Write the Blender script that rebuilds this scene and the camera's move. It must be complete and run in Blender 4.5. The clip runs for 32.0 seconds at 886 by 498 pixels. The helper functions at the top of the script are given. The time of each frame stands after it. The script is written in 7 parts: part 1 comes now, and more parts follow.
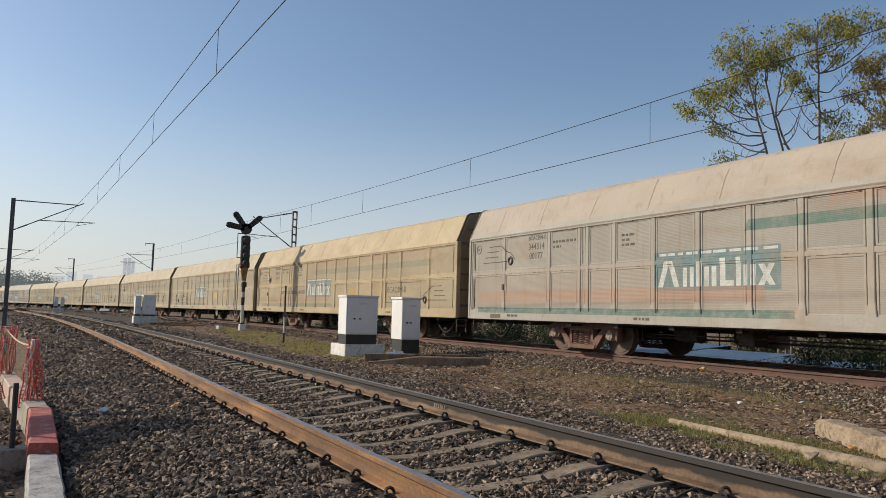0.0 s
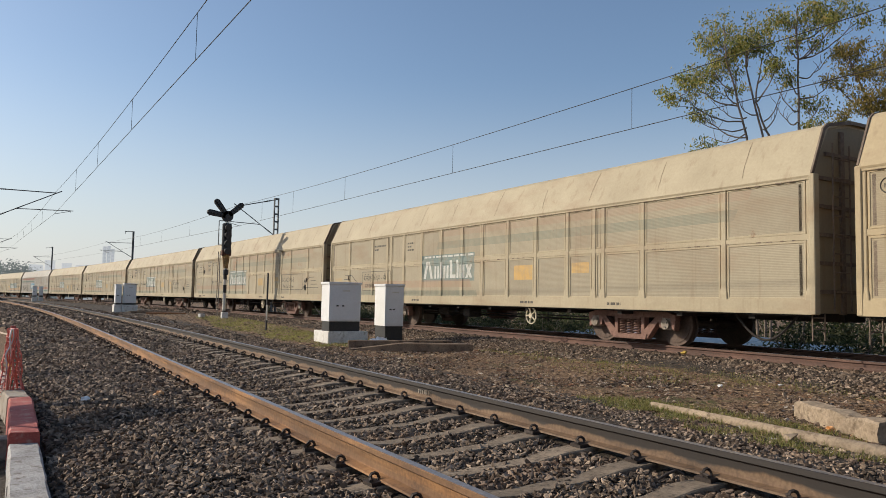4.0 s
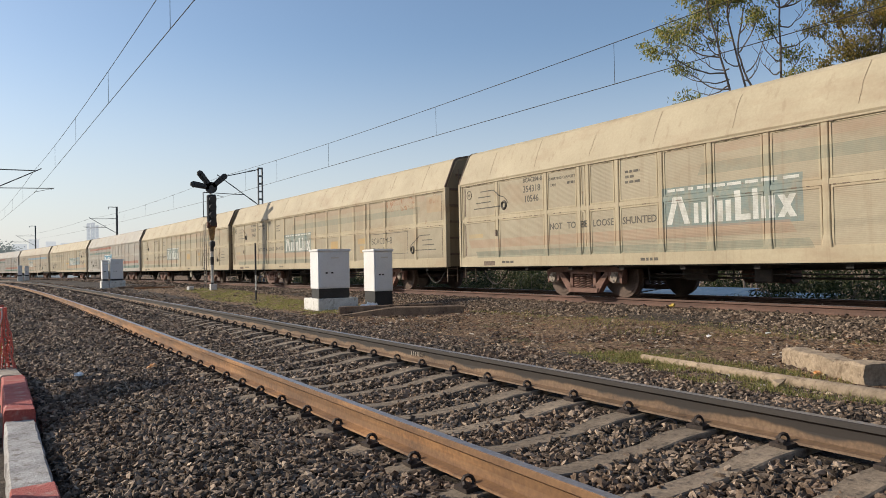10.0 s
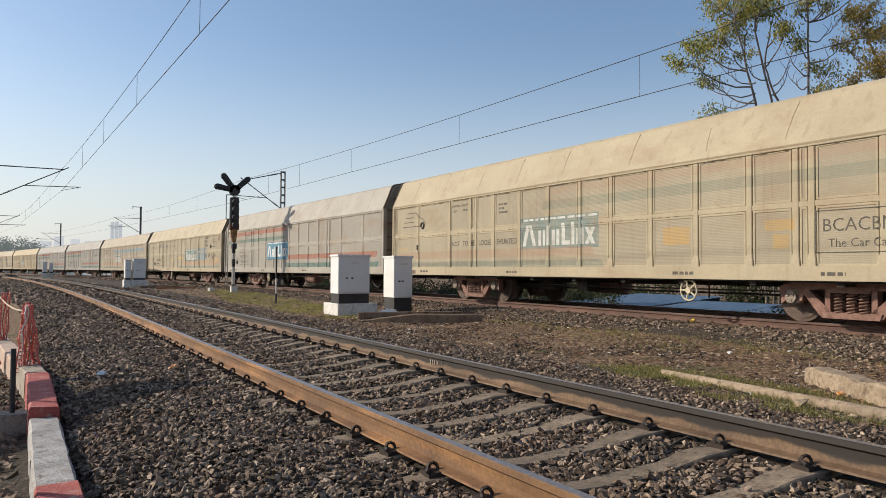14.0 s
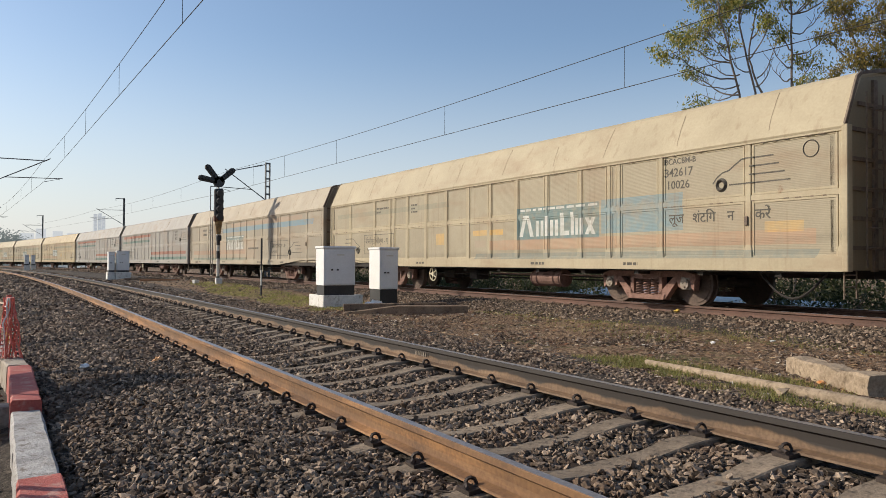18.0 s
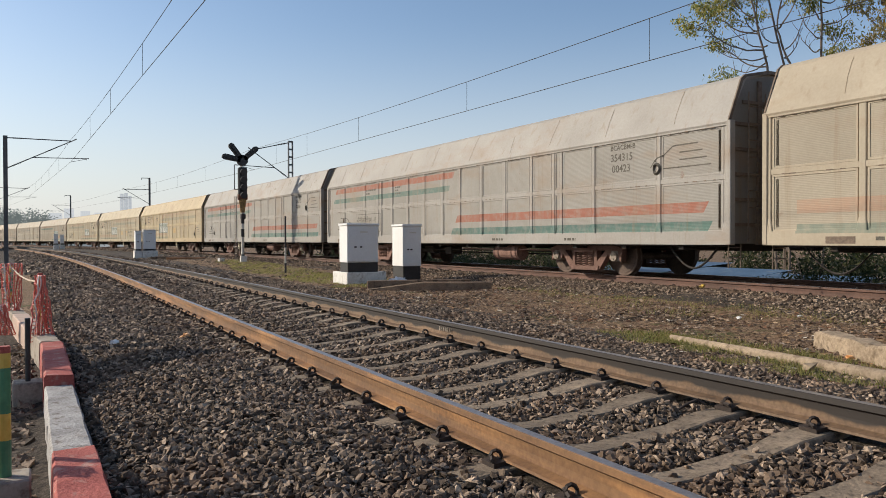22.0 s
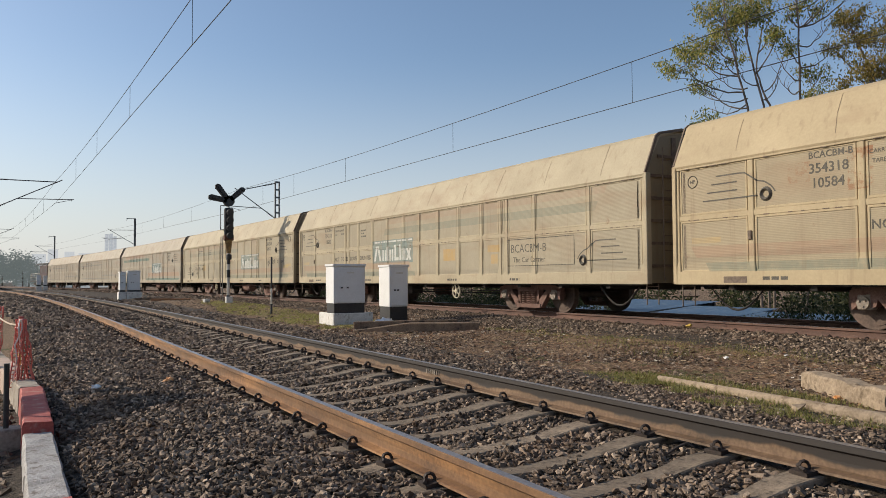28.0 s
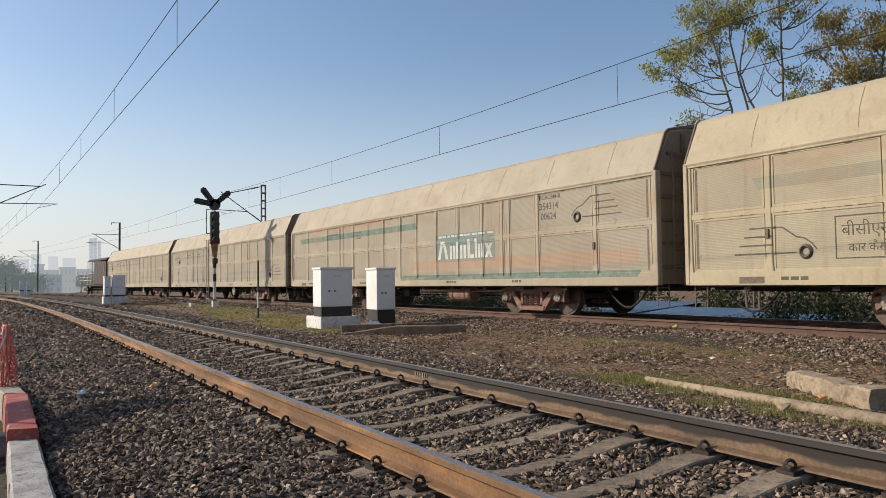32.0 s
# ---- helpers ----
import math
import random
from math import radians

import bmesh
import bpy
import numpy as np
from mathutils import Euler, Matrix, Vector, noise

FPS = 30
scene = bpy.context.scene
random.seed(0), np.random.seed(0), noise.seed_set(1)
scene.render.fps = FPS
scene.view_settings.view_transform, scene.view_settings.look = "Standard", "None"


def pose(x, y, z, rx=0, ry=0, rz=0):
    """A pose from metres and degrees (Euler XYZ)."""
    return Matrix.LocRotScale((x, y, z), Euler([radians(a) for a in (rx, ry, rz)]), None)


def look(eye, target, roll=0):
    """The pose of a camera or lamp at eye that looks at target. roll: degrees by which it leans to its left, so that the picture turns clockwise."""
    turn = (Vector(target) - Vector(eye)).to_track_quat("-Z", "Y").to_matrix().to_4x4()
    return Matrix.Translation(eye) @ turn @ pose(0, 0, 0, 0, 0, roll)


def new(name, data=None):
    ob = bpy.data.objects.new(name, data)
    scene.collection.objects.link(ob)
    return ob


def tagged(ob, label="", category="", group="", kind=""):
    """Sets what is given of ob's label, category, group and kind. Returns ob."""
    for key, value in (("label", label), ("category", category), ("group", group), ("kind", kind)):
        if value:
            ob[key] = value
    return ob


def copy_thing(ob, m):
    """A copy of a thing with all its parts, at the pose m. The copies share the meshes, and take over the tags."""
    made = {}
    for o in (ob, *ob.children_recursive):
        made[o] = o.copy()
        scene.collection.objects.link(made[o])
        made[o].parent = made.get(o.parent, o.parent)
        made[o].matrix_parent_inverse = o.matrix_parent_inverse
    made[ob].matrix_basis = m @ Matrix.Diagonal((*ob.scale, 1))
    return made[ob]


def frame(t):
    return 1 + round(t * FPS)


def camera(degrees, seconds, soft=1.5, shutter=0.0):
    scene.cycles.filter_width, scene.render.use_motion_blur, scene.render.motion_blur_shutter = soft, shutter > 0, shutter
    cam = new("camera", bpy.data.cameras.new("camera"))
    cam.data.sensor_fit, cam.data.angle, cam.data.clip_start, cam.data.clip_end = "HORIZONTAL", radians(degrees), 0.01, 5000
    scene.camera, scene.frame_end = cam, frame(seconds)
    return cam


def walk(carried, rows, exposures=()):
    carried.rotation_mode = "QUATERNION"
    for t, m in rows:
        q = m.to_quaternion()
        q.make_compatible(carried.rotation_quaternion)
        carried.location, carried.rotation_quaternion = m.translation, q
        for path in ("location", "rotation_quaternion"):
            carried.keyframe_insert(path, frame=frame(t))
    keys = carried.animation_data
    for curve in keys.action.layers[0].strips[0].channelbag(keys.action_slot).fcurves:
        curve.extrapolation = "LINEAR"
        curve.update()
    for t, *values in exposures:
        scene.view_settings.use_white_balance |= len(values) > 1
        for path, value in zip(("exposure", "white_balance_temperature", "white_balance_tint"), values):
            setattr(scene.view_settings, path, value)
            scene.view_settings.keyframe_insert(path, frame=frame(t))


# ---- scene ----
cam = camera(60.8, 32.0, soft=0.7, shutter=0.0)

# seconds, eye, yaw (from +y to the left), pitch, lean to the left
PATH = [
    (0, 0.041, 0.001, 1.017, -28.411, 4.859, 1.495),
    (0.5, 0.035, 0.011, 1.017, -28.277, 4.783, 0.943),
    (1, 0.037, 0.007, 1.012, -27.653, 5.175, 0.647),
    (1.5, 0.043, 0.011, 1.015, -27.769, 4.948, 0.931),
    (2, 0.045, 0.026, 1.016, -28.292, 4.458, 0.947),
    (2.5, 0.04, 0.023, 1.014, -28.265, 3.98, 1.459),
    (3, 0.032, 0.026, 1.012, -28.974, 4.009, 1.155),
    (3.5, 0.038, 0.017, 1.008, -29.35, 3.82, 1.45),
    (5.5, 0.036, -0.009, 1.028, -31.873, 4.603, -1.08),
    (6, 0.028, -0.01, 1.025, -32.427, 4.902, -1.083),
    (6.5, 0.035, -0.009, 1.019, -31.696, 4.442, -1.008),
    (7, 0.026, -0.017, 1.018, -31.91, 4.325, -0.211),
    (7.5, 0.021, -0.011, 1.017, -32.37, 3.849, -0.393),
    (8, 0.025, -0.002, 1.009, -32.35, 3.525, -0.228),
    (8.5, 0.038, -0.002, 1.009, -31.901, 3.363, -0.699),
    (9, 0.036, 0.003, 1.005, -31.852, 2.725, -0.434),
    (9.5, 0.015, 0.011, 1.004, -32.206, 1.26, -0.288),
    (10, 0.032, 0.015, 0.993, -30.728, 1.116, -1.132),
    (10.5, 0.032, 0.006, 1.005, -30.747, 1.239, -0.713),
    (11, 0.023, 0.006, 1.004, -30.607, 1.585, -0.581),
    (11.5, 0.021, 0.003, 1.01, -31, 2.018, -0.422),
    (12, 0.018, 0.004, 1.004, -30.493, 1.901, -0.154),
    (12.5, 0.01, 0.008, 1.01, -30.902, 1.73, 0.317),
    (13, 0.001, 0.018, 1.018, -30.071, 2.2, 0.479),
    (13.5, 0.008, 0.011, 1.015, -29.495, 1.884, 0.469),
    (14, 0.001, 0.012, 1.015, -29.266, 1.668, 0.347),
    (14.5, 0.012, 0.019, 1.012, -29.566, 1.067, -0.048),
    (16.5, 0.01, 0.013, 1.008, -29.458, 0.944, 0.21),
    (17, 0.008, 0.022, 1.007, -29.583, 0.811, 0.232),
    (17.5, 0.011, 0.01, 1.009, -29.63, 1.297, 0.355),
    (18, 0.008, 0.005, 1.013, -30.332, 1.028, 0.22),
    (18.5, 0.004, 0.011, 1.01, -30.069, 1.173, -0.183),
    (19, 0.005, 0.003, 1.006, -29.513, 1.392, 0.028),
    (19.5, 0.005, -0, 1.012, -29.327, 1.631, 0.197),
    (20, -0.001, -0.001, 1.014, -28.893, 2.099, 0.615),
    (20.5, 0.004, -0.004, 1.016, -28.829, 2.179, 0.681),
    (21, 0.001, -0.006, 1.014, -29.086, 2.065, 0.012),
    (21.5, 0.007, -0.002, 1.013, -28.949, 1.761, -0.126),
    (22, 0.003, 0.01, 0.999, -28.615, -0.706, -0.122),
    (22.5, 0.016, 0.02, 1.017, -28.349, -3.808, -1.202),
    (23, -0.001, 0.015, 1.016, -29.928, -0.501, -1.211),
    (23.5, 0.002, 0.01, 1.01, -29.331, -0.36, -1.309),
    (24, 0.007, 0.005, 1.007, -28.849, -0.302, -1.262),
    (24.5, -0.001, -0.007, 1.013, -28.402, 0.596, -0.722),
    (25, -0, 0.001, 1.005, -28.994, 0.434, -1.03),
    (25.5, -0.003, 0.006, 1.008, -28.918, 0.746, -1.161),
    (27.5, 0.013, 0.021, 1.016, -29.076, 0.72, -0.53),
    (28, 0.01, 0.019, 1.023, -29.623, 2.275, -0.362),
    (28.5, -0.004, 0.005, 1.026, -29.701, 3.35, -0.183),
    (29, -0, 0.008, 1.027, -30.348, 3.273, -0.559),
    (29.5, -0.004, 0.003, 1.025, -30.426, 3.334, -0.46),
    (30, -0.003, 0.005, 1.028, -30.201, 3.591, -0.569),
    (30.5, -0.002, 0.007, 1.019, -29.853, 3.056, -0.88),
    (31, 0.005, 0.017, 1.022, -29.963, 2.557, -0.75),
    (31.5, 0.002, 0.015, 1.02, -30.085, 2.572, -0.375),
    (32, 0.002, 0.017, 1.025, -30.614, 2.453, -0.739),
]


def view(x, y, z, yaw, pitch, roll):
    a, b = radians(yaw), radians(pitch)
    ahead = Vector((-math.sin(a) * math.cos(b), math.cos(a) * math.cos(b), math.sin(b)))
    return look(Vector((x, y, z)), Vector((x, y, z)) + ahead, roll)


EXPOSURES = [(0.0, -0.27), (3.0, -0.25), (6.0, -0.14), (9.0, -0.09), (14.0, -0.09), (20.0, -0.07), (21.9, -0.11), (22.5, 0.17), (23.2, 0.07), (25.5, -0.13), (28.0, -0.2), (32.0, -0.1)]
walk(cam, [(r[0], view(*r[1:])) for r in PATH], EXPOSURES)

# ---- light ----
SUN_WAY = Vector((-0.76, 0.65, 0.0)).normalized()
SUN_HIGH = radians(27)
world = bpy.data.worlds.new("world")
scene.world = world
world.use_nodes = True
wn = world.node_tree
sky = wn.nodes.new("ShaderNodeTexSky")
sky.sky_type = "NISHITA"
sky.sun_disc = False
sky.sun_elevation = SUN_HIGH
sky.sun_rotation = math.atan2(SUN_WAY.x, SUN_WAY.y)
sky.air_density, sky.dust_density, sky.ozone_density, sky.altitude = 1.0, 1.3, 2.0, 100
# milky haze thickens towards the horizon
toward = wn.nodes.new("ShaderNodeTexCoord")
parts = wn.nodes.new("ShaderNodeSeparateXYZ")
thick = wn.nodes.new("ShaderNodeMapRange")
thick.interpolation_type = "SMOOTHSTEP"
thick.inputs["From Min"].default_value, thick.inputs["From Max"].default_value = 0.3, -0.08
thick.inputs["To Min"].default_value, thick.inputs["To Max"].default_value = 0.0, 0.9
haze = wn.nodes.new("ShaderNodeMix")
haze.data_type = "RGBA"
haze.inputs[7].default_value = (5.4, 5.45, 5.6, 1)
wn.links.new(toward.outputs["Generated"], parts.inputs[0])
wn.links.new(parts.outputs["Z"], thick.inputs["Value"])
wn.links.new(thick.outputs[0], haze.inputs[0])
# a deeper blue overhead
deep = wn.nodes.new("ShaderNodeMix")
deep.data_type, deep.blend_type = "RGBA", "MULTIPLY"
deep.inputs[0].default_value = 1.0
deep.inputs[7].default_value = (1.0, 1.015, 1.03, 1)
wn.links.new(sky.outputs[0], deep.inputs[6])
wn.links.new(deep.outputs[2], haze.inputs[6])
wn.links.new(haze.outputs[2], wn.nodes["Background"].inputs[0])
wn.nodes["Background"].inputs[1].default_value = 0.15

sun_data = bpy.data.lights.new("sun", "SUN")
sun_data.energy, sun_data.angle, sun_data.color = 5.0, radians(0.6), (1.0, 0.89, 0.73)
sun = new("sun", sun_data)
to_sun = SUN_WAY * math.cos(SUN_HIGH) + Vector((0, 0, math.sin(SUN_HIGH)))
sun.matrix_world = look(to_sun * 60, Vector((0, 0, 0)))

# ---- helpers of this scene ----


def part(name, bm, material, parent=None, label="", smooth=False):
    """One mesh object out of a bmesh, under a thing or part."""
    me = bpy.data.meshes.new(name)
    bm.to_mesh(me)
    bm.free()
    return mesh_part(name, me, material, parent, label, smooth)


def mesh_part(name, me, material, parent=None, label="", smooth=False):
    if smooth:
        me.polygons.foreach_set("use_smooth", [True] * len(me.polygons))
    if material is not None and not me.materials:
        me.materials.append(material)
    ob = new(name, me)
    ob.parent = parent
    if label:
        tagged(ob, label)
    return ob


def thing(name, label, category, group="", kind="", at=None):
    ob = new(name)
    ob.empty_display_size = 0.2
    if at is not None:
        ob.matrix_basis = at
    return tagged(ob, label, category, group, kind)


def box(bm, x0, x1, y0, y1, z0, z1, bevel=0.0, m=None):
    mat = Matrix.Translation(((x0 + x1) / 2, (y0 + y1) / 2, (z0 + z1) / 2)) @ Matrix.Diagonal((x1 - x0, y1 - y0, z1 - z0, 1))
    made = bmesh.ops.create_cube(bm, size=1, matrix=(m @ mat) if m else mat)
    if bevel:
        edges = {e for v in made["verts"] for e in v.link_edges}
        bmesh.ops.bevel(bm, geom=list(edges), offset=bevel, segments=1, affect="EDGES")
    return bm


def boxed(*args, **kw):
    return box(bmesh.new(), *args, **kw)


def rod(bm, a, b, r0, r1=None, n=8):
    a, b = Vector(a), Vector(b)
    way = b - a
    turn = way.to_track_quat("Z", "Y").to_matrix().to_4x4()
    bmesh.ops.create_cone(bm, cap_ends=True, segments=n, radius1=r0, radius2=r0 if r1 is None else r1, depth=way.length,
                          matrix=Matrix.Translation((a + b) / 2) @ turn)
    return bm


def disc(bm, centre, axis, r, thick, n=20):
    c, ax = Vector(centre), Vector(axis).normalized()
    return rod(bm, c - ax * thick / 2, c + ax * thick / 2, r, r, n)


def ring(bm, centre, axis, r, tube, n=12, k=5, squash=1.0):
    turn = Vector(axis).to_track_quat("Z", "Y").to_matrix().to_4x4()
    m = Matrix.Translation(centre) @ turn
    rows = []
    for i in range(n):
        a = 2 * math.pi * i / n
        row = []
        for j in range(k):
            b = 2 * math.pi * j / k
            d = r + tube * math.cos(b)
            row.append(bm.verts.new(m @ Vector((d * math.cos(a), d * math.sin(a) * squash, tube * math.sin(b)))))
        rows.append(row)
    for i in range(n):
        for j in range(k):
            bm.faces.new((rows[i][j], rows[(i + 1) % n][j], rows[(i + 1) % n][(j + 1) % k], rows[i][(j + 1) % k]))
    return bm


def sweep(sections, profile, closed=True):
    """A bmesh from a profile of (across, up) laid at sections of (place, across vector, up vector)."""
    bm = bmesh.new()
    rows = [[bm.verts.new(p + a * u + w * v) for u, v in profile] for p, a, w in sections]
    n = len(profile)
    for r0, r1 in zip(rows, rows[1:]):
        for j in range(n if closed else n - 1):
            bm.faces.new((r0[j], r0[(j + 1) % n], r1[(j + 1) % n], r1[j]))
    if closed:
        bm.faces.new(rows[0][::-1])
        bm.faces.new(rows[-1])
    bmesh.ops.recalc_face_normals(bm, faces=bm.faces)
    return bm


def prism(outline, y0, y1, bm=None):
    """A plate: an outline of (x, z) between two values of y."""
    bm = bm or bmesh.new()
    a = [bm.verts.new((x, y0, z)) for x, z in outline]
    b = [bm.verts.new((x, y1, z)) for x, z in outline]
    n = len(outline)
    made = [bm.faces.new(a), bm.faces.new(b[::-1])]
    for i in range(n):
        made.append(bm.faces.new((a[i], b[i], b[(i + 1) % n], a[(i + 1) % n])))
    bmesh.ops.recalc_face_normals(bm, faces=made)
    return bm


# ---- materials ----
class Nodes:
    """A short way to write node trees."""

    def __init__(self, name):
        self.mat = bpy.data.materials.new(name)
        self.mat.use_nodes = True
        self.tree = self.mat.node_tree
        self.shader = self.tree.nodes["Principled BSDF"]

    def add(self, kind, **values):
        node = self.tree.nodes.new(kind)
        for key, value in values.items():
            node.inputs[key.replace("_", " ")].default_value = value
        return node

    def link(self, a, b):
        self.tree.links.new(a, b)

    def coords(self, scale=(1, 1, 1), kind="Object"):
        tc = self.tree.nodes.new("ShaderNodeTexCoord")
        mp = self.tree.nodes.new("ShaderNodeMapping")
        mp.inputs["Scale"].default_value = scale
        self.link(tc.outputs[kind], mp.inputs["Vector"])
        return mp.outputs["Vector"]

    def noise(self, vector, scale, detail=4.0, rough=0.55):
        n = self.add("ShaderNodeTexNoise", Scale=scale, Detail=detail, Roughness=rough)
        self.link(vector, n.inputs["Vector"])
        return n.outputs["Fac"]

    def ramp(self, value, stops):
        r = self.tree.nodes.new("ShaderNodeValToRGB")
        while len(r.color_ramp.elements) < len(stops):
            r.color_ramp.elements.new(0.5)
        for e, (at, colour) in zip(r.color_ramp.elements, stops):
            e.position = at
            e.color = (*colour, 1) if len(colour) == 3 else colour
        self.link(value, r.inputs["Fac"])
        return r.outputs["Color"]

    def mix(self, factor, a, b, how="MIX"):
        m = self.tree.nodes.new("ShaderNodeMix")
        m.data_type, m.blend_type = "RGBA", how
        for at, v in ((0, factor), (6, a), (7, b)):
            if isinstance(v, (int, float)):
                m.inputs[at].default_value = v if at == 0 else (v, v, v, 1)
            elif isinstance(v, tuple):
                m.inputs[at].default_value = (*v, 1)
            else:
                self.link(v, m.inputs[at])
        return m.outputs[2]

    def math(self, how, a, b=0.0):
        m = self.tree.nodes.new("ShaderNodeMath")
        m.operation = how
        for at, v in ((0, a), (1, b)):
            if isinstance(v, (int, float)):
                m.inputs[at].default_value = v
            else:
                self.link(v, m.inputs[at])
        return m.outputs[0]

    def smooth(self, value, a, b):
        m = self.tree.nodes.new("ShaderNodeMapRange")
        m.interpolation_type = "SMOOTHSTEP"
        self.link(value, m.inputs["Value"])
        m.inputs["From Min"].default_value, m.inputs["From Max"].default_value = a, b
        return m.outputs["Result"]

    def bump(self, height, strength=0.3, distance=0.01, after=None):
        b = self.add("ShaderNodeBump", Strength=strength, Distance=distance)
        self.link(height, b.inputs["Height"])
        if after is not None:
            self.link(after, b.inputs["Normal"])
        return b.outputs["Normal"]

    def done(self, colour, rough=0.7, metal=0.0, normal=None, spec=0.5):
        s = self.shader
        for key, v in (("Base Color", colour), ("Roughness", rough)):
            if isinstance(v, tuple):
                s.inputs[key].default_value = (*v, 1)
            elif isinstance(v, (int, float)):
                s.inputs[key].default_value = v
            else:
                self.link(v, s.inputs[key])
        s.inputs["Metallic"].default_value = metal
        s.inputs["Specular IOR Level"].default_value = spec
        if normal is not None:
            self.link(normal, s.inputs["Normal"])
        return self.mat


def surface(name, dark, light, fine=40.0, coarse=3.0, rough=0.8, metal=0.0, bump=0.3, depth=0.01, stain=None, vary=0.0, spec=0.5, kind="Object"):
    """Grain and large blotches between two colours, with relief; stain: a third colour in patches; vary: from object to object."""
    n = Nodes(name)
    v = n.coords(kind=kind)
    a, b = n.noise(v, fine, 6), n.noise(v, coarse, 4)
    mixed = n.math("ADD", n.math("MULTIPLY", a, 0.5), n.math("MULTIPLY", b, 0.5))
    colour = n.ramp(mixed, [(0.32, dark), (0.68, light)])
    if stain:
        colour = n.mix(n.smooth(n.noise(v, coarse * 1.7, 5, 0.65), 0.52, 0.68), colour, stain)
    if vary:
        info = n.tree.nodes.new("ShaderNodeObjectInfo")
        factor = n.math("ADD", n.math("MULTIPLY", info.outputs["Random"], 2 * vary), 1 - vary)
        colour = n.mix(1.0, colour, factor, "MULTIPLY")
    return n.done(colour, rough, metal, n.bump(a, bump, depth), spec)


def stone_material(name, stops, bump=0.4):
    """Loose stones: each its own grey, with grain."""
    n = Nodes(name)
    v = n.coords()
    geo = n.tree.nodes.new("ShaderNodeNewGeometry")
    base = n.ramp(geo.outputs["Random Per Island"], stops)
    grain = n.noise(v, 60, 5)
    colour = n.mix(1.0, base, n.ramp(grain, [(0.3, (0.6, 0.6, 0.6)), (0.7, (1.25, 1.22, 1.18))]), "MULTIPLY")
    dirt = n.noise(v, 1.3, 4)
    colour = n.mix(n.math("MULTIPLY", n.smooth(dirt, 0.45, 0.7), 0.45), colour, (0.16, 0.095, 0.058))
    return n.done(colour, 0.85, 0, n.bump(grain, bump, 0.01), 0.3)


BALLAST_TONES = [(0.0, (0.028, 0.02, 0.014)), (0.25, (0.094, 0.068, 0.049)), (0.6, (0.197, 0.147, 0.106)), (0.9, (0.338, 0.254, 0.188)), (1.0, (0.47, 0.367, 0.273))]
stone_mat = stone_material("ballast_stone", BALLAST_TONES)
concrete_mat = surface("sleeper_concrete", (0.11, 0.081, 0.055), (0.31, 0.237, 0.165), 45, 6, 0.95, bump=0.7, stain=(0.06, 0.045, 0.033), vary=0.15)
broken_mat = surface("broken_concrete", (0.17, 0.125, 0.082), (0.4, 0.31, 0.215), 30, 5, 0.95, bump=0.9, stain=(0.14, 0.1, 0.065))
old_concrete_mat = surface("old_concrete", (0.24, 0.2, 0.16), (0.42, 0.36, 0.29), 40, 4, 0.9, bump=0.5, stain=(0.17, 0.13, 0.1))
white_mat = surface("white_paint", (0.66, 0.65, 0.63), (0.76, 0.755, 0.74), 30, 2.5, 0.5, bump=0.04)
plinth_mat = surface("whitewashed_plinth", (0.5, 0.48, 0.44), (0.78, 0.76, 0.71), 40, 4, 0.85, bump=0.3, stain=(0.4, 0.36, 0.3))
black_mat = surface("black_paint", (0.012, 0.012, 0.013), (0.035, 0.033, 0.032), 30, 3, 0.55, bump=0.1)
steel_mat = surface("galvanised_mast", (0.09, 0.09, 0.09), (0.17, 0.165, 0.16), 40, 2, 0.55, 0.3, bump=0.1)
under_mat = surface("dirty_underframe", (0.012, 0.01, 0.009), (0.035, 0.029, 0.025), 30, 3, 0.85, bump=0.25, stain=(0.055, 0.038, 0.028))
bogie_mat = surface("bogie_rust", (0.12, 0.062, 0.046), (0.27, 0.155, 0.118), 40, 4, 0.85, bump=0.3, stain=(0.12, 0.06, 0.045), vary=0.25)
wheel_mat = surface("wheel_steel", (0.045, 0.03, 0.023), (0.15, 0.1, 0.075), 30, 4, 0.7, 0.2, bump=0.2)
hub_mat = surface("axle_box_grey", (0.15, 0.12, 0.095), (0.34, 0.285, 0.225), 40, 5, 0.7, bump=0.2)
yellow_mat = surface("yellow_wheel_paint", (0.42, 0.35, 0.22), (0.68, 0.6, 0.45), 30, 4, 0.6, bump=0.1)
offwhite_mat = surface("off_white_paint", (0.5, 0.47, 0.4), (0.7, 0.66, 0.58), 30, 4, 0.6, bump=0.1)
clip_mat = surface("clip_iron", (0.02, 0.016, 0.014), (0.07, 0.05, 0.04), 60, 8, 0.7, 0.3, bump=0.2)
copper_mat = surface("wire_metal", (0.03, 0.028, 0.026), (0.06, 0.055, 0.05), 10, 1, 0.6, 0.5, bump=0.0)
red_mat = surface("red_kerb_paint", (0.26, 0.045, 0.035), (0.46, 0.12, 0.095), 50, 6, 0.85, bump=0.8, stain=(0.42, 0.22, 0.18))
kerb_white_mat = surface("white_kerb_paint", (0.2, 0.185, 0.17), (0.5, 0.48, 0.46), 50, 6, 0.9, bump=0.8, stain=(0.17, 0.14, 0.115))
bark_mat = surface("bark", (0.09, 0.065, 0.05), (0.24, 0.19, 0.145), 25, 3, 0.9, bump=0.5, depth=0.03)
wood_mat = surface("weathered_beam", (0.1, 0.06, 0.038), (0.31, 0.21, 0.135), 40, 3, 0.9, bump=0.5, stain=(0.06, 0.042, 0.03))
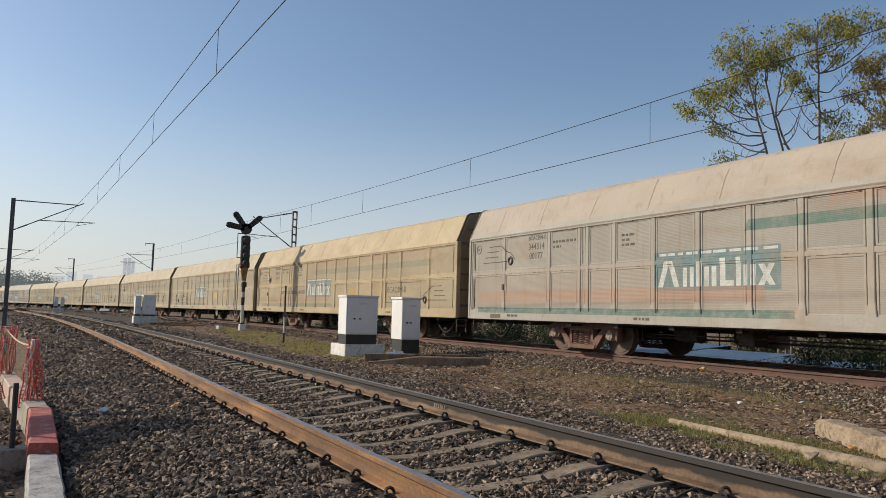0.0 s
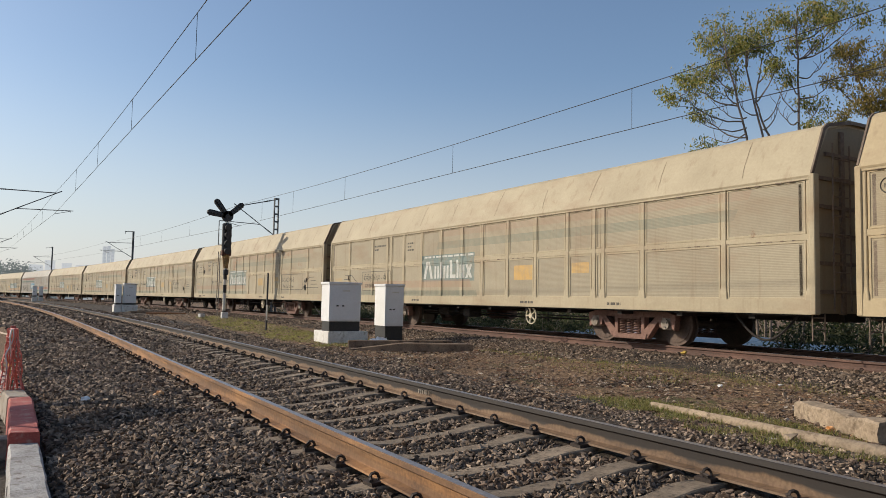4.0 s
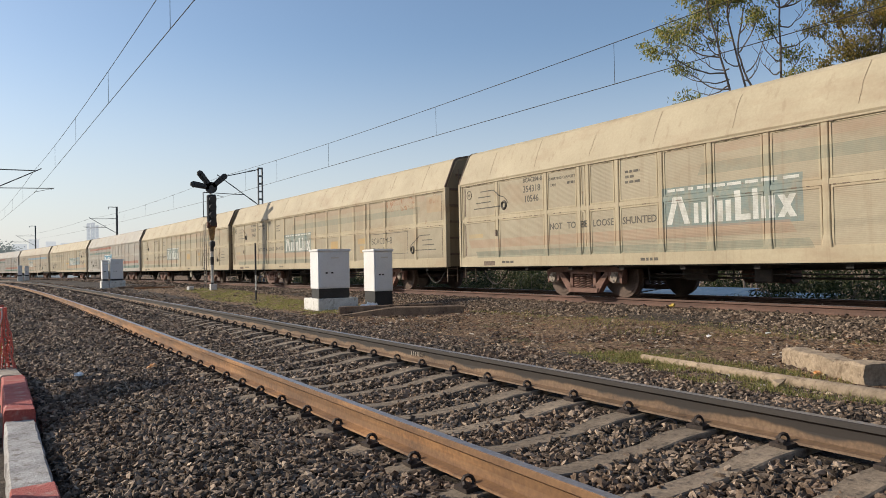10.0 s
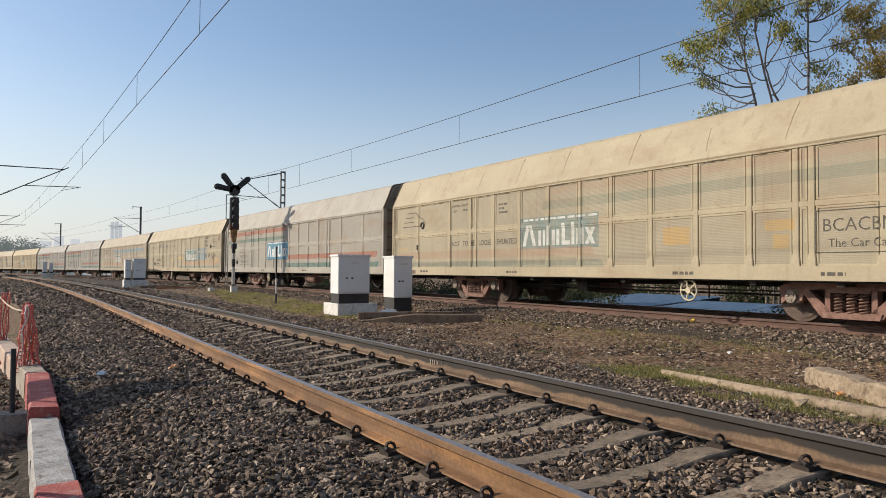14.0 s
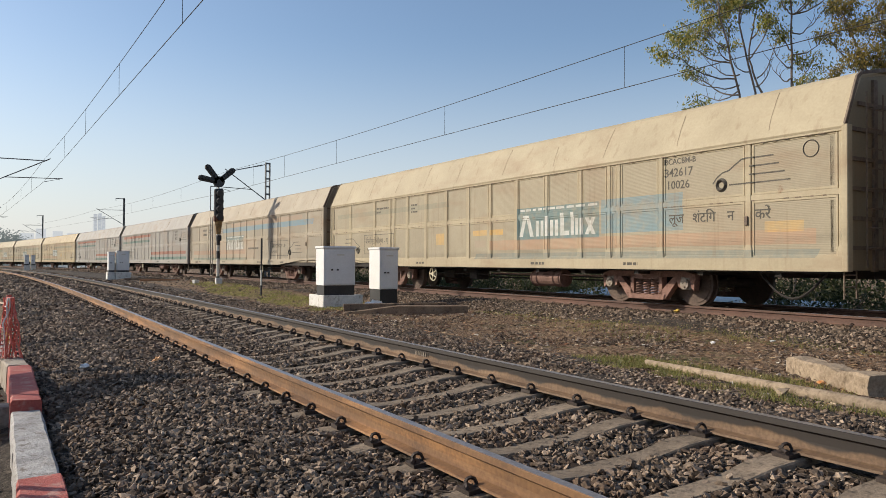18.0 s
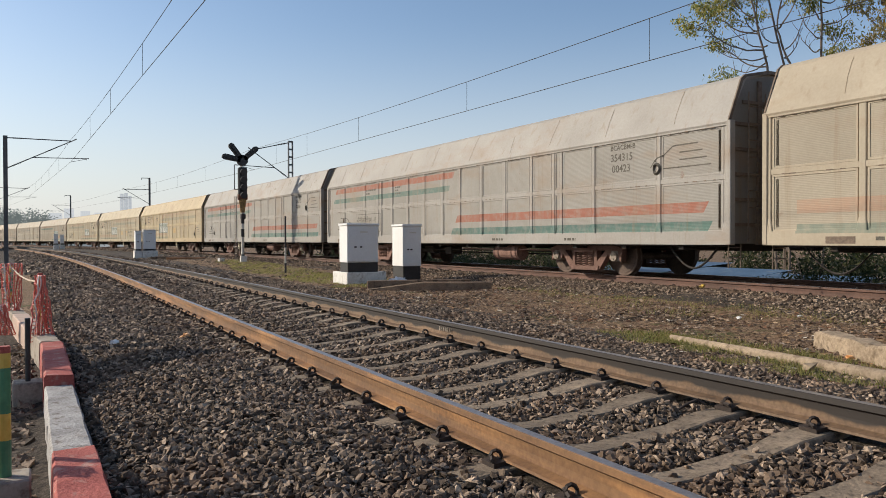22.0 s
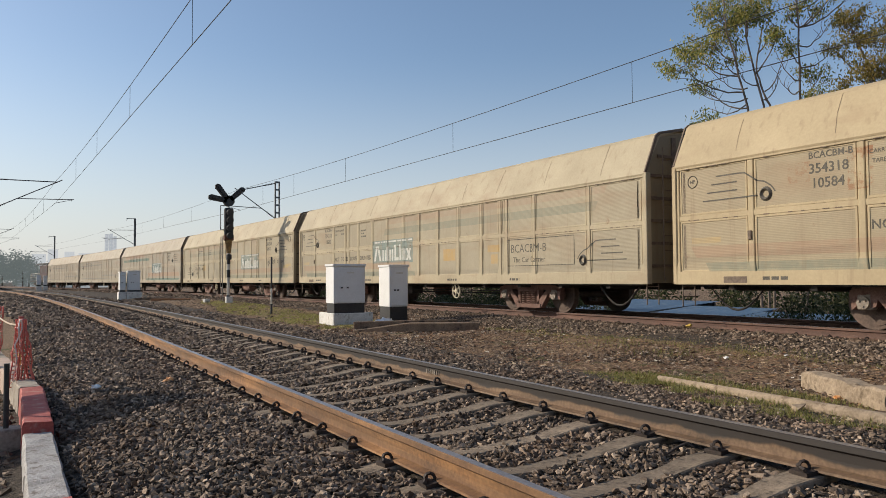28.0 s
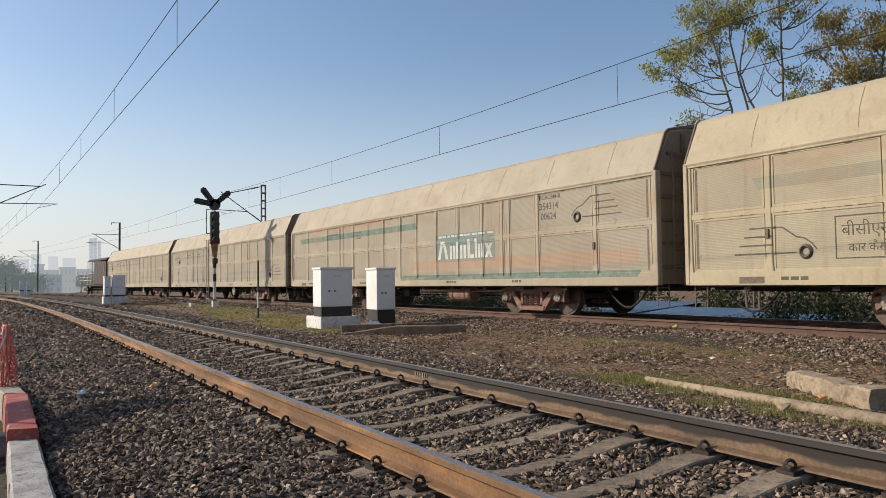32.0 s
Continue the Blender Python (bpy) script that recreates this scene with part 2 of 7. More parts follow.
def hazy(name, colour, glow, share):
    """Far distance: the lit haze before it is painted in, as a glow mixed over the colour."""
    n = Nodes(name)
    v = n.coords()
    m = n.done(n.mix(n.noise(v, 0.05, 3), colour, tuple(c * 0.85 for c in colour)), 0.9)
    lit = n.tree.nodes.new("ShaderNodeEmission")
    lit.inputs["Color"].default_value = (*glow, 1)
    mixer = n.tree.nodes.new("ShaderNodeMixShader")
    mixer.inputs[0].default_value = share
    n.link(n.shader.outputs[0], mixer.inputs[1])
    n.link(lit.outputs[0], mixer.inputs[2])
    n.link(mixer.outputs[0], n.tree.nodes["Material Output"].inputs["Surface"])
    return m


# haze over the far city, put into the walls and panes as glow
city_mat = hazy("hazed_concrete", (0.42, 0.42, 0.42), (0.77, 0.8, 0.82), 0.8)
city_window_mat = hazy("hazed_city_window", (0.2, 0.22, 0.25), (0.77, 0.8, 0.82), 0.8)
tower_mat = hazy("hazed_tower", (0.3, 0.32, 0.35), (0.62, 0.66, 0.7), 0.75)
# window tone paled in its base colour to stand for distance haze
glass_pale_mat = surface("far_window", (0.42, 0.46, 0.51), (0.52, 0.56, 0.6), 0.2, 0.05, 0.3, bump=0.0)
shed_mat = surface("shed_grey", (0.16, 0.165, 0.18), (0.28, 0.28, 0.29), 4, 0.4, 0.8, bump=0.2)
brick_mat = surface("plaster_pink", (0.4, 0.28, 0.22), (0.55, 0.42, 0.34), 10, 1, 0.9, bump=0.2)
bag_mat = surface("white_plastic", (0.6, 0.6, 0.6), (0.85, 0.85, 0.84), 20, 5, 0.35, bump=0.3)
orange_mat = surface("orange_litter", (0.55, 0.25, 0.08), (0.75, 0.42, 0.2), 40, 8, 0.6, bump=0.2)
lettering_mat = surface("black_lettering", (0.035, 0.032, 0.026), (0.16, 0.14, 0.11), 45, 5, 0.8, bump=0.05)
logo_white_mat = surface("faded_white_lettering", (0.5, 0.5, 0.47), (0.74, 0.73, 0.68), 30, 3, 0.7, bump=0.05)
net_mat = surface("red_safety_net", (0.5, 0.085, 0.06), (0.7, 0.19, 0.14), 30, 5, 0.6, bump=0.1)
net_white_mat = surface("white_net_band", (0.6, 0.5, 0.47), (0.8, 0.72, 0.68), 30, 5, 0.6, bump=0.1)
rope_mat = surface("rope", (0.4, 0.3, 0.22), (0.6, 0.48, 0.36), 60, 5, 0.9, bump=0.3)
green_mat = surface("green_post_paint", (0.03, 0.14, 0.07), (0.07, 0.24, 0.12), 30, 4, 0.5, bump=0.1)
post_yellow_mat = surface("yellow_post_paint", (0.5, 0.33, 0.05), (0.7, 0.5, 0.12), 30, 4, 0.5, bump=0.1)


def rail_material(name, dark, mid, light, grease, band=None):
    """Rusty sides, greasy black film in patches, and a worn running band on the head."""
    n = Nodes(name)
    v = n.coords()
    a, b = n.noise(v, 35, 6), n.noise(v, 1.6, 4)
    rust = n.ramp(n.math("ADD", n.math("MULTIPLY", a, 0.45), n.math("MULTIPLY", b, 0.55)), [(0.3, dark), (0.5, mid), (0.72, light)])
    film = n.math("MULTIPLY", n.smooth(n.noise(n.coords((1, 0.5, 9)), 1.4, 4), 0.36, 0.56), grease)
    if band is not None:
        xyz = n.tree.nodes.new("ShaderNodeSeparateXYZ")
        n.link(v, xyz.inputs[0])
        edge = n.math("ADD", xyz.outputs["Z"], n.math("MULTIPLY", n.math("SUBTRACT", n.noise(n.coords((1, 1, 0.2)), 2.2, 4), 0.5), 0.14))
        film = n.math("MULTIPLY", n.smooth(edge, band - 0.012, band + 0.012), grease)
    rust = n.mix(film, rust, (0.018, 0.014, 0.012))
    geo = n.tree.nodes.new("ShaderNodeNewGeometry")
    up = n.tree.nodes.new("ShaderNodeSeparateXYZ")
    n.link(geo.outputs["Normal"], up.inputs[0])
    top = n.smooth(up.outputs["Z"], 0.86, 0.97)
    flag = n.tree.nodes.new("ShaderNodeAttribute")
    flag.attribute_name = "head"
    worn = n.math("MULTIPLY", top, flag.outputs["Fac"])
    colour = n.mix(worn, rust, n.ramp(a, [(0.3, (0.24, 0.21, 0.2)), (0.7, (0.42, 0.39, 0.38))]))
    m = n.done(colour, 0.6, 0.0, n.bump(a, 0.25, 0.004))
    n.link(n.math("MULTIPLY", worn, 0.8), n.shader.inputs["Metallic"])
    n.link(n.math("SUBTRACT", 0.72, n.math("MULTIPLY", worn, 0.34)), n.shader.inputs["Roughness"])
    return m


rail_mat = rail_material("rail_steel", (0.1, 0.045, 0.018), (0.27, 0.132, 0.05), (0.42, 0.22, 0.085), 0.45)
greased_rail_mat = rail_material("greased_rail", (0.05, 0.029, 0.016), (0.14, 0.084, 0.046), (0.26, 0.165, 0.095), 0.95, 0.1 - 0.105)
red_rail_mat = rail_material("red_rail", (0.06, 0.028, 0.018), (0.125, 0.06, 0.04), (0.2, 0.105, 0.07), 0.3)


def ground_material():
    """Earth between the tracks, with gravel, grass and dry straw in patches."""
    n = Nodes("earth")
    v = n.coords()
    fine, mid, big = n.noise(v, 26, 8, 0.7), n.noise(v, 3.2, 6), n.noise(v, 0.5, 4)
    earth = n.ramp(fine, [(0.38, (0.022, 0.013, 0.008)), (0.5, (0.17, 0.105, 0.062)), (0.63, (0.4, 0.28, 0.175))])
    green = n.ramp(fine, [(0.34, (0.03, 0.032, 0.012)), (0.66, (0.14, 0.135, 0.05))])
    gravel = n.ramp(n.noise(v, 22, 8, 0.8), [(0.36, (0.014, 0.011, 0.009)), (0.52, (0.065, 0.052, 0.041)), (0.68, (0.17, 0.138, 0.11))])
    colour = n.mix(n.smooth(n.math("ADD", n.math("MULTIPLY", mid, 0.5), n.math("MULTIPLY", big, 0.5)), 0.55, 0.64), earth, green)
    kind = n.tree.nodes.new("ShaderNodeAttribute")
    kind.attribute_name = "gravel"
    colour = n.mix(n.smooth(n.math("ADD", kind.outputs["Fac"], n.math("MULTIPLY", n.math("SUBTRACT", mid, 0.5), 0.9)), 0.4, 0.6), colour, gravel)
    normal = n.bump(fine, 0.8, 0.03)
    return n.done(colour, 0.95, 0, normal, 0.2)


ground_mat = ground_material()


def leaf_material(name, stops):
    n = Nodes(name)
    geo = n.tree.nodes.new("ShaderNodeNewGeometry")
    v = n.coords()
    tone = n.math("ADD", n.math("MULTIPLY", geo.outputs["Random Per Island"], 0.55), n.math("MULTIPLY", n.noise(v, 0.7, 3), 0.45))
    m = n.done(n.ramp(tone, stops), 0.5, 0, None, 0.4)
    s = n.shader
    s.inputs["Subsurface Weight"].default_value = 0.0
    mixer = n.tree.nodes.new("ShaderNodeMixShader")
    thin = n.tree.nodes.new("ShaderNodeBsdfTranslucent")
    n.link(n.ramp(tone, stops), thin.inputs["Color"])
    mixer.inputs[0].default_value = 0.62
    out = n.tree.nodes["Material Output"]
    n.link(s.outputs[0], mixer.inputs[1])
    n.link(thin.outputs[0], mixer.inputs[2])
    n.link(mixer.outputs[0], out.inputs["Surface"])
    return m


leaf_mat = leaf_material("leaf_green", [(0.25, (0.1, 0.13, 0.035)), (0.45, (0.24, 0.26, 0.07)), (0.62, (0.39, 0.36, 0.1)), (0.8, (0.55, 0.4, 0.12))])
leaf_brown_mat = leaf_material("leaf_brown", [(0.25, (0.17, 0.16, 0.05)), (0.5, (0.32, 0.26, 0.08)), (0.75, (0.48, 0.34, 0.1))])
leaf_dark_mat = leaf_material("leaf_dark", [(0.25, (0.05, 0.075, 0.03)), (0.5, (0.12, 0.145, 0.05)), (0.75, (0.28, 0.26, 0.09))])
bush_mat = leaf_material("bush_leaf", [(0.25, (0.022, 0.032, 0.012)), (0.5, (0.055, 0.068, 0.026)), (0.8, (0.12, 0.115, 0.055))])
grass_mat = leaf_material("grass_blade", [(0.2, (0.1, 0.115, 0.028)), (0.5, (0.24, 0.24, 0.075)), (0.8, (0.42, 0.35, 0.15))])
far_leaf_mat = leaf_material("far_leaf", [(0.2, (0.07, 0.085, 0.06)), (0.8, (0.13, 0.15, 0.1))])

RUST, FLAKE = (0.27, 0.11, 0.045), (0.15, 0.115, 0.08)
RED_STRIPE, TEAL_STRIPE, OCHRE = (0.3, 0.085, 0.045), (0.065, 0.15, 0.125), (0.46, 0.28, 0.08)


def wagon_paint(name, marks, ribbed, shapes=()):
    """Dusty painted steel tinted by the wagon's colour. marks: (end a, end b, low, high, colour, strength, slant) along the body."""
    n = Nodes(name)
    v = n.coords()
    xyz = n.tree.nodes.new("ShaderNodeSeparateXYZ")
    n.link(v, xyz.inputs[0])
    x, z = xyz.outputs["X"], xyz.outputs["Z"]
    info = n.tree.nodes.new("ShaderNodeObjectInfo")
    fine, big = n.noise(v, 22, 6, 0.6), n.noise(v, 0.9, 4)
    streak = n.noise(n.coords((7.0, 7.0, 0.35)), 1.0, 5, 0.6)
    dusty = n.ramp(n.math("ADD", n.math("MULTIPLY", fine, 0.4), n.math("MULTIPLY", big, 0.6)), [(0.3, (0.79, 0.77, 0.74)), (0.7, (1.07, 1.065, 1.05))])
    base = n.mix(1.0, info.outputs["Color"], dusty, "MULTIPLY")
    if ribbed:
        tone = n.math("ADD", n.math("MULTIPLY", info.outputs["Random"], 0.14), 0.8)
        base = n.mix(1.0, base, tone, "MULTIPLY")
        base = n.mix(0.16, base, (0.3, 0.3, 0.26))
    worn = n.math("ADD", n.math("MULTIPLY", n.smooth(n.noise(v, 5.0, 6, 0.7), 0.68, 0.4), 0.45), 0.55)

    def patch(a, b, low, high, slant):
        xs = n.math("SUBTRACT", x, n.math("MULTIPLY", n.math("SUBTRACT", z, low), slant)) if slant else x
        return n.math("MULTIPLY", n.math("MULTIPLY", n.math("GREATER_THAN", xs, min(a, b)), n.math("LESS_THAN", xs, max(a, b))),
                      n.math("MULTIPLY", n.math("GREATER_THAN", z, low), n.math("LESS_THAN", z, high)))

    for a, b, low, high, tint, strength, slant in marks:
        m = n.math("MULTIPLY", patch(a, b, low, high, slant), n.math("MULTIPLY", worn, strength))
        if tint in (RUST, FLAKE):
            m = n.math("MULTIPLY", m, n.smooth(n.noise(v, 6.0, 7, 0.75), 0.46, 0.6))
        base = n.mix(m, base, tint)
    white = None
    for shape in shapes:
        m = patch(*shape)
        white = m if white is None else n.math("MAXIMUM", white, m)
    if white is not None:
        base = n.mix(n.math("MULTIPLY", white, n.math("MULTIPLY", worn, 0.88)), base, (0.62, 0.61, 0.56))
    grime = n.math("MULTIPLY", n.smooth(n.noise(n.coords((0.5, 1, 1.6)), 1.0, 6, 0.65), 0.5, 0.74), 0.4)
    base = n.mix(grime, base, (0.27, 0.175, 0.105))
    base = n.mix(n.math("MULTIPLY", n.smooth(streak, 0.54, 0.72), 0.36), base, (0.22, 0.15, 0.09))
    rust = n.math("MULTIPLY", n.smooth(n.noise(v, 1.7, 8, 0.75), 0.64, 0.74), 0.6)
    base = n.mix(rust, base, (0.2, 0.085, 0.04))
    normal = None
    if ribbed:
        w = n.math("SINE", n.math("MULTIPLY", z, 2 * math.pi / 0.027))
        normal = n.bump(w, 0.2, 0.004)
        # rib troughs mixed a little towards dark brown
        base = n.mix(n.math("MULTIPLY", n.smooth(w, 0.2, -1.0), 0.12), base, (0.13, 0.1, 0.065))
    normal = n.bump(n.noise(v, 1.4, 3), 0.06, 0.03, normal)
    normal = n.bump(fine, 0.15, 0.004, normal)
    return n.done(base, 0.66, 0.0, normal, 0.3)

# ---- plan ----
GAUGE, CANT = 1.676, 0.1
NEAR_OFF, NEAR_CURVE, NEAR_FROM = 3.133, 0.00091, 17.96     # centre line of the near track: offset at y = 0, curvature, where the curve begins
CAR_X, CAR_HEAD, CAR_CURVE, CAR_FROM, CAR_Z = 12.31, -0.00588, 0.001237, 1.34, 0.206
PITCH = 20.358                                              # wagon to wagon


def near_line(s, off=0.0):
    """Place and heading on the near track."""
    d = max(s - NEAR_FROM, 0.0)
    th = NEAR_CURVE * d
    x = -(1 - math.cos(th)) / NEAR_CURVE + (NEAR_OFF + off) * math.cos(th)
    y = min(s, NEAR_FROM) + math.sin(th) / NEAR_CURVE + (NEAR_OFF + off) * math.sin(th)
    return x, y, th


def car_line(s, off=0.0):
    """Place and heading on the track of the goods train."""
    a, k, f = CAR_HEAD, CAR_CURVE, CAR_FROM
    if s <= f:
        x, y, th = CAR_X - s * math.sin(a), s * math.cos(a), a
    else:
        th = a + k * (s - f)
        x = CAR_X - f * math.sin(a) + (math.cos(th) - math.cos(a)) / k
        y = f * math.cos(a) + (math.sin(th) - math.sin(a)) / k
    return x + off * math.cos(th), y + off * math.sin(th), th


NEAR_TABLE = np.array([near_line(s)[:2] for s in np.arange(-60, 420, 2.0)])
CAR_TABLE = np.array([car_line(s)[:2] for s in np.arange(-60, 420, 2.0)])


def lerp(v, xs, ys):
    return np.interp(v, xs, ys)


def ground_height(x, y):
    """Height of the earth and ballast."""
    x, y = np.asarray(x, float), np.asarray(y, float)
    d = x - np.interp(y, NEAR_TABLE[:, 1], NEAR_TABLE[:, 0])
    e = x - np.interp(y, CAR_TABLE[:, 1], CAR_TABLE[:, 0])
    far = np.clip((y - 20) / 16, 0, 1) * 0.2
    left = lerp(d, [-60, -14, -5, -3.1, -2.75, -1.75, -1.5, 1.55, 1.85, 3.0], [-2.2, -1.2, -0.55, -0.42, -0.32, -0.27, -0.27, -0.09, -0.09, -0.15])
    right = lerp(e, [-6, -2.75, -1.75, 1.8, 3.0, 7.0, 14, 40], [-0.15, -0.12, 0.02, 0.03, -0.4, -1.3, -1.6, -2.2])
    mid = np.where(d < 3.0, left, np.where(e > -6, right, -0.15))
    gap = np.clip(-e / 10, 0, 1)
    between = np.where((d > 2.0) & (e < -2.2), far * np.clip((d - 2) / 1.5, 0, 1) * np.clip((-e - 2.0) / 1.2, 0, 1) * gap ** 0, 0)
    both = np.where((d < 3.0) & (e > -6), np.maximum(left, right), mid)
    mound = 0.1 * np.exp(-((x - 8.35) / 0.9) ** 2 - ((y - 12.9) / 0.9) ** 2) + 0.05 * np.exp(-((x - 9.0) / 1.2) ** 2 - ((y - 9.5) / 1.5) ** 2)
    return both + between + mound


def make_ground():
    xs = np.unique(np.concatenate([np.arange(-6, 20, 0.2), np.arange(20, 60, 2.0), -np.arange(6, 60, 2.0),
                                   [60, 80, 120, 200, 400, 800, 1600, 3200, -60, -80, -120, -200, -400, -800, -1600, -3200]]))
    ys = np.unique(np.concatenate([np.arange(-4, 40, 0.25), np.arange(40, 160, 2.0), -np.arange(4, 40, 4.0),
                                   [160, 200, 260, 340, 420, 600, 1000, 1800, 4000, -60, -120, -400, -1500]]))
    gx, gy = np.meshgrid(xs, ys)
    gz = ground_height(gx, gy)
    rough = np.array([[noise.fractal((x * 0.9, y * 0.9, 0.3), 1.0, 2.0, 4) if abs(x) < 60 and -6 < y < 160 else 0.0 for x in xs] for y in ys])
    gz = gz + rough * 0.025
    verts = np.stack([gx.ravel(), gy.ravel(), gz.ravel()], -1)
    nx, ny = len(xs), len(ys)
    i = (np.arange(ny - 1)[:, None] * nx + np.arange(nx - 1)[None]).ravel()
    faces = np.stack([i, i + 1, i + nx + 1, i + nx], -1)
    me = bpy.data.meshes.new("ground")
    me.from_pydata(verts.tolist(), [], faces.tolist())
    d = gx - np.interp(gy, NEAR_TABLE[:, 1], NEAR_TABLE[:, 0])
    e = gx - np.interp(gy, CAR_TABLE[:, 1], CAR_TABLE[:, 0])
    stony = np.maximum(lerp(d, [-3.2, -2.8, 2.6, 3.6], [0, 1, 1, 0]), lerp(e, [-3.0, -2.3, 2.6, 3.4], [0, 1, 1, 0]))
    stony = np.maximum(stony, np.clip((gy - 34) / 14, 0, 0.75) * (gx < 14))
    stony = np.maximum(stony, 0.9 * lerp(gx, [-4.5, -2.2, 0.3, 0.5], [0, 1, 1, 0]) * (gy < 16))
    layer = me.attributes.new("gravel", "FLOAT", "POINT")
    layer.data.foreach_set("value", stony.ravel())
    me.materials.append(ground_mat)
    me.polygons.foreach_set("use_smooth", [True] * len(me.polygons))
    ob = new("ground", me)
    tagged(ob, "stony brown earth with grass patches between the tracks", "ground", kind="structure")


make_ground()

# rail profile: across, up from the running surface
RAIL = [(-0.034, -0.004), (-0.028, 0.0), (0.028, 0.0), (0.034, -0.004), (0.036, -0.036), (0.011, -0.05), (0.0085, -0.1), (0.012, -0.145),
        (0.072, -0.158), (0.075, -0.172), (-0.075, -0.172), (-0.072, -0.158), (-0.012, -0.145), (-0.0085, -0.1), (-0.011, -0.05), (-0.036, -0.036)]


def make_rail(line, off, z, track, s_list, steel):
    sections = []
    for s in s_list:
        x, y, th = line(s, off)
        sections.append((Vector((x, y, z)), Vector((math.cos(th), math.sin(th), 0)), Vector((0, 0, 1))))
    rail = part("rail", sweep(sections, RAIL), steel, track, "rusty steel rail with a bright worn head")
    me = rail.data
    flag = me.attributes.new("head", "FLOAT", "POINT")
    flag.data.foreach_set("value", [1.0 if i % len(RAIL) in (0, 1, 2, 3) else 0.0 for i in range(len(me.vertices))])
    return rail


S_RAIL = list(np.arange(-8, 60, 1.0)) + list(np.arange(60, 320, 4.0))
near_track = thing("railway_track", "curving broad gauge track with rusty rails on concrete sleepers", "railway track", kind="structure")
make_rail(near_line, -GAUGE / 2 - 0.036, 0.0, near_track, S_RAIL, rail_mat)
make_rail(near_line, GAUGE / 2 + 0.036, CANT, near_track, S_RAIL, greased_rail_mat)
car_track = thing("railway_track", "broad gauge track under the goods train, on a bed of dark stones", "railway track", kind="structure")
make_rail(car_line, -GAUGE / 2 - 0.036, CAR_Z, car_track, S_RAIL, red_rail_mat)
make_rail(car_line, GAUGE / 2 + 0.036, CAR_Z, car_track, S_RAIL, red_rail_mat)


def sleeper_mesh():
    """Prestressed sleeper: wide under the rails, lower and narrower at mid length."""
    bm = bmesh.new()
    rows = []
    for x, w, top in ((-1.375, 0.125, -0.02), (-1.1, 0.128, 0.0), (-0.55, 0.125, 0.0), (-0.3, 0.108, -0.03), (0.3, 0.108, -0.03), (0.55, 0.125, 0.0), (1.1, 0.128, 0.0), (1.375, 0.125, -0.02)):
        rows.append([bm.verts.new((x, a * w, h)) for a, h in ((-1.15, -0.22), (-0.8, top - 0.008), (-0.72, top), (0.72, top), (0.8, top - 0.008), (1.15, -0.22))])
    for r0, r1 in zip(rows, rows[1:]):
        for j in range(6):
            bm.faces.new((r0[j], r0[(j + 1) % 6], r1[(j + 1) % 6], r1[j]))
    bm.faces.new(rows[0][::-1]), bm.faces.new(rows[-1])
    bmesh.ops.recalc_face_normals(bm, faces=bm.faces)
    me = bpy.data.meshes.new("sleeper")
    bm.to_mesh(me)
    bm.free()
    me.materials.append(concrete_mat)
    return me


def clip_mesh():
    """A sprung iron rail clip: a loop standing over its pad."""
    bm = bmesh.new()
    ring(bm, (0, 0.0, 0.03), (0.35, 1, 0.25), 0.031, 0.0105, 9, 4)
    box(bm, -0.05, 0.055, -0.06, 0.06, -0.012, 0.014)
    rod(bm, (0.0, -0.045, 0.03), (0.055, 0.05, 0.03), 0.012, 0.012, 5)
    me = bpy.data.meshes.new("rail_clip")
    bm.to_mesh(me)
    bm.free()
    me.materials.append(clip_mat)
    return me


SLEEPER, CLIP = sleeper_mesh(), clip_mesh()


def joined(name, mesh, places, material, parent, label, kind="stuff"):
    """Many copies of a small mesh in one object."""
    v = np.array([u.co[:] for u in mesh.vertices])
    f = [tuple(p.vertices) for p in mesh.polygons]
    verts, faces = [], []
    for k, m in enumerate(places):
        a = np.array(m)
        verts.append(v @ a[:3, :3].T + a[:3, 3])
        faces += [tuple(i + k * len(v) for i in p) for p in f]
    me = bpy.data.meshes.new(name)
    me.from_pydata(np.concatenate(verts).tolist(), [], faces)
    ob = mesh_part(name, me, material, parent, label)
    return tagged(ob, kind=kind)


def lay_sleepers(line, track, z_left, slope, s0, s1, single_to, clip_to, step=0.605, phase=0.0):
    rnd = random.Random(5)
    lean = math.atan(slope)
    far, far_clips = [], []
    s = s0 + phase
    count = 0
    while s < s1:
        x, y, th = line(s)
        z = z_left + slope * GAUGE / 2 - 0.186
        m = pose(x, y, z, 0, 0, math.degrees(th) + rnd.uniform(-0.6, 0.6)) @ Matrix.Rotation(-lean, 4, "Y")
        if s < single_to:
            ob = new("sleeper", SLEEPER)
            ob.parent, ob.matrix_basis = track, m
        else:
            far.append(m)
        for side in (-1, 1):
            for inner in (-1, 1):
                c = m @ pose(side * (GAUGE / 2 + 0.036) + inner * 0.095, rnd.uniform(-0.02, 0.02), 0.012, 0, rnd.uniform(-8, 8), (180 if inner < 0 else 0) + rnd.uniform(-12, 12))
                if s < clip_to and inner == -1 and count < 290:
                    ob = new("rail_clip", CLIP)
                    ob.parent, ob.matrix_basis = track, c
                    count += 1
                elif s < 70:
                    far_clips.append(c)
        s += step
    if far:
        joined("sleeper", SLEEPER, far, concrete_mat, track, "far concrete sleepers of the track")
    if far_clips:
        joined("rail_clip", CLIP, far_clips, clip_mat, track, "far iron rail clips along the rails")


lay_sleepers(near_line, near_track, 0.0, CANT / GAUGE, -4.0, 130.0, 110.0, 75.0, phase=0.105)
lay_sleepers(car_line, car_track, CAR_Z, 0.0, -4.0, 90.0, 60.0, 40.0)

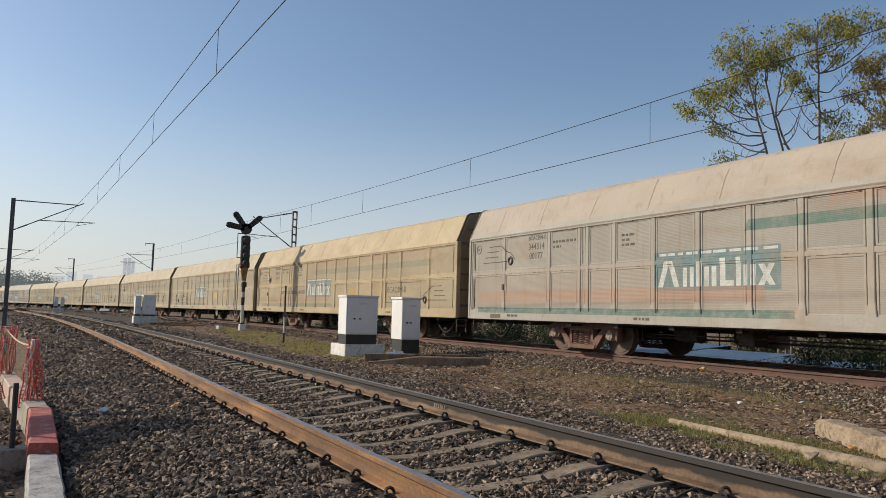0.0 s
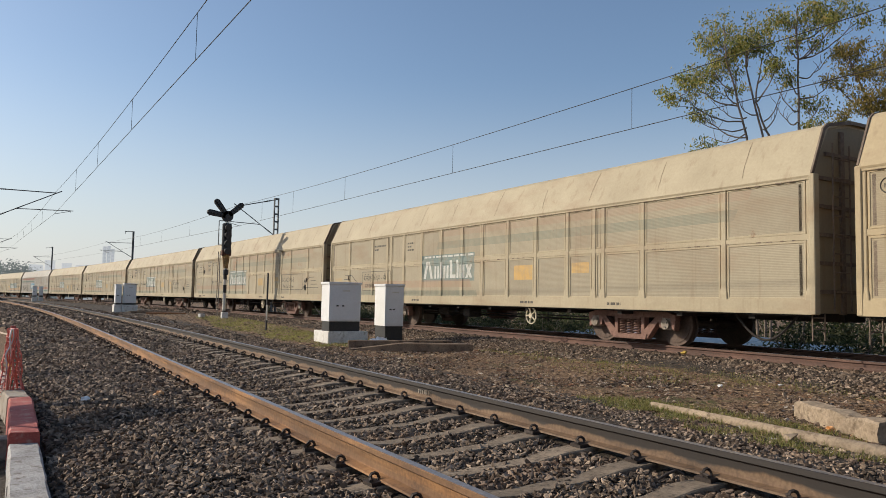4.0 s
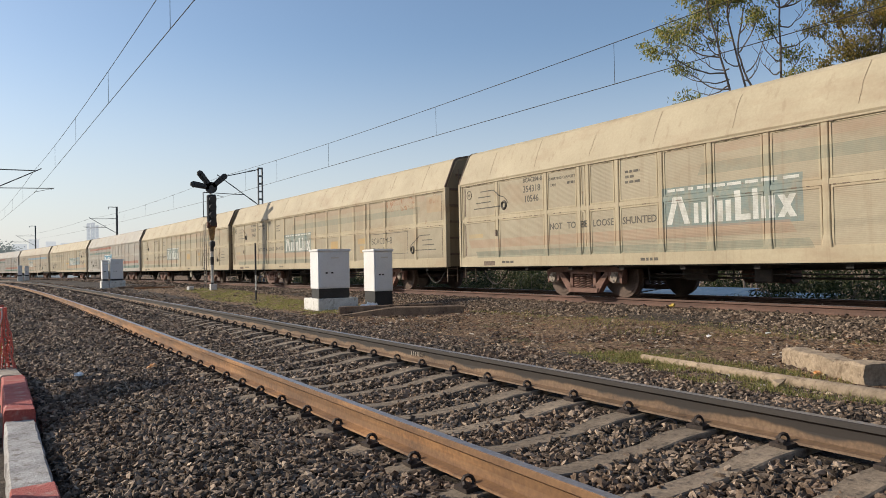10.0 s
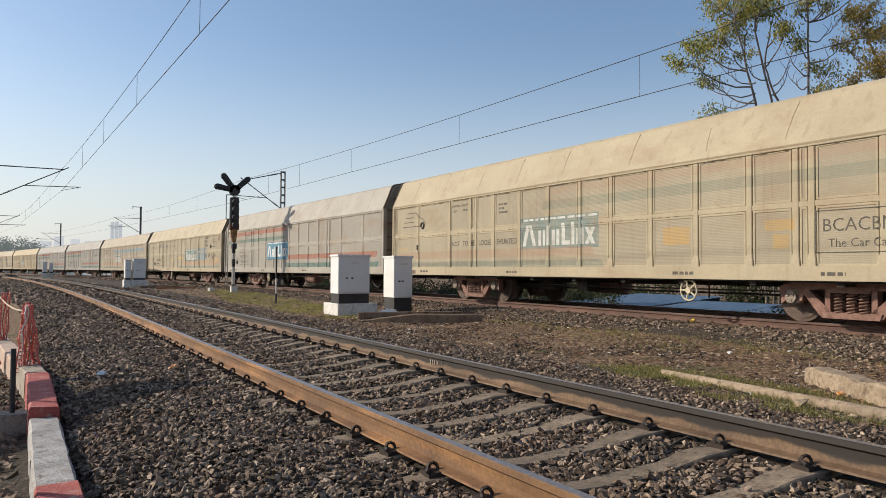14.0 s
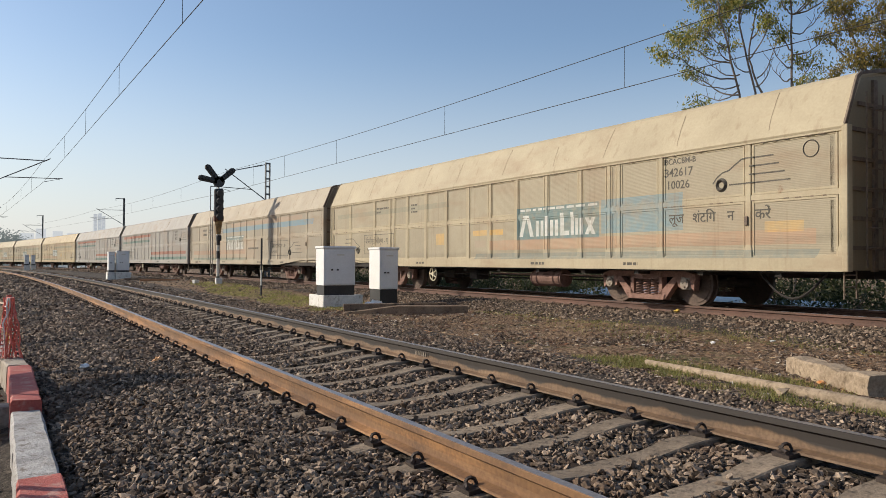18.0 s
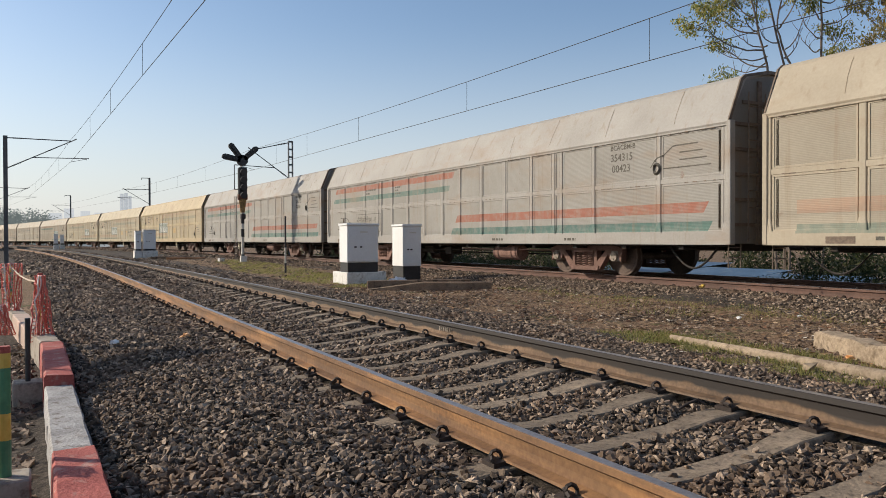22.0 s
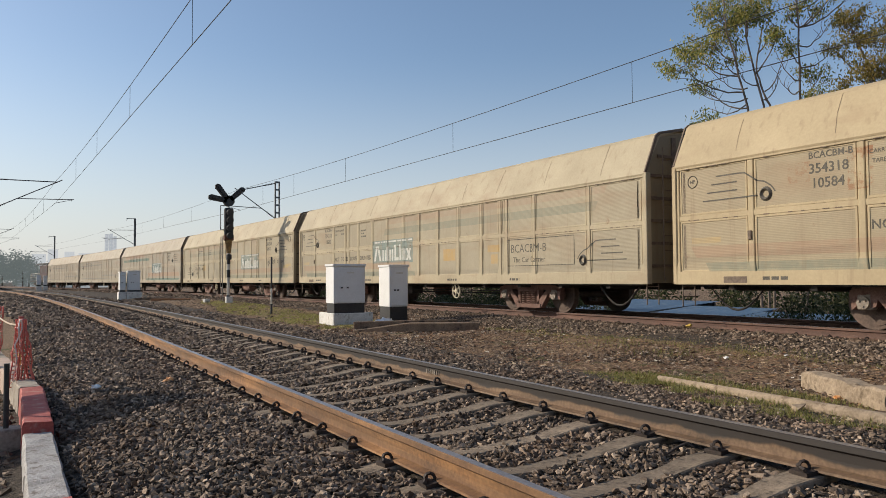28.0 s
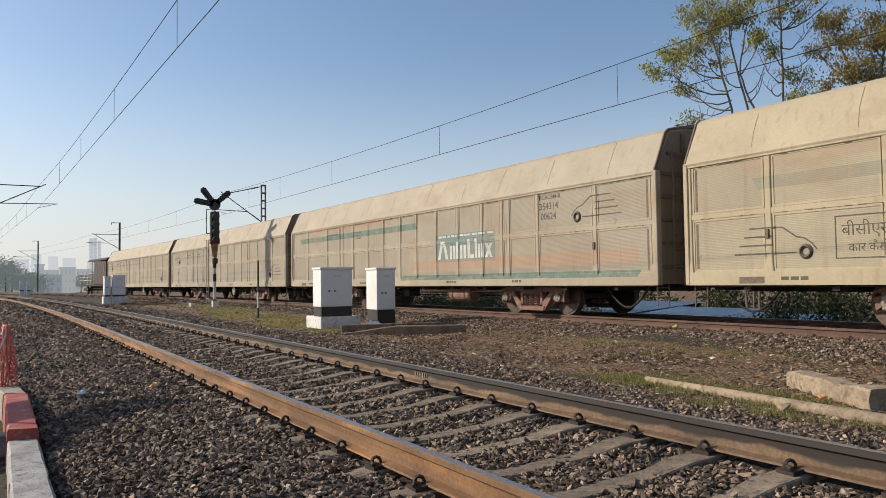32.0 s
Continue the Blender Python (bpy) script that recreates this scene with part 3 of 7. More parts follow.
# ---- the goods train ----
HALF, WIDE = 9.78, 1.6                      # half length and half width of a wagon body
SILL, LOW, MID, EAVE, TOP = 0.69, 0.86, 1.9, 2.87, 3.7
POSTS = [0.45, 2.08, 4.0, 5.12, 5.4, 6.27, 7.42, 8.55, 9.68]
POSTS = POSTS + [2 * 10.179 - p for p in POSTS[::-1]]
AT = [10.179 - p for p in POSTS]            # along the body: + is the trailing end

TEAL_BOX = (0.11, 0.195, 0.205)
BRICK, SLATE, ORANGE = (0.45, 0.25, 0.15), (0.17, 0.2, 0.155), (0.6, 0.36, 0.1)
SQUARES = [(-1.95, -2.6, 1.33, 1.66, OCHRE, 0.75, 0), (-4.2, -4.77, 1.5, 1.68, OCHRE, 0.7, 0), (-4.35, -4.65, 1.2, 1.44, OCHRE, 0.6, 0)]


def sign_box(x, strength):
    return [(x, x - 2.84, 1.34, 2.1, TEAL_BOX, strength, 0)]


def mirrored(rows):
    return [(-a, -b, low, high, tint, strength, -slant) for a, b, low, high, tint, strength, slant in rows]


STRIPES = [(9.4, 8.75, 1.43, 1.53, (0.44, 0.31, 0.14), 0.65, 0), (9.3, 0.0, 1.17, 1.38, (0.34, 0.2, 0.13), 0.5, 0.6), (9.0, -0.3, 0.92, 1.08, (0.15, 0.18, 0.14), 0.6, 0.6), (1.6, -8.6, 2.6, 2.76, (0.36, 0.22, 0.15), 0.36, -0.5), (1.9, -8.3, 2.26, 2.46, SLATE, 0.52, -0.5)]
TEAL_STRIPES = [(9.3, 0.2, 1.14, 1.42, (0.42, 0.2, 0.11), 0.45, 0), (9.3, -0.4, 0.86, 1.0, TEAL_STRIPE, 0.85, 0.5), (0.6, -8.8, 2.36, 2.55, TEAL_STRIPE, 0.85, -0.5), (-1.0, -8.0, 2.66, 2.85, (0.4, 0.2, 0.12), 0.4, 0)]
TRICOLOUR = [(9.0, -0.1, 2.56, 2.74, RED_STRIPE, 0.85, -0.6), (9.2, 0.15, 2.2, 2.36, TEAL_STRIPE, 0.8, -0.6),
             (-0.25, -9.2, 1.28, 1.48, RED_STRIPE, 0.85, -0.6), (0.0, -9.3, 0.94, 1.12, TEAL_STRIPE, 0.9, -0.6)]
MARKS = {
    "cream": sign_box(2.72, 0.72) + STRIPES + SQUARES,
    "cream_rusty": sign_box(2.72, 0.72) + STRIPES + SQUARES + [(d, d - w, low, high, RUST, k, 0) for d, w, low, high, k in ((5.9, 0.55, 2.62, 2.8, 0.8), (3.75, 0.5, 2.2, 2.75, 0.7), (3.6, 0.4, 1.95, 2.02, 0.9), (2.2, 0.6, 2.15, 2.8, 0.85), (1.2, 0.5, 2.4, 2.78, 0.6), (-2.0, 0.6, 2.3, 2.75, 0.45), (-3.2, 0.9, 2.35, 2.8, 0.6), (-5.2, 1.0, 2.5, 2.78, 0.65), (-7.0, 0.6, 2.1, 2.3, 0.4))],
    "cream_scuffed": sign_box(2.72, 0.72) + STRIPES + SQUARES + [(-6.3, -8.1, 2.42, 2.8, RUST, 0.85, 0), (-8.75, -9.55, 2.25, 2.7, (0.4, 0.27, 0.15), 0.5, 0), (-8.9, -9.4, 2.5, 2.75, RUST, 0.6, 0)],
    "cream_plain": sign_box(2.72, 0.72) + [(d, d - 0.4, 2.3 - 0.2 * k, 2.62 + 0.1 * k, RUST, 0.55 + 0.25 * k, 0) for d, k in ((7.4, 0), (6.4, 1), (5.6, 0.4), (4.4, 0.7), (3.4, 0.2), (1.6, 0.8), (0.2, 0.3), (-1.4, 0.6), (-3.0, 0.2))] + STRIPES + SQUARES[:1],
    "cream_turned": sign_box(-2.3, 0.7) + mirrored(STRIPES) + [(-8.4, -9.1, 1.36, 1.48, (0.45, 0.33, 0.12), 0.6, 0), (5.0, 4.4, 1.4, 1.7, OCHRE, 0.5, 0)],
    "tricolour": TRICOLOUR,
    "tricolour_flaked": [(a, a - w, low, high, FLAKE, 0.8, 0) for a, w, low, high in ((-1.9, 0.7, 3.4, 3.66), (-3.4, 0.5, 3.2, 3.32), (-5.0, 0.6, 3.3, 3.62), (-6.4, 0.25, 3.2, 3.3), (-7.1, 0.9, 3.35, 3.66), (-8.7, 0.25, 3.2, 3.32))] + TRICOLOUR,
    "teal": [(9.7, -9.7, 0.95, 1.95, (0.36, 0.26, 0.18), 0.3, 0), (9.7, -9.7, 3.0, 3.8, (0.46, 0.33, 0.22), 0.35, 0)] + sign_box(2.72, 0.9) + TEAL_STRIPES,
    "teal_turned": sign_box(-1.65, 0.8) + mirrored(TEAL_STRIPES),
    "bluegrey": [(2.72, -0.12, 1.34, 2.1, TEAL_BOX, 0.7, 0), (3.4, -8.7, 2.3, 2.52, (0.13, 0.27, 0.36), 0.75, -0.5), (2.0, -7.6, 2.55, 2.72, (0.42, 0.26, 0.18), 0.45, 0), (9.2, -0.4, 1.2, 1.42, (0.4, 0.2, 0.12), 0.5, 0), (9.2, -0.6, 0.88, 1.03, TEAL_STRIPE, 0.55, 0),
                 (5.0, -2.0, 1.0, 1.9, (0.42, 0.28, 0.18), 0.3, 0)],
    "orange_squares": sign_box(2.72, 0.75) + STRIPES + [(-1.9, -2.65, 1.33, 1.68, ORANGE, 0.8, 0), (-4.05, -4.62, 1.45, 1.68, ORANGE, 0.75, 0)],
    "orange_turned": sign_box(-1.65, 0.85) + [(2.2, 1.75, 1.3, 1.62, ORANGE, 0.6, 0), (0.3, -0.35, 1.5, 1.64, ORANGE, 0.75, 0), (-0.5, -1.05, 1.5, 1.64, ORANGE, 0.85, 0), (0.2, -0.3, 1.2, 1.38, (0.36, 0.27, 0.2), 0.5, 0),
                      (-0.5, -9.3, 1.12, 1.36, BRICK, 0.55, 0), (0.2, -9.3, 0.9, 1.04, (0.16, 0.2, 0.19), 0.6, -0.5), (-4.55, -6.7, 1.42, 2.12, (0.1, 0.26, 0.34), 0.6, 0), (-8.4, -9.1, 1.32, 1.5, ORANGE, 0.5, 0), (9.2, 1.5, 2.35, 2.5, SLATE, 0.4, 0.5)],
    "thin_lines": [(9.2, -2.0, 2.35, 2.45, (0.16, 0.16, 0.16), 0.6, 0), (9.2, -2.0, 2.62, 2.7, (0.22, 0.2, 0.18), 0.5, 0), (9.2, -6.0, 1.05, 1.13, (0.2, 0.2, 0.19), 0.55, 0),
                   (-2.0, -9.2, 1.3, 1.42, (0.2, 0.2, 0.19), 0.5, 0)],
}
SIGN_AT = {"cream": 2.72, "cream_scuffed": 2.72, "cream_plain": 2.72, "teal": 2.72, "orange_squares": 2.72, "teal_turned": -1.65, "cream_turned": -2.3, "orange_turned": -1.65, "tricolour": None, "tricolour_flaked": None, "bluegrey": 2.72, "cream_rusty": 2.72, "thin_lines": None}


def sign_shapes(x):
    """White plain shapes on the teal sign, in place of its lettering, with a broken caption line above."""
    if x is None:
        return []
    out = []
    for at, wide, tall, slant in ((0.08, 0.13, 0.5, -0.34), (0.5, 0.13, 0.5, 0.34), (0.72, 0.1, 0.36, 0), (0.89, 0.1, 0.36, 0), (1.06, 0.12, 0.46, 0), (1.23, 0.11, 0.36, 0), (1.4, 0.11, 0.36, 0), (1.59, 0.12, 0.5, 0), (1.71, 0.18, 0.1, 0),
                                  (1.94, 0.1, 0.5, 0), (2.09, 0.1, 0.36, 0), (2.25, 0.1, 0.36, 0), (2.39, 0.12, 0.36, -0.6), (2.61, 0.12, 0.36, 0.6)):
        out.append((x - at, x - at - wide, 1.42, 1.42 + tall, slant))
    for a, b in ((0.12, 0.3), (0.33, 0.52), (0.6, 0.72), (0.8, 0.94), (0.98, 1.1), (1.16, 1.4), (1.44, 1.72), (1.8, 2.05), (2.1, 2.4), (2.5, 2.78)):
        out.append((x - a, x - b, 2.02, 2.07, 0))
    return out


PAINTS = {k: (wagon_paint("paint_" + k, m, False, sign_shapes(SIGN_AT[k])), wagon_paint("panel_" + k, m, True, sign_shapes(SIGN_AT[k]))) for k, m in MARKS.items()}


seam_mat = surface("grimy_seam", (0.16, 0.12, 0.08), (0.34, 0.26, 0.17), 12, 1.5, 0.85, bump=0.1)
end_mat = surface("wagon_end", (0.09, 0.065, 0.05), (0.24, 0.18, 0.13), 20, 2, 0.85, bump=0.2)


def wagon_core():
    """The closed shell inside the panels, with its far side."""
    out = [(-WIDE, SILL + 0.1), (-WIDE, EAVE), (-WIDE + 0.36, TOP - 0.02), (-0.5, TOP + 0.1), (0.5, TOP + 0.1), (WIDE - 0.4, TOP - 0.02), (WIDE - 0.046, EAVE - 0.02), (WIDE - 0.046, SILL + 0.1)]
    return sweep([(Vector((x, 0, 0)), Vector((0, 1, 0)), Vector((0, 0, 1))) for x in (-HALF + 0.06, HALF - 0.06)], out)


def wagon_roof():
    out = [(WIDE + 0.004, EAVE - 0.03), (WIDE + 0.014, EAVE + 0.0), (WIDE - 0.025, EAVE + 0.1), (WIDE - 0.33, TOP - 0.05), (WIDE - 0.42, TOP + 0.02), (0.55, TOP + 0.15), (-0.55, TOP + 0.15),
           (-WIDE + 0.38, TOP), (-WIDE - 0.01, EAVE), (-WIDE + 0.02, EAVE - 0.03), (-WIDE + 0.42, TOP - 0.04), (-0.5, TOP + 0.11), (0.5, TOP + 0.11), (WIDE - 0.46, TOP - 0.04), (WIDE - 0.05, EAVE + 0.08)]
    bm = sweep([(Vector((x, 0, 0)), Vector((0, 1, 0)), Vector((0, 0, 1))) for x in (-HALF, HALF)], out)
    return bm


def roof_seam(x, share, skew):
    """A welded seam up the roof's sloping side; it wanders a little."""
    a, b = Vector((x, WIDE - 0.029, EAVE + 0.11)), Vector((x + skew, WIDE - 0.323, TOP - 0.06))
    pts = []
    for k in range(7):
        u = share * k / 6
        pts.append(a.lerp(b, u) + Vector((0.05 * math.sin(u * 2.2) + 0.018 * noise.noise(Vector((x * 3, u * 5, 0))), 0, 0)))
    return sweep([(q, Vector((1, 0, 0)), Vector((0, 0.93, 0.36))) for q in pts], [(-0.003, -0.004), (0.003, -0.004), (0.003, 0.003), (-0.003, 0.003)])


def wagon_sill(lift_lead, lift_trail):
    """The pressed side sill; its underside kinks up where an end is raised."""
    low = [(-HALF, SILL + (0.2 if lift_lead else 0))]
    low += [(-HALF + 2.2, SILL + 0.19), (-HALF + 4.8, SILL)] if lift_lead else []
    low += [(HALF - 4.8, SILL), (HALF - 2.2, SILL + 0.19)] if lift_trail else []
    low += [(HALF, SILL + (0.2 if lift_trail else 0))]
    return prism(low + [(HALF, LOW + 0.06), (-HALF, LOW + 0.06)], WIDE - 0.06, WIDE + 0.004)


def wagon_post():
    """An upright pressed stiffener that widens at its foot."""
    bm = bmesh.new()
    rows = []
    for z, w, d in ((SILL + 0.14, 0.09, 0.032), (LOW + 0.14, 0.075, 0.03), (LOW + 0.26, 0.057, 0.018), (EAVE - 0.02, 0.057, 0.016)):
        rows.append([bm.verts.new((x, y, z)) for x, y in ((-w - 0.012, -0.05), (-w, d - 0.008), (-w + 0.012, d), (w - 0.012, d), (w, d - 0.008), (w + 0.012, -0.05))])
    for r0, r1 in zip(rows, rows[1:]):
        for j in range(5):
            bm.faces.new((r0[j], r1[j], r1[j + 1], r0[j + 1]))
    bm.faces.new(rows[0])
    bmesh.ops.recalc_face_normals(bm, faces=bm.faces)
    return bm


def wagon_panel(x0, x1, low, high):
    """A ribbed panel in a raised rim, set back between the posts."""
    bm = bmesh.new()
    e, y = 0.04, WIDE - 0.03
    loops = [(0.0, -0.013), (0.0, 0.003), (0.005, 0.006), (e - 0.005, 0.006), (e, -0.004)]
    rows = [[bm.verts.new((x, y + d, z)) for x, z in ((x0 + i, low + i), (x1 - i, low + i), (x1 - i, high - i), (x0 + i, high - i))] for i, d in loops]
    for r0, r1 in zip(rows, rows[1:]):
        for j in range(4):
            bm.faces.new((r0[j], r0[(j + 1) % 4], r1[(j + 1) % 4], r1[j]))
        for f in bm.faces:
            f.material_index = 1
    bm.faces.new(rows[-1])
    bmesh.ops.recalc_face_normals(bm, faces=bm.faces)
    bm.faces.ensure_lookup_table()
    if bm.faces[-1].normal.y < 0:
        bmesh.ops.reverse_faces(bm, faces=bm.faces)
    return bm


def end_ribs():
    """Posts and cross bars over a wagon's end sheet."""
    out = [("end_post", boxed(-0.05, 0.02, y - 0.05, y + 0.05, SILL, (EAVE if abs(y) > 1 else TOP) - 0.05)) for y in (-1.5, -0.75, 0.0, 0.75, 1.5)]
    return out + [("end_bar", boxed(-0.045, 0.016, -1.5 if z < 2.9 else -1.2, 1.5 if z < 2.9 else 1.2, z - 0.03, z + 0.03)) for z in (1.05, 1.5, 1.95, 2.4, 2.85, 3.25)]


def end_sheet(end):
    """The sheet that closes a wagon's end."""
    out = [(-WIDE + 0.06, SILL + 0.02), (-WIDE + 0.06, EAVE), (-WIDE + 0.42, TOP - 0.06), (-0.5, TOP + 0.06), (0.5, TOP + 0.06), (WIDE - 0.45, TOP - 0.06), (WIDE - 0.1, EAVE), (WIDE - 0.1, SILL + 0.02)]
    return sweep([(Vector((end * x, 0, 0)), Vector((0, 1, 0)), Vector((0, 0, 1))) for x in (HALF - 0.065, HALF - 0.05)], out)


def end_rim(end):
    """The dark hoop round the end of the roof."""
    path = [Vector((end * HALF, y, z)) for y, z in ((WIDE + 0.012, EAVE + 0.03), (WIDE - 0.31, TOP - 0.05), (WIDE - 0.41, TOP + 0.03), (0.55, TOP + 0.156), (-0.55, TOP + 0.156), (-WIDE + 0.38, TOP + 0.006), (-WIDE - 0.01, EAVE + 0.01))]
    middle = Vector((end * HALF, 0, EAVE))
    return sweep([(q, (middle - q).normalized(), Vector((1, 0, 0))) for q in path], [(-0.004, -0.016), (0.06, -0.016), (0.06, 0.016), (-0.004, 0.016)])


def ladder(bm, x, y0, y1, z0, z1, r=0.014, step=0.3):
    rod(bm, (x, y0, z0), (x, y0, z1), r, r, 5)
    rod(bm, (x, y1, z0), (x, y1, z1), r, r, 5)
    z = z0 + step
    while z < z1:
        rod(bm, (x, y0, z), (x, y1, z), r * 0.9, r * 0.9, 5)
        z += step
    return bm


WHEEL_R = 0.42


def wheel_set():
    bm = bmesh.new()
    for side in (-1, 1):
        y = side * (GAUGE / 2 + 0.03)
        disc(bm, (0, y, 0), (0, 1, 0), WHEEL_R, 0.1, 32)
        disc(bm, (0, y - side * 0.06, 0), (0, 1, 0), WHEEL_R + 0.028, 0.03, 32)
        disc(bm, (0, y + side * 0.055, 0), (0, 1, 0), WHEEL_R - 0.06, 0.012, 28)
        disc(bm, (0, y + side * 0.08, 0), (0, 1, 0), 0.13, 0.08, 16)
    rod(bm, (0, -1.1, 0), (0, 1.1, 0), 0.075, 0.075, 12)
    return bm


def side_frame():
    """A cast bogie side: arched top chord, slanting struts, axle pedestals, a window for the springs."""
    bm = bmesh.new()
    y0, y1 = -0.07, 0.07
    prism([(-1.22, 0.6), (-1.0, 0.66), (1.0, 0.66), (1.22, 0.6), (1.24, 0.5), (0.95, 0.545), (-0.95, 0.545), (-1.24, 0.5)], y0, y1, bm)
    for s in (-1, 1):
        prism([(s * 0.86, 0.56), (s * 0.72, 0.56), (s * 0.3, 0.19), (s * 0.36, 0.12), (s * 0.5, 0.12)], y0, y1, bm)
        prism([(s * 1.22, 0.56), (s * 1.1, 0.56), (s * 1.12, 0.36), (s * 1.2, 0.3)], y0, y1, bm)
        prism([(s * 0.9, 0.56), (s * 0.78, 0.53), (s * 0.82, 0.36), (s * 0.9, 0.34)], y0, y1, bm)
        prism([(s * 0.42, 0.56), (s * 0.33, 0.56), (s * 0.33, 0.16), (s * 0.42, 0.16)], y0, y1, bm)
    prism([(-0.5, 0.2), (0.5, 0.2), (0.46, 0.1), (-0.46, 0.1)], y0 - 0.02, y1 + 0.02, bm)
    return bm


def coil_spring():
    """One coil spring of six turns."""
    turns, steps, rows = 6, 12, []
    for i in range(turns * steps + 1):
        a = 2 * math.pi * i / steps
        out = Vector((math.cos(a), math.sin(a), 0))
        rows.append((out * 0.068 + Vector((0, 0, 0.195 + 0.31 * i / (turns * steps))), out, Vector((0, 0, 1))))
    return sweep(rows, [(0.016 * math.cos(k * 1.2566), 0.016 * math.sin(k * 1.2566)) for k in range(5)])


def axle_box():
    bm = bmesh.new()
    box(bm, -0.12, 0.12, -0.1, 0.06, -0.11, 0.14, 0.02)
    disc(bm, (0, 0.08, 0), (0, 1, 0), 0.1, 0.05, 14)
    for i in range(3):
        a = i * 2.1 + 0.4
        disc(bm, (0.055 * math.cos(a), 0.112, 0.055 * math.sin(a)), (0, 1, 0), 0.018, 0.02, 6)
    return bm


def build_bogie(wagon, x):
    bm = bmesh.new()
    box(bm, -0.2, 0.2, -1.05, 1.05, 0.34, 0.58, 0.03)
    disc(bm, (0, 0, 0.62), (0, 0, 1), 0.25, 0.12, 16)
    bogie = part("bogie", bm, under_mat, wagon, "rusty cast steel bogie with coil springs")
    bogie.location = (x, 0, 0)
    for side in (-1, 1):
        f = part("side_frame", side_frame(), bogie_mat, bogie, "rust brown cast side frame")
        f.matrix_basis = pose(0, side * 1.12, 0)
        for sx in (-0.2, 0.0, 0.2):
            part("coil_spring", coil_spring(), bogie_mat, bogie).location = (sx, side * 1.15, 0)
        part("spring_cap", boxed(-0.33, 0.33, side * 1.13 - 0.08, side * 1.13 + 0.09, 0.5, 0.545), bogie_mat, bogie)
        for ax in (-1, 1):
            b = part("axle_box", axle_box(), hub_mat, bogie, "greasy grey axle box cap")
            b.matrix_basis = pose(ax * 1.0, side * 1.13, WHEEL_R, 0, 0, 0 if side > 0 else 180)
    for ax in (-1, 1):
        w = part("wheelset", wheel_set(), wheel_mat, bogie, "worn steel wheels on an axle")
        w.location = (ax * 1.0, 0, WHEEL_R)
    return bogie


def hand_wheel():
    bm = bmesh.new()
    ring(bm, (0, 0, 0), (0, 1, 0), 0.19, 0.018, 20, 6)
    for i in range(5):
        a = i * 2 * math.pi / 5
        rod(bm, (0, 0, 0), (0.18 * math.cos(a), 0, 0.18 * math.sin(a)), 0.024, 0.017, 6)
    disc(bm, (0, 0, 0), (0, 1, 0), 0.06, 0.06, 12)
    return bm


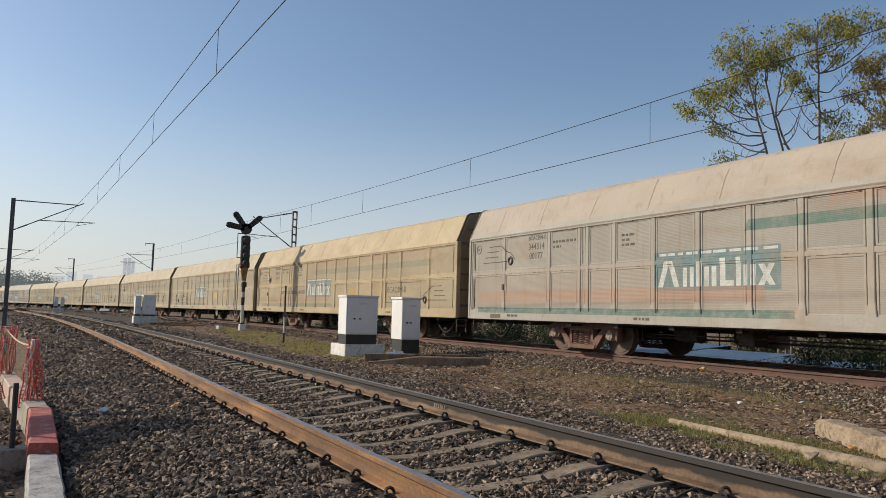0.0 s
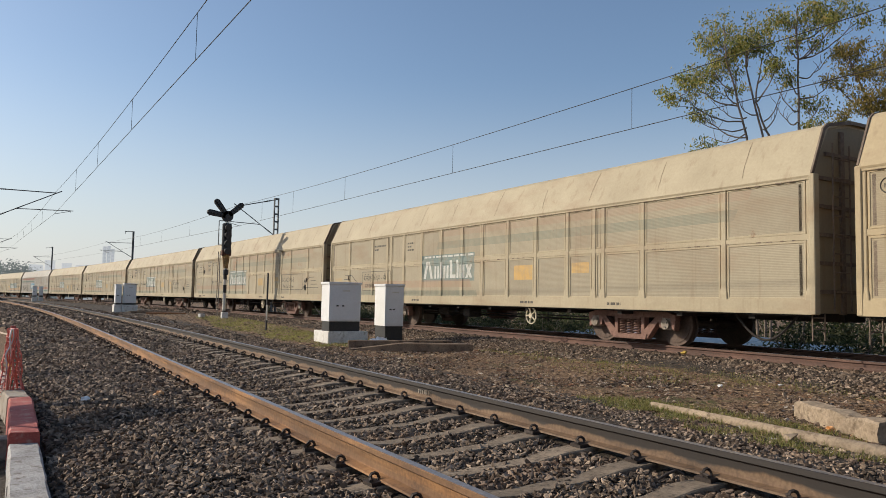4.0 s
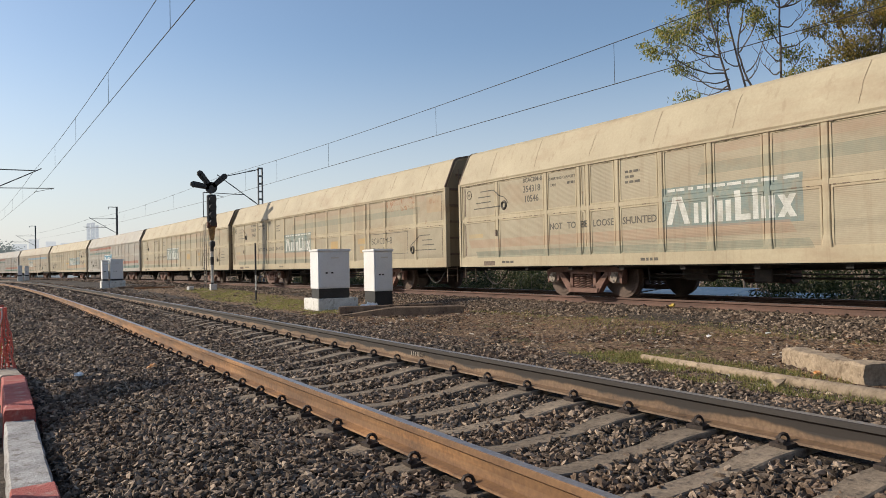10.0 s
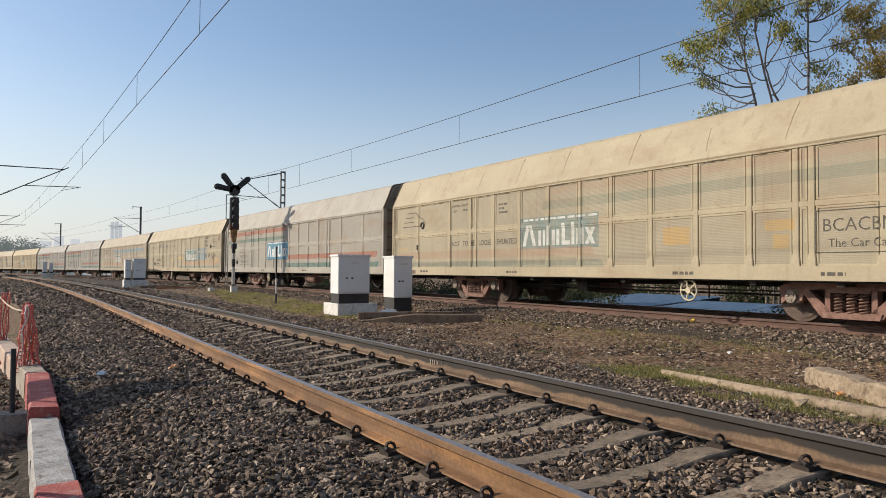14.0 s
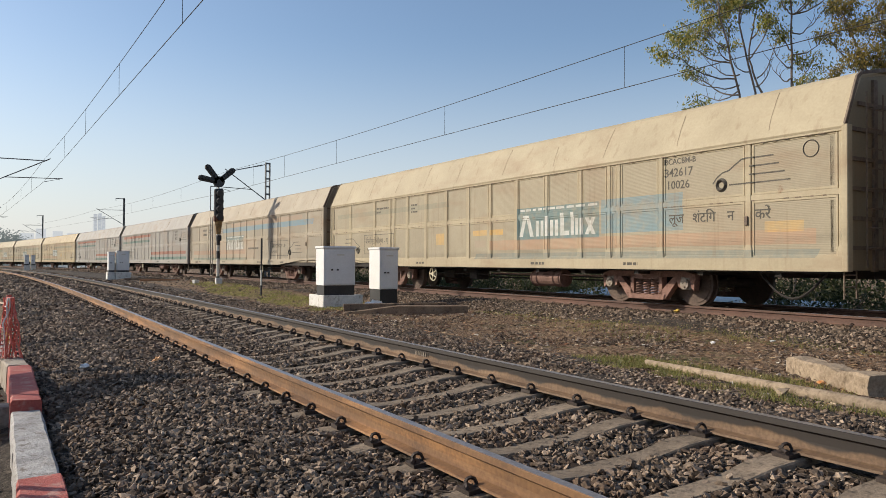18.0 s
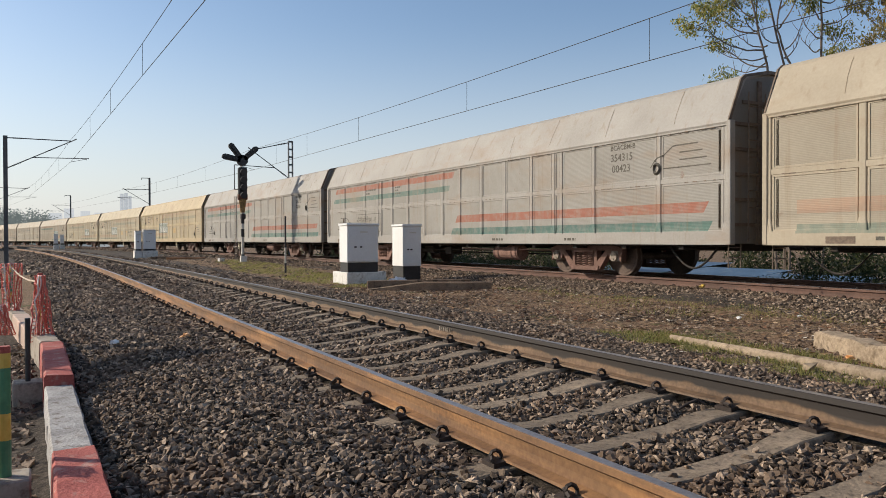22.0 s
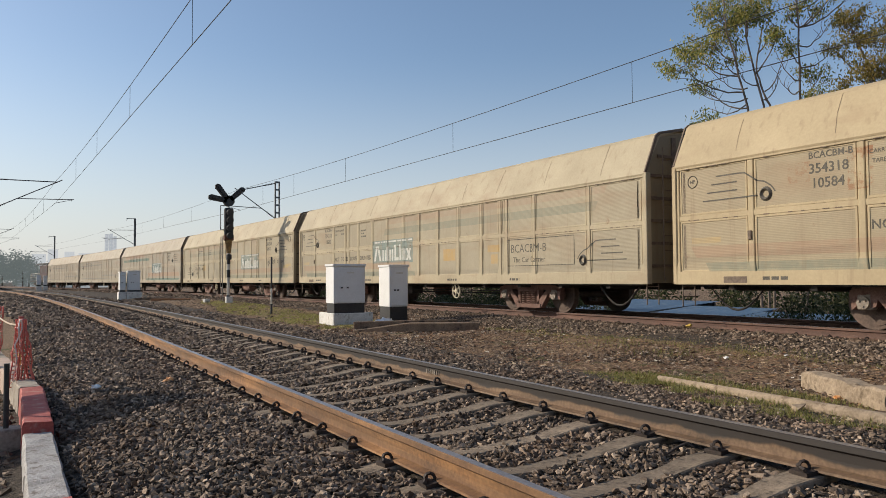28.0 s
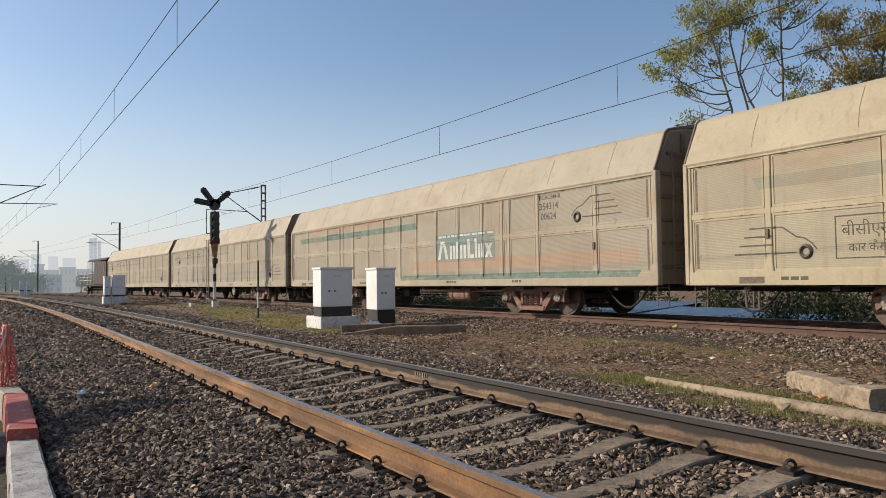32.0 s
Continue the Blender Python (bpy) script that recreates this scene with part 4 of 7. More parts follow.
def build_wagon():
    """One car-carrier wagon, standing at its middle on the rail heads; its trailing end lies towards +x and the near side is +y."""
    wagon = thing("car_carrier_wagon", "cream steel car-carrier wagon", "wagon", "wagons of the goods train")
    plain, ribbed = PAINTS["cream"]
    part("body", wagon_core(), plain, wagon)
    part("roof", wagon_roof(), plain, wagon, "dusty pale roof with a sloping side")
    rnd = random.Random(3)
    for i, x in enumerate(np.linspace(-HALF + 1.4, HALF - 1.4, 10)):
        part("roof_seam", roof_seam(x + rnd.uniform(-0.2, 0.2), (1.0, 0.9, 0.97, 0.7)[i % 4], rnd.uniform(-0.12, 0.02)), seam_mat, wagon)
    for low, high, name in ((MID - 0.048, MID + 0.048, "waist_rail"), (EAVE - 0.07, EAVE - 0.005, "eaves_rail")):
        part(name, boxed(-HALF + 0.05, HALF - 0.05, WIDE - 0.06, WIDE - (0.02 if low < 2.5 else 0.0), low, high, 0.006), plain, wagon)
    for x in AT:
        bm = wagon_post()
        bmesh.ops.translate(bm, verts=bm.verts, vec=(x, WIDE - 0.03, 0))
        part("post", bm, plain, wagon)
    bm, rnd = bmesh.new(), random.Random(31)
    for x in np.arange(-HALF + 0.3, HALF - 0.3, 0.21):
        if min(abs(x - p) for p in AT) > 0.12:
            if rnd.random() < 0.55:
                box(bm, x, x + rnd.uniform(0.05, 0.13), WIDE - 0.024, WIDE - 0.018, MID - 0.05, MID - 0.035)
            if rnd.random() < 0.5:
                box(bm, x, x + rnd.uniform(0.05, 0.15), WIDE - 0.004, WIDE + 0.003, EAVE - 0.075, EAVE - 0.062)
    tagged(part("slot_row", bm, end_mat, wagon, "dark slots along the side rails"), kind="stuff")
    for a, b in zip(AT, AT[1:]):
        for low, high in ((LOW + 0.05, MID - 0.05), (MID + 0.05, EAVE - 0.06)):
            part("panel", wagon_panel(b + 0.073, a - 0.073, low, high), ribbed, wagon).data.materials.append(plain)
    for end in (-1, 1):
        part("end_sheet", end_sheet(end), plain, wagon, "end sheet in a darker body tone")
        part("end_rim", end_rim(end), end_mat, wagon, "dark hoop round the roof's end")
        for name, bm in end_ribs():
            part(name, bm, end_mat, wagon).matrix_basis = pose(end * (HALF - 0.03), 0, 0, 0, 0, 0 if end > 0 else 180)
        part("corner_post", boxed(end * HALF - 0.05, end * HALF + 0.05, WIDE - 0.12, WIDE + 0.012, SILL, EAVE + 0.02, 0.012), plain, wagon)
        for low, high in ((LOW + 0.12, MID - 0.12), (MID + 0.1, EAVE - 0.12)):
            part("end_grille", boxed(end * 9.56 - 0.03, end * 9.56 + 0.03, WIDE - 0.045, WIDE - 0.034, low, high, 0.003), end_mat, wagon, "narrow dark grille")
        part("ladder", ladder(bmesh.new(), end * (HALF + 0.1), 0.75, 1.2, 0.75, 3.4), end_mat, wagon, "iron ladder")
        bm = bmesh.new()
        rod(bm, (end * (HALF - 0.2), 0, 0.72), (end * (HALF + 0.36), 0, 0.72), 0.07, 0.07, 8)
        box(bm, end * (HALF + 0.25) - 0.12, end * (HALF + 0.25) + 0.12, -0.15, 0.15, 0.58, 0.86, 0.03)
        part("coupler", bm, under_mat, wagon, "dark knuckle coupler")
        path = [Vector((end * (HALF - 0.5 - 1.2 * k / 12), 1.25, 0.66 - 0.42 * math.sin(math.pi * k / 12))) for k in range(13)]
        bm = sweep([(q, Vector((0, 1, 0)), Vector((0.5 - k / 12, 0, 1)).normalized()) for k, q in enumerate(path)], [(0.022 * math.cos(a), 0.022 * math.sin(a)) for a in (0, 1.05, 2.09, 3.14, 4.19, 5.24)])
        part("brake_hose", bm, under_mat, wagon, "sagging black hose under the end")
        part("step_iron", ladder(bmesh.new(), end * (HALF - 0.08), WIDE - 0.42, WIDE - 0.1, 0.28, 0.7, 0.013, 0.18), end_mat, wagon)
    bm = bmesh.new()
    box(bm, -HALF + 0.3, HALF - 0.3, -0.3, 0.3, 0.56, 0.78)
    box(bm, -HALF + 0.1, HALF - 0.1, 1.3, 1.52, 0.66, 0.79)
    box(bm, -HALF + 0.1, HALF - 0.1, -1.52, -1.3, 0.66, 0.79)
    for x in np.linspace(-8.6, 8.6, 12):
        box(bm, x - 0.06, x + 0.06, -1.5, 1.5, 0.6, 0.76)
    part("underframe", bm, under_mat, wagon, "dark dirty underframe")
    bm = bmesh.new()
    rod(bm, (2.3, 0.75, 0.5), (2.9, 0.75, 0.5), 0.15, 0.12, 14)
    rod(bm, (-4.4, 0.55, 0.42), (4.4, 0.55, 0.42), 0.02, 0.02, 6)
    rod(bm, (-4.4, 1.05, 0.5), (3.4, 1.05, 0.5), 0.014, 0.014, 6)
    box(bm, 0.8, 1.15, 0.7, 1.1, 0.36, 0.6, 0.02)
    for x in (-2.6, 1.6, 3.6):
        rod(bm, (x, 1.05, 0.34), (x, 1.05, 0.66), 0.015, 0.015, 5)
    part("brake_gear", bm, under_mat, wagon, "dark brake rods and cylinder")
    for x in (-5.43, 5.43):
        build_bogie(wagon, x)
    return wagon




def text_mesh(body, size, wide=1.0, bold=0.012):
    """Lettering with the built-in font, as a thin mesh that stands upright and reads from +y."""
    cu = bpy.data.curves.new("lettering", "FONT")
    cu.body, cu.size, cu.extrude, cu.resolution_u = body, size, 0.001, 2
    cu.offset = size * bold
    ob = new("lettering_draft", cu)
    bpy.context.view_layer.update()
    me = bpy.data.meshes.new_from_object(ob.evaluated_get(bpy.context.evaluated_depsgraph_get()))
    bpy.data.objects.remove(ob)
    bpy.data.curves.remove(cu)
    me.name = "lettering"
    me.materials.clear()
    me.transform(Matrix.Diagonal((wide, 1, 1, 1)))
    me.transform(Matrix(((-1, 0, 0, 0), (0, 0, 1, 0), (0, 1, 0, 0), (0, 0, 0, 1))))
    return me


FACE = WIDE - 0.0315                         # just in front of the panels


def over_posts(bm, origin):
    """Painted marks run on over the posts: lift what crosses one."""
    xs = [v.co.x for v in bm.verts]
    lo, hi = min(xs), max(xs)
    for p in AT:
        c = p - origin
        if c + 0.115 < lo or c - 0.115 > hi:
            continue
        for x in (c - 0.112, c - 0.109, c + 0.109, c + 0.112):
            bmesh.ops.bisect_plane(bm, geom=bm.verts[:] + bm.edges[:] + bm.faces[:], plane_co=(x, 0, 0), plane_no=(1, 0, 0))
        for v in bm.verts:
            if abs(v.co.x - c) < 0.1095:
                v.co.y += 0.0205
    return bm


def letter(wagon, body, d, z, size, wide=1.0, bold=0.012, cache={}):
    key = (body, size, wide, d)
    if key not in cache:
        cache[key] = text_mesh(body, size, wide, bold)
        bm = bmesh.new()
        bm.from_mesh(cache[key])
        over_posts(bm, 10.179 - d).to_mesh(cache[key])
        bm.free()
        cache[key].materials.append(lettering_mat)
    ob = new("lettering", cache[key])
    ob.parent, ob.location = wagon, (10.179 - d, FACE, z)
    tagged(ob, "stencilled lettering", kind="stuff")
    return ob


def bars(wagon, d, z, rows, name="worn_lettering"):
    """Writing too worn to read: rows of plain bars."""
    bm = bmesh.new()
    rnd = random.Random(int(d * 10))
    for i, (w, h) in enumerate(rows):
        x = 0.0
        while x < w:
            l = min(rnd.uniform(0.05, 0.14), w - x)
            box(bm, -x - l, -x, 0, 0.002, -i * h * 1.7, -i * h * 1.7 + h * 0.8)
            x += l + 0.035
    ob = tagged(part(name, over_posts(bm, 10.179 - d) if z > 0.9 else bm, lettering_mat, wagon), "row of worn stencilled marks", kind="stuff")
    ob.location = (10.179 - d, FACE, z)
    return ob


def car_sign(wagon, d, z, mirrored=False):
    """The painted outline of a car: bonnet, wheel and speed lines."""
    bm = bmesh.new()
    s = -1 if mirrored else 1

    def stroke(a, b, w=0.012):
        a, b = Vector((-s * a[0], 0, a[1])), Vector((-s * b[0], 0, b[1]))
        n = Vector((b - a).cross(Vector((0, 1, 0)))).normalized() * w
        t = Vector((0, 0.001, 0))
        vs = [bm.verts.new(p) for p in (a - n + t, b - n + t, b + n + t, a + n + t, a - n - t, b - n - t, b + n - t, a + n - t)]
        for f in ((0, 1, 2, 3), (7, 6, 5, 4), (0, 4, 5, 1), (2, 6, 7, 3)):
            bm.faces.new([vs[i] for i in f])

    for z0, a, b in ((0.5, 0.5, 1.0), (0.36, 0.4, 0.95), (0.22, 0.3, 0.95), (0.08, 0.2, 1.36)):
        stroke((a, z0), (b, z0))
    arc = [(1.0, 0.5), (1.12, 0.49), (1.26, 0.4), (1.36, 0.33), (1.5, 0.3), (1.62, 0.22), (1.7, 0.12)]
    for a, b in zip(arc, arc[1:]):
        stroke(a, b)
    ring(bm, (-s * 1.52, 0, 0.09), (0, 1, 0), 0.088, 0.036, 16, 4)
    bmesh.ops.recalc_face_normals(bm, faces=bm.faces)
    ob = part("car_sign", over_posts(bm, 10.179 - d), lettering_mat, wagon, "black painted outline of a car")
    ob.location = (10.179 - d, FACE, z)


def framed(wagon, d, z, w, h, lines):
    bm = bmesh.new()
    for x0, x1, z0, z1 in ((0, w, 0, 0.015), (0, w, h - 0.015, h), (0, 0.015, 0, h), (w - 0.015, w, 0, h)):
        box(bm, -x1, -x0, 0, 0.002, z0, z1)
    ob = part("sign_frame", over_posts(bm, 10.179 - d), lettering_mat, wagon, "black painted frame")
    ob.location = (10.179 - d, FACE, z)
    for body, dd, dz, size in lines:
        letter(wagon, body, d + dd, z + dz, size, bold=-0.008)


def blue_sign(wagon, d, z):
    """A fresh blue sign with white plain shapes in place of its lettering."""
    ob = part("sign_board", boxed(-2.84, 0, -0.004, 0.0, 0, 0.8), sign_blue_mat, wagon, "bright blue painted sign")
    ob.location = (10.179 - d, WIDE - 0.006, z)
    for a, b, low, high, slant in sign_shapes(0.0):
        low, high = low - 1.3, high - 1.3
        lean = slant * (high - low)
        bm = prism([(a, low), (b, low), (b + lean, high), (a + lean, high)], 0, 0.002)
        part("sign_mark", bm, logo_white_mat, wagon).location = (10.179 - d, WIDE - 0.004, z)


sign_blue_mat = surface("sign_blue", (0.035, 0.15, 0.24), (0.07, 0.23, 0.33), 20, 2, 0.6, bump=0.05, stain=(0.2, 0.3, 0.34))

CREAM, PALE, GREY, YELLOW, DUN = (0.425, 0.362, 0.25, 1), (0.405, 0.343, 0.26, 1), (0.378, 0.352, 0.308, 1), (0.445, 0.357, 0.223, 1), (0.387, 0.334, 0.255, 1)
SLATE_GREY = (0.339, 0.321, 0.295, 1)
# paint, colour, sign, number, raised ends (leading, trailing), turned end for end
WAGONS = [
    ("teal", GREY, "plain", "344314 00177", 0, 0, 0),
    ("cream", YELLOW, "latin", "354318 10379", 0, 0, 0),
    ("orange_squares", CREAM, "trail_hindi_b", "", 0, 0, 0),
    ("cream_rusty", CREAM, "latin", "354318 10539", 0, 0, 0),
    ("cream", CREAM, "latin", "354318 10546", 0, 0, 0),
    ("cream_scuffed", CREAM, "latin", "354318 10454", 0, 0, 0),
    ("cream", CREAM, "latin", "", 0, 0, 0),
    ("tricolour", GREY, "trail_latin", "", 0, 0, 1),
    ("orange_turned", CREAM, "lead_words", "342617 10026", 0, 1, 1),
    ("bluegrey", DUN, "lead_hindi", "", 1, 0, 0),
    ("tricolour", SLATE_GREY, "trail_hindi", "354315 00423", 0, 0, 1),
    ("tricolour_flaked", SLATE_GREY, "trail", "354315 00386", 0, 0, 1),
    ("cream_plain", YELLOW, "plain", "354318 10584", 0, 0, 0),
    ("cream", CREAM, "latin", "354318 10560", 0, 0, 0),
    ("cream_turned", CREAM, "lead_words_b", "354318 10543", 0, 0, 1),
    ("teal_turned", DUN, "lead_number", "354314 00624", 0, 0, 1),
    ("thin_lines", DUN, "plain", "", 0, 0, 0),
    ("thin_lines", PALE, "plain", "", 0, 0, 0),
]


def finish_wagon(wagon, index, spec):
    paint, colour, sign, number, lead, trail, turned = spec
    plain, ribbed = PAINTS[paint]
    part("sill", wagon_sill(lead, trail), plain, wagon)
    painted = ("body", "end_sheet", "roof", "post", "panel", "waist_rail", "eaves_rail", "corner_post", "sill")
    for ob in wagon.children:
        if ob.name.split(".")[0] in painted:
            # end sheets take two thirds of the body colour
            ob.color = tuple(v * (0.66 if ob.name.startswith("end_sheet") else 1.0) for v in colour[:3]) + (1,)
            for k, slot in enumerate(ob.material_slots):
                slot.link = "OBJECT"
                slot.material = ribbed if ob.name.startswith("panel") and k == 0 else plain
    # brake wheel and air tank, on the side that the wagon's turn gives
    h = part("hand_brake_wheel", hand_wheel(), yellow_mat, wagon, "five-spoked hand brake wheel")
    h.location = (2.5 if turned else -2.5, WIDE - 0.12, 0.48)
    bm = bmesh.new()
    rod(bm, (-0.55, 0, 0), (0.55, 0, 0), 0.19, 0.19, 16)
    for x in (-0.5, -0.3, 0.3, 0.5):
        ring(bm, (x, 0, 0), (1, 0, 0), 0.19, 0.02, 16, 4)
    rod(bm, (-1.9, 0.1, 0.08), (2.2, 0.1, 0.08), 0.018, 0.018, 6)
    tank = part("air_reservoir", bm, bogie_mat, wagon, "brown cylindrical air tank")
    tank.location = (-2.4, 1.15, 0.46) if turned else (2.4, -1.1, 0.46)
    part("latch", boxed(-0.035, 0.035, 0, 0.03, 0, 0.15, 0.006), end_mat, wagon, "small dark latch").location = (10.179 - (18.25 if index in (3, 8, 9, 15) else 2.06), WIDE - 0.014, 1.45)
    if index == 7:
        blue_sign(wagon, 7.75, 1.3)
    if index == 3:
        bm = prism([(-0.07, 0), (0.07, 0), (0, 0.13)], 0, 0.003)
        part("triangle_mark", bm, lettering_mat, wagon).location = (10.179 - 18.05, WIDE - 0.012, 1.42)
    latin = ("BCACBM-B", "The Car Carrier")
    if sign.startswith("trail"):
        car_sign(wagon, 1.2, 1.12)
        words = {"trail_latin": latin, "trail_hindi": ("बीसीएसीबीएम - ए", "कार कैरियर"), "trail_hindi_b": ("बीसीएसीबीएम - बी", "कार कैरियर")}.get(sign)
        if words:
            framed(wagon, 3.2, 1.08, 2.2, 0.64, [(words[0], 0.1, 0.34, 0.25), (words[1], 0.2, 0.1, 0.18)])
    elif sign == "lead_hindi":
        framed(wagon, 14.15, 1.08, 2.15, 0.64, [("बीसीएसीबीएम - ए", 0.1, 0.34, 0.25), ("कार कैरियर", 0.1, 0.1, 0.18)])
        car_sign(wagon, 18.0, 1.12, mirrored=True)
        bars(wagon, 11.0, 1.4, [(1.5, 0.11)])
        bars(wagon, 3.0, 2.5, [(0.75, 0.14), (0.75, 0.14)])
    elif sign.startswith("lead_words"):
        car_sign(wagon, 1.2, 1.12)
        framed(wagon, 3.2, 1.08, 2.2, 0.64, [("बीसीएसीबीएम - " + ("बी" if sign.endswith("_b") else "ए"), 0.1, 0.34, 0.25), ("कार कैरियर", 0.2, 0.1, 0.18)])
        for body, d in (("लूज", 16.55), ("शंटिंग", 17.1), ("न", 17.85), ("करें", 18.4)):
            letter(wagon, body, d, 1.55, 0.25)
        part("ring_mark", ring(bmesh.new(), (0, 0, 0), (0, 1, 0), 0.13, 0.01, 20, 4), lettering_mat, wagon).location = (10.179 - 19.4, FACE, 2.6)
    elif sign != "lead_number":
        car_sign(wagon, 0.85, 2.1)
        if sign == "latin":
            framed(wagon, 15.3, 1.12, 2.5, 0.66, [(latin[0], 0.1, 0.33, 0.29), (latin[1], 0.2, 0.09, 0.19)])
        car_sign(wagon, 19.6, 1.12, mirrored=True)
    if paint in ("cream", "cream_plain", "cream_rusty", "cream_scuffed") and not sign.startswith("trail"):
        for body, d in (("NOT", 4.12), ("TO", 4.72), ("BE", 5.17), ("LOOSE", 5.54), ("SHUNTED", 6.4)):
            letter(wagon, body, d, 1.5, 0.2)
    if number:
        a, b = number.split()
        at = 3.15 if not paint.startswith("tricolour") else 16.9
        if sign.startswith("lead_"):
            at = 16.45
            car_sign(wagon, 19.25, 2.08, mirrored=True)
        if paint.startswith("tricolour"):
            car_sign(wagon, 19.75, 2.08, mirrored=True)
        letter(wagon, a, at, 2.42, 0.22)
        letter(wagon, b, at + 0.04, 2.19, 0.22)
        letter(wagon, "BCACBM-B", at, 2.65, 0.15)
        if not sign.startswith(("trail", "lead")):
            bm = ring(bmesh.new(), (0, 0, 0), (0, 1, 0), 0.11, 0.009, 20, 4)
            part("ring_mark", bm, lettering_mat, wagon).location = (10.179 - 0.82, FACE, 2.56)
            letter(wagon, "NP", 0.76, 2.53, 0.09)
    if paint.startswith("cream") and not sign.startswith(("trail", "lead")):
        letter(wagon, "CARRYING CAPACITY", 4.12, 2.6, 0.09, bold=0.0)
        letter(wagon, "TARE", 4.16, 2.46, 0.09, bold=0.0)
        bars(wagon, 4.75, 2.47, [(0.25, 0.07)])
    else:
        bars(wagon, 4.15, 2.52, [(0.85, 0.07), (0.3, 0.07)])
    bars(wagon, 6.5, 2.5, [(0.4, 0.06), (0.25, 0.06), (0.4, 0.06)])
    for d, w in ((2.3, 0.5), (6.9, 0.45), (12.4, 0.5), (15.4, 0.4)):
        bars(wagon, d, 0.77, [(w, 0.07)]).location.y = WIDE + 0.0045
    part("sill_plate", boxed(-0.24, 0.24, 0, 0.004, 0, 0.11), end_mat, wagon, "grimy plate on the sill").location = (10.179 - 1.75, WIDE + 0.0045, 0.72)
    pretty = {"teal": "pale grey car-carrier wagon with teal stripes", "cream": "dusty cream car-carrier wagon with faded stripes",
              "cream_plain": "yellowish cream car-carrier wagon with ochre patch", "tricolour": "pale grey car-carrier wagon with orange and green stripes", "tricolour_flaked": "grey car-carrier wagon with stripes and flaking roof",
              "bluegrey": "brownish cream car-carrier wagon with blue-grey stripe", "orange_squares": "cream car-carrier wagon with orange squares",
              "cream_rusty": "cream car-carrier wagon with rust patches", "cream_scuffed": "cream car-carrier wagon with scuffed leading panels",
              "cream_turned": "cream car-carrier wagon with faint slanting stripes",
              "orange_turned": "cream car-carrier wagon with small orange patches", "teal_turned": "greyish car-carrier wagon with faded teal stripes",
              "thin_lines": "dull beige car-carrier wagon with thin dark lines"}[paint]
    if SIGN_AT[paint] is not None or index == 7:
        pretty += " and teal sign" if index != 7 else " and blue sign"
    tagged(wagon, pretty)


first = build_wagon()
train = [first] + [copy_thing(first, pose(0, 0, 0)) for _ in WAGONS[1:]]
for index, (wagon, spec) in enumerate(zip(train, WAGONS)):
    finish_wagon(wagon, index, spec)


def build_brake_van():
    """The guard's van at the tail: a short dark house between open platforms."""
    van = thing("brake_van", "dark maroon guard's van with a long railed platform", "brake van")
    maroon = surface("maroon_van", (0.025, 0.008, 0.009), (0.06, 0.018, 0.018), 20, 2, 0.7, bump=0.1)
    part("body", boxed(-3.9, 1.2, -1.45, 1.45, 0.95, 3.0, 0.03), maroon, van, "maroon steel house")
    roof = sweep([(Vector((x, 0, 0)), Vector((0, 1, 0)), Vector((0, 0, 1))) for x in (-4.2, 4.2)],
                 [(-1.55, 3.08), (-1.3, 3.3), (0, 3.42), (1.3, 3.3), (1.55, 3.08), (0, 3.2)])
    part("roof", roof, under_mat, van, "dark arched roof")
    for x in (-3.2, -0.4):
        part("window", boxed(x, x + 0.6, 1.44, 1.465, 2.0, 2.6), black_mat, van)
    bm = boxed(-4.2, 8.8, -1.4, 1.4, 0.78, 0.95)
    box(bm, -4.0, 8.6, -0.3, 0.3, 0.55, 0.78)
    part("underframe", bm, under_mat, van)
    for end in (1,):
        for x in (1.7, 2.4, 3.1, 3.8, 4.5, 5.2, 5.9, 6.6, 7.3, 8.0, 8.7):
            for y in (-1.38, 1.38):
                part("post", rod(bmesh.new(), (end * x, y, 0.95), (end * x, y, 3.1 if x in (4.5, 2.4) else 1.95), 0.03, 0.03, 6), offwhite_mat, van)
        for z in (1.35, 1.65, 1.95):
            bm = bmesh.new()
            for y in (-1.38, 1.38):
                rod(bm, (end * 1.2, y, z), (end * 8.7, y, z), 0.022, 0.022, 6)
            rod(bm, (end * 8.7, -1.38, z), (end * 8.7, 1.38, z), 0.022, 0.022, 6)
            part("railing", bm, offwhite_mat, van)
    bm = bmesh.new()
    box(bm, 5.4, 6.3, -0.5, 0.5, 0.95, 2.5, 0.04)
    box(bm, 7.2, 7.7, -0.3, 0.4, 0.95, 2.1, 0.04)
    part("equipment_box", bm, under_mat, van)
    for x in (-2.2, 6.4):
        bm = bmesh.new()
        box(bm, x - 1.1, x + 1.1, 1.05, 1.2, 0.35, 0.62, 0.03)
        box(bm, x - 1.1, x + 1.1, -1.2, -1.05, 0.35, 0.62, 0.03)
        part("bogie_frame", bm, under_mat, van)
        w = part("wheelset", wheel_set(), wheel_mat, van)
        w.location = (x - 0.8, 0, WHEEL_R)
        w = part("wheelset", wheel_set(), wheel_mat, van)
        w.location = (x + 0.8, 0, WHEEL_R)
    return van


brake_van = build_brake_van()
SPEED = (-4.883531e-07, 3.590871e-05, -8.089699e-04, -3.701873e-02, -7.826323, 18.496373)


def gap_place(t):
    """Where the coupling behind the first wagon stands along its track at a time."""
    return float(np.polyval(SPEED, t))


def on_rails(s):
    x, y, th = car_line(s)
    return pose(x, y, CAR_Z, 0, 0, 90 + math.degrees(th))


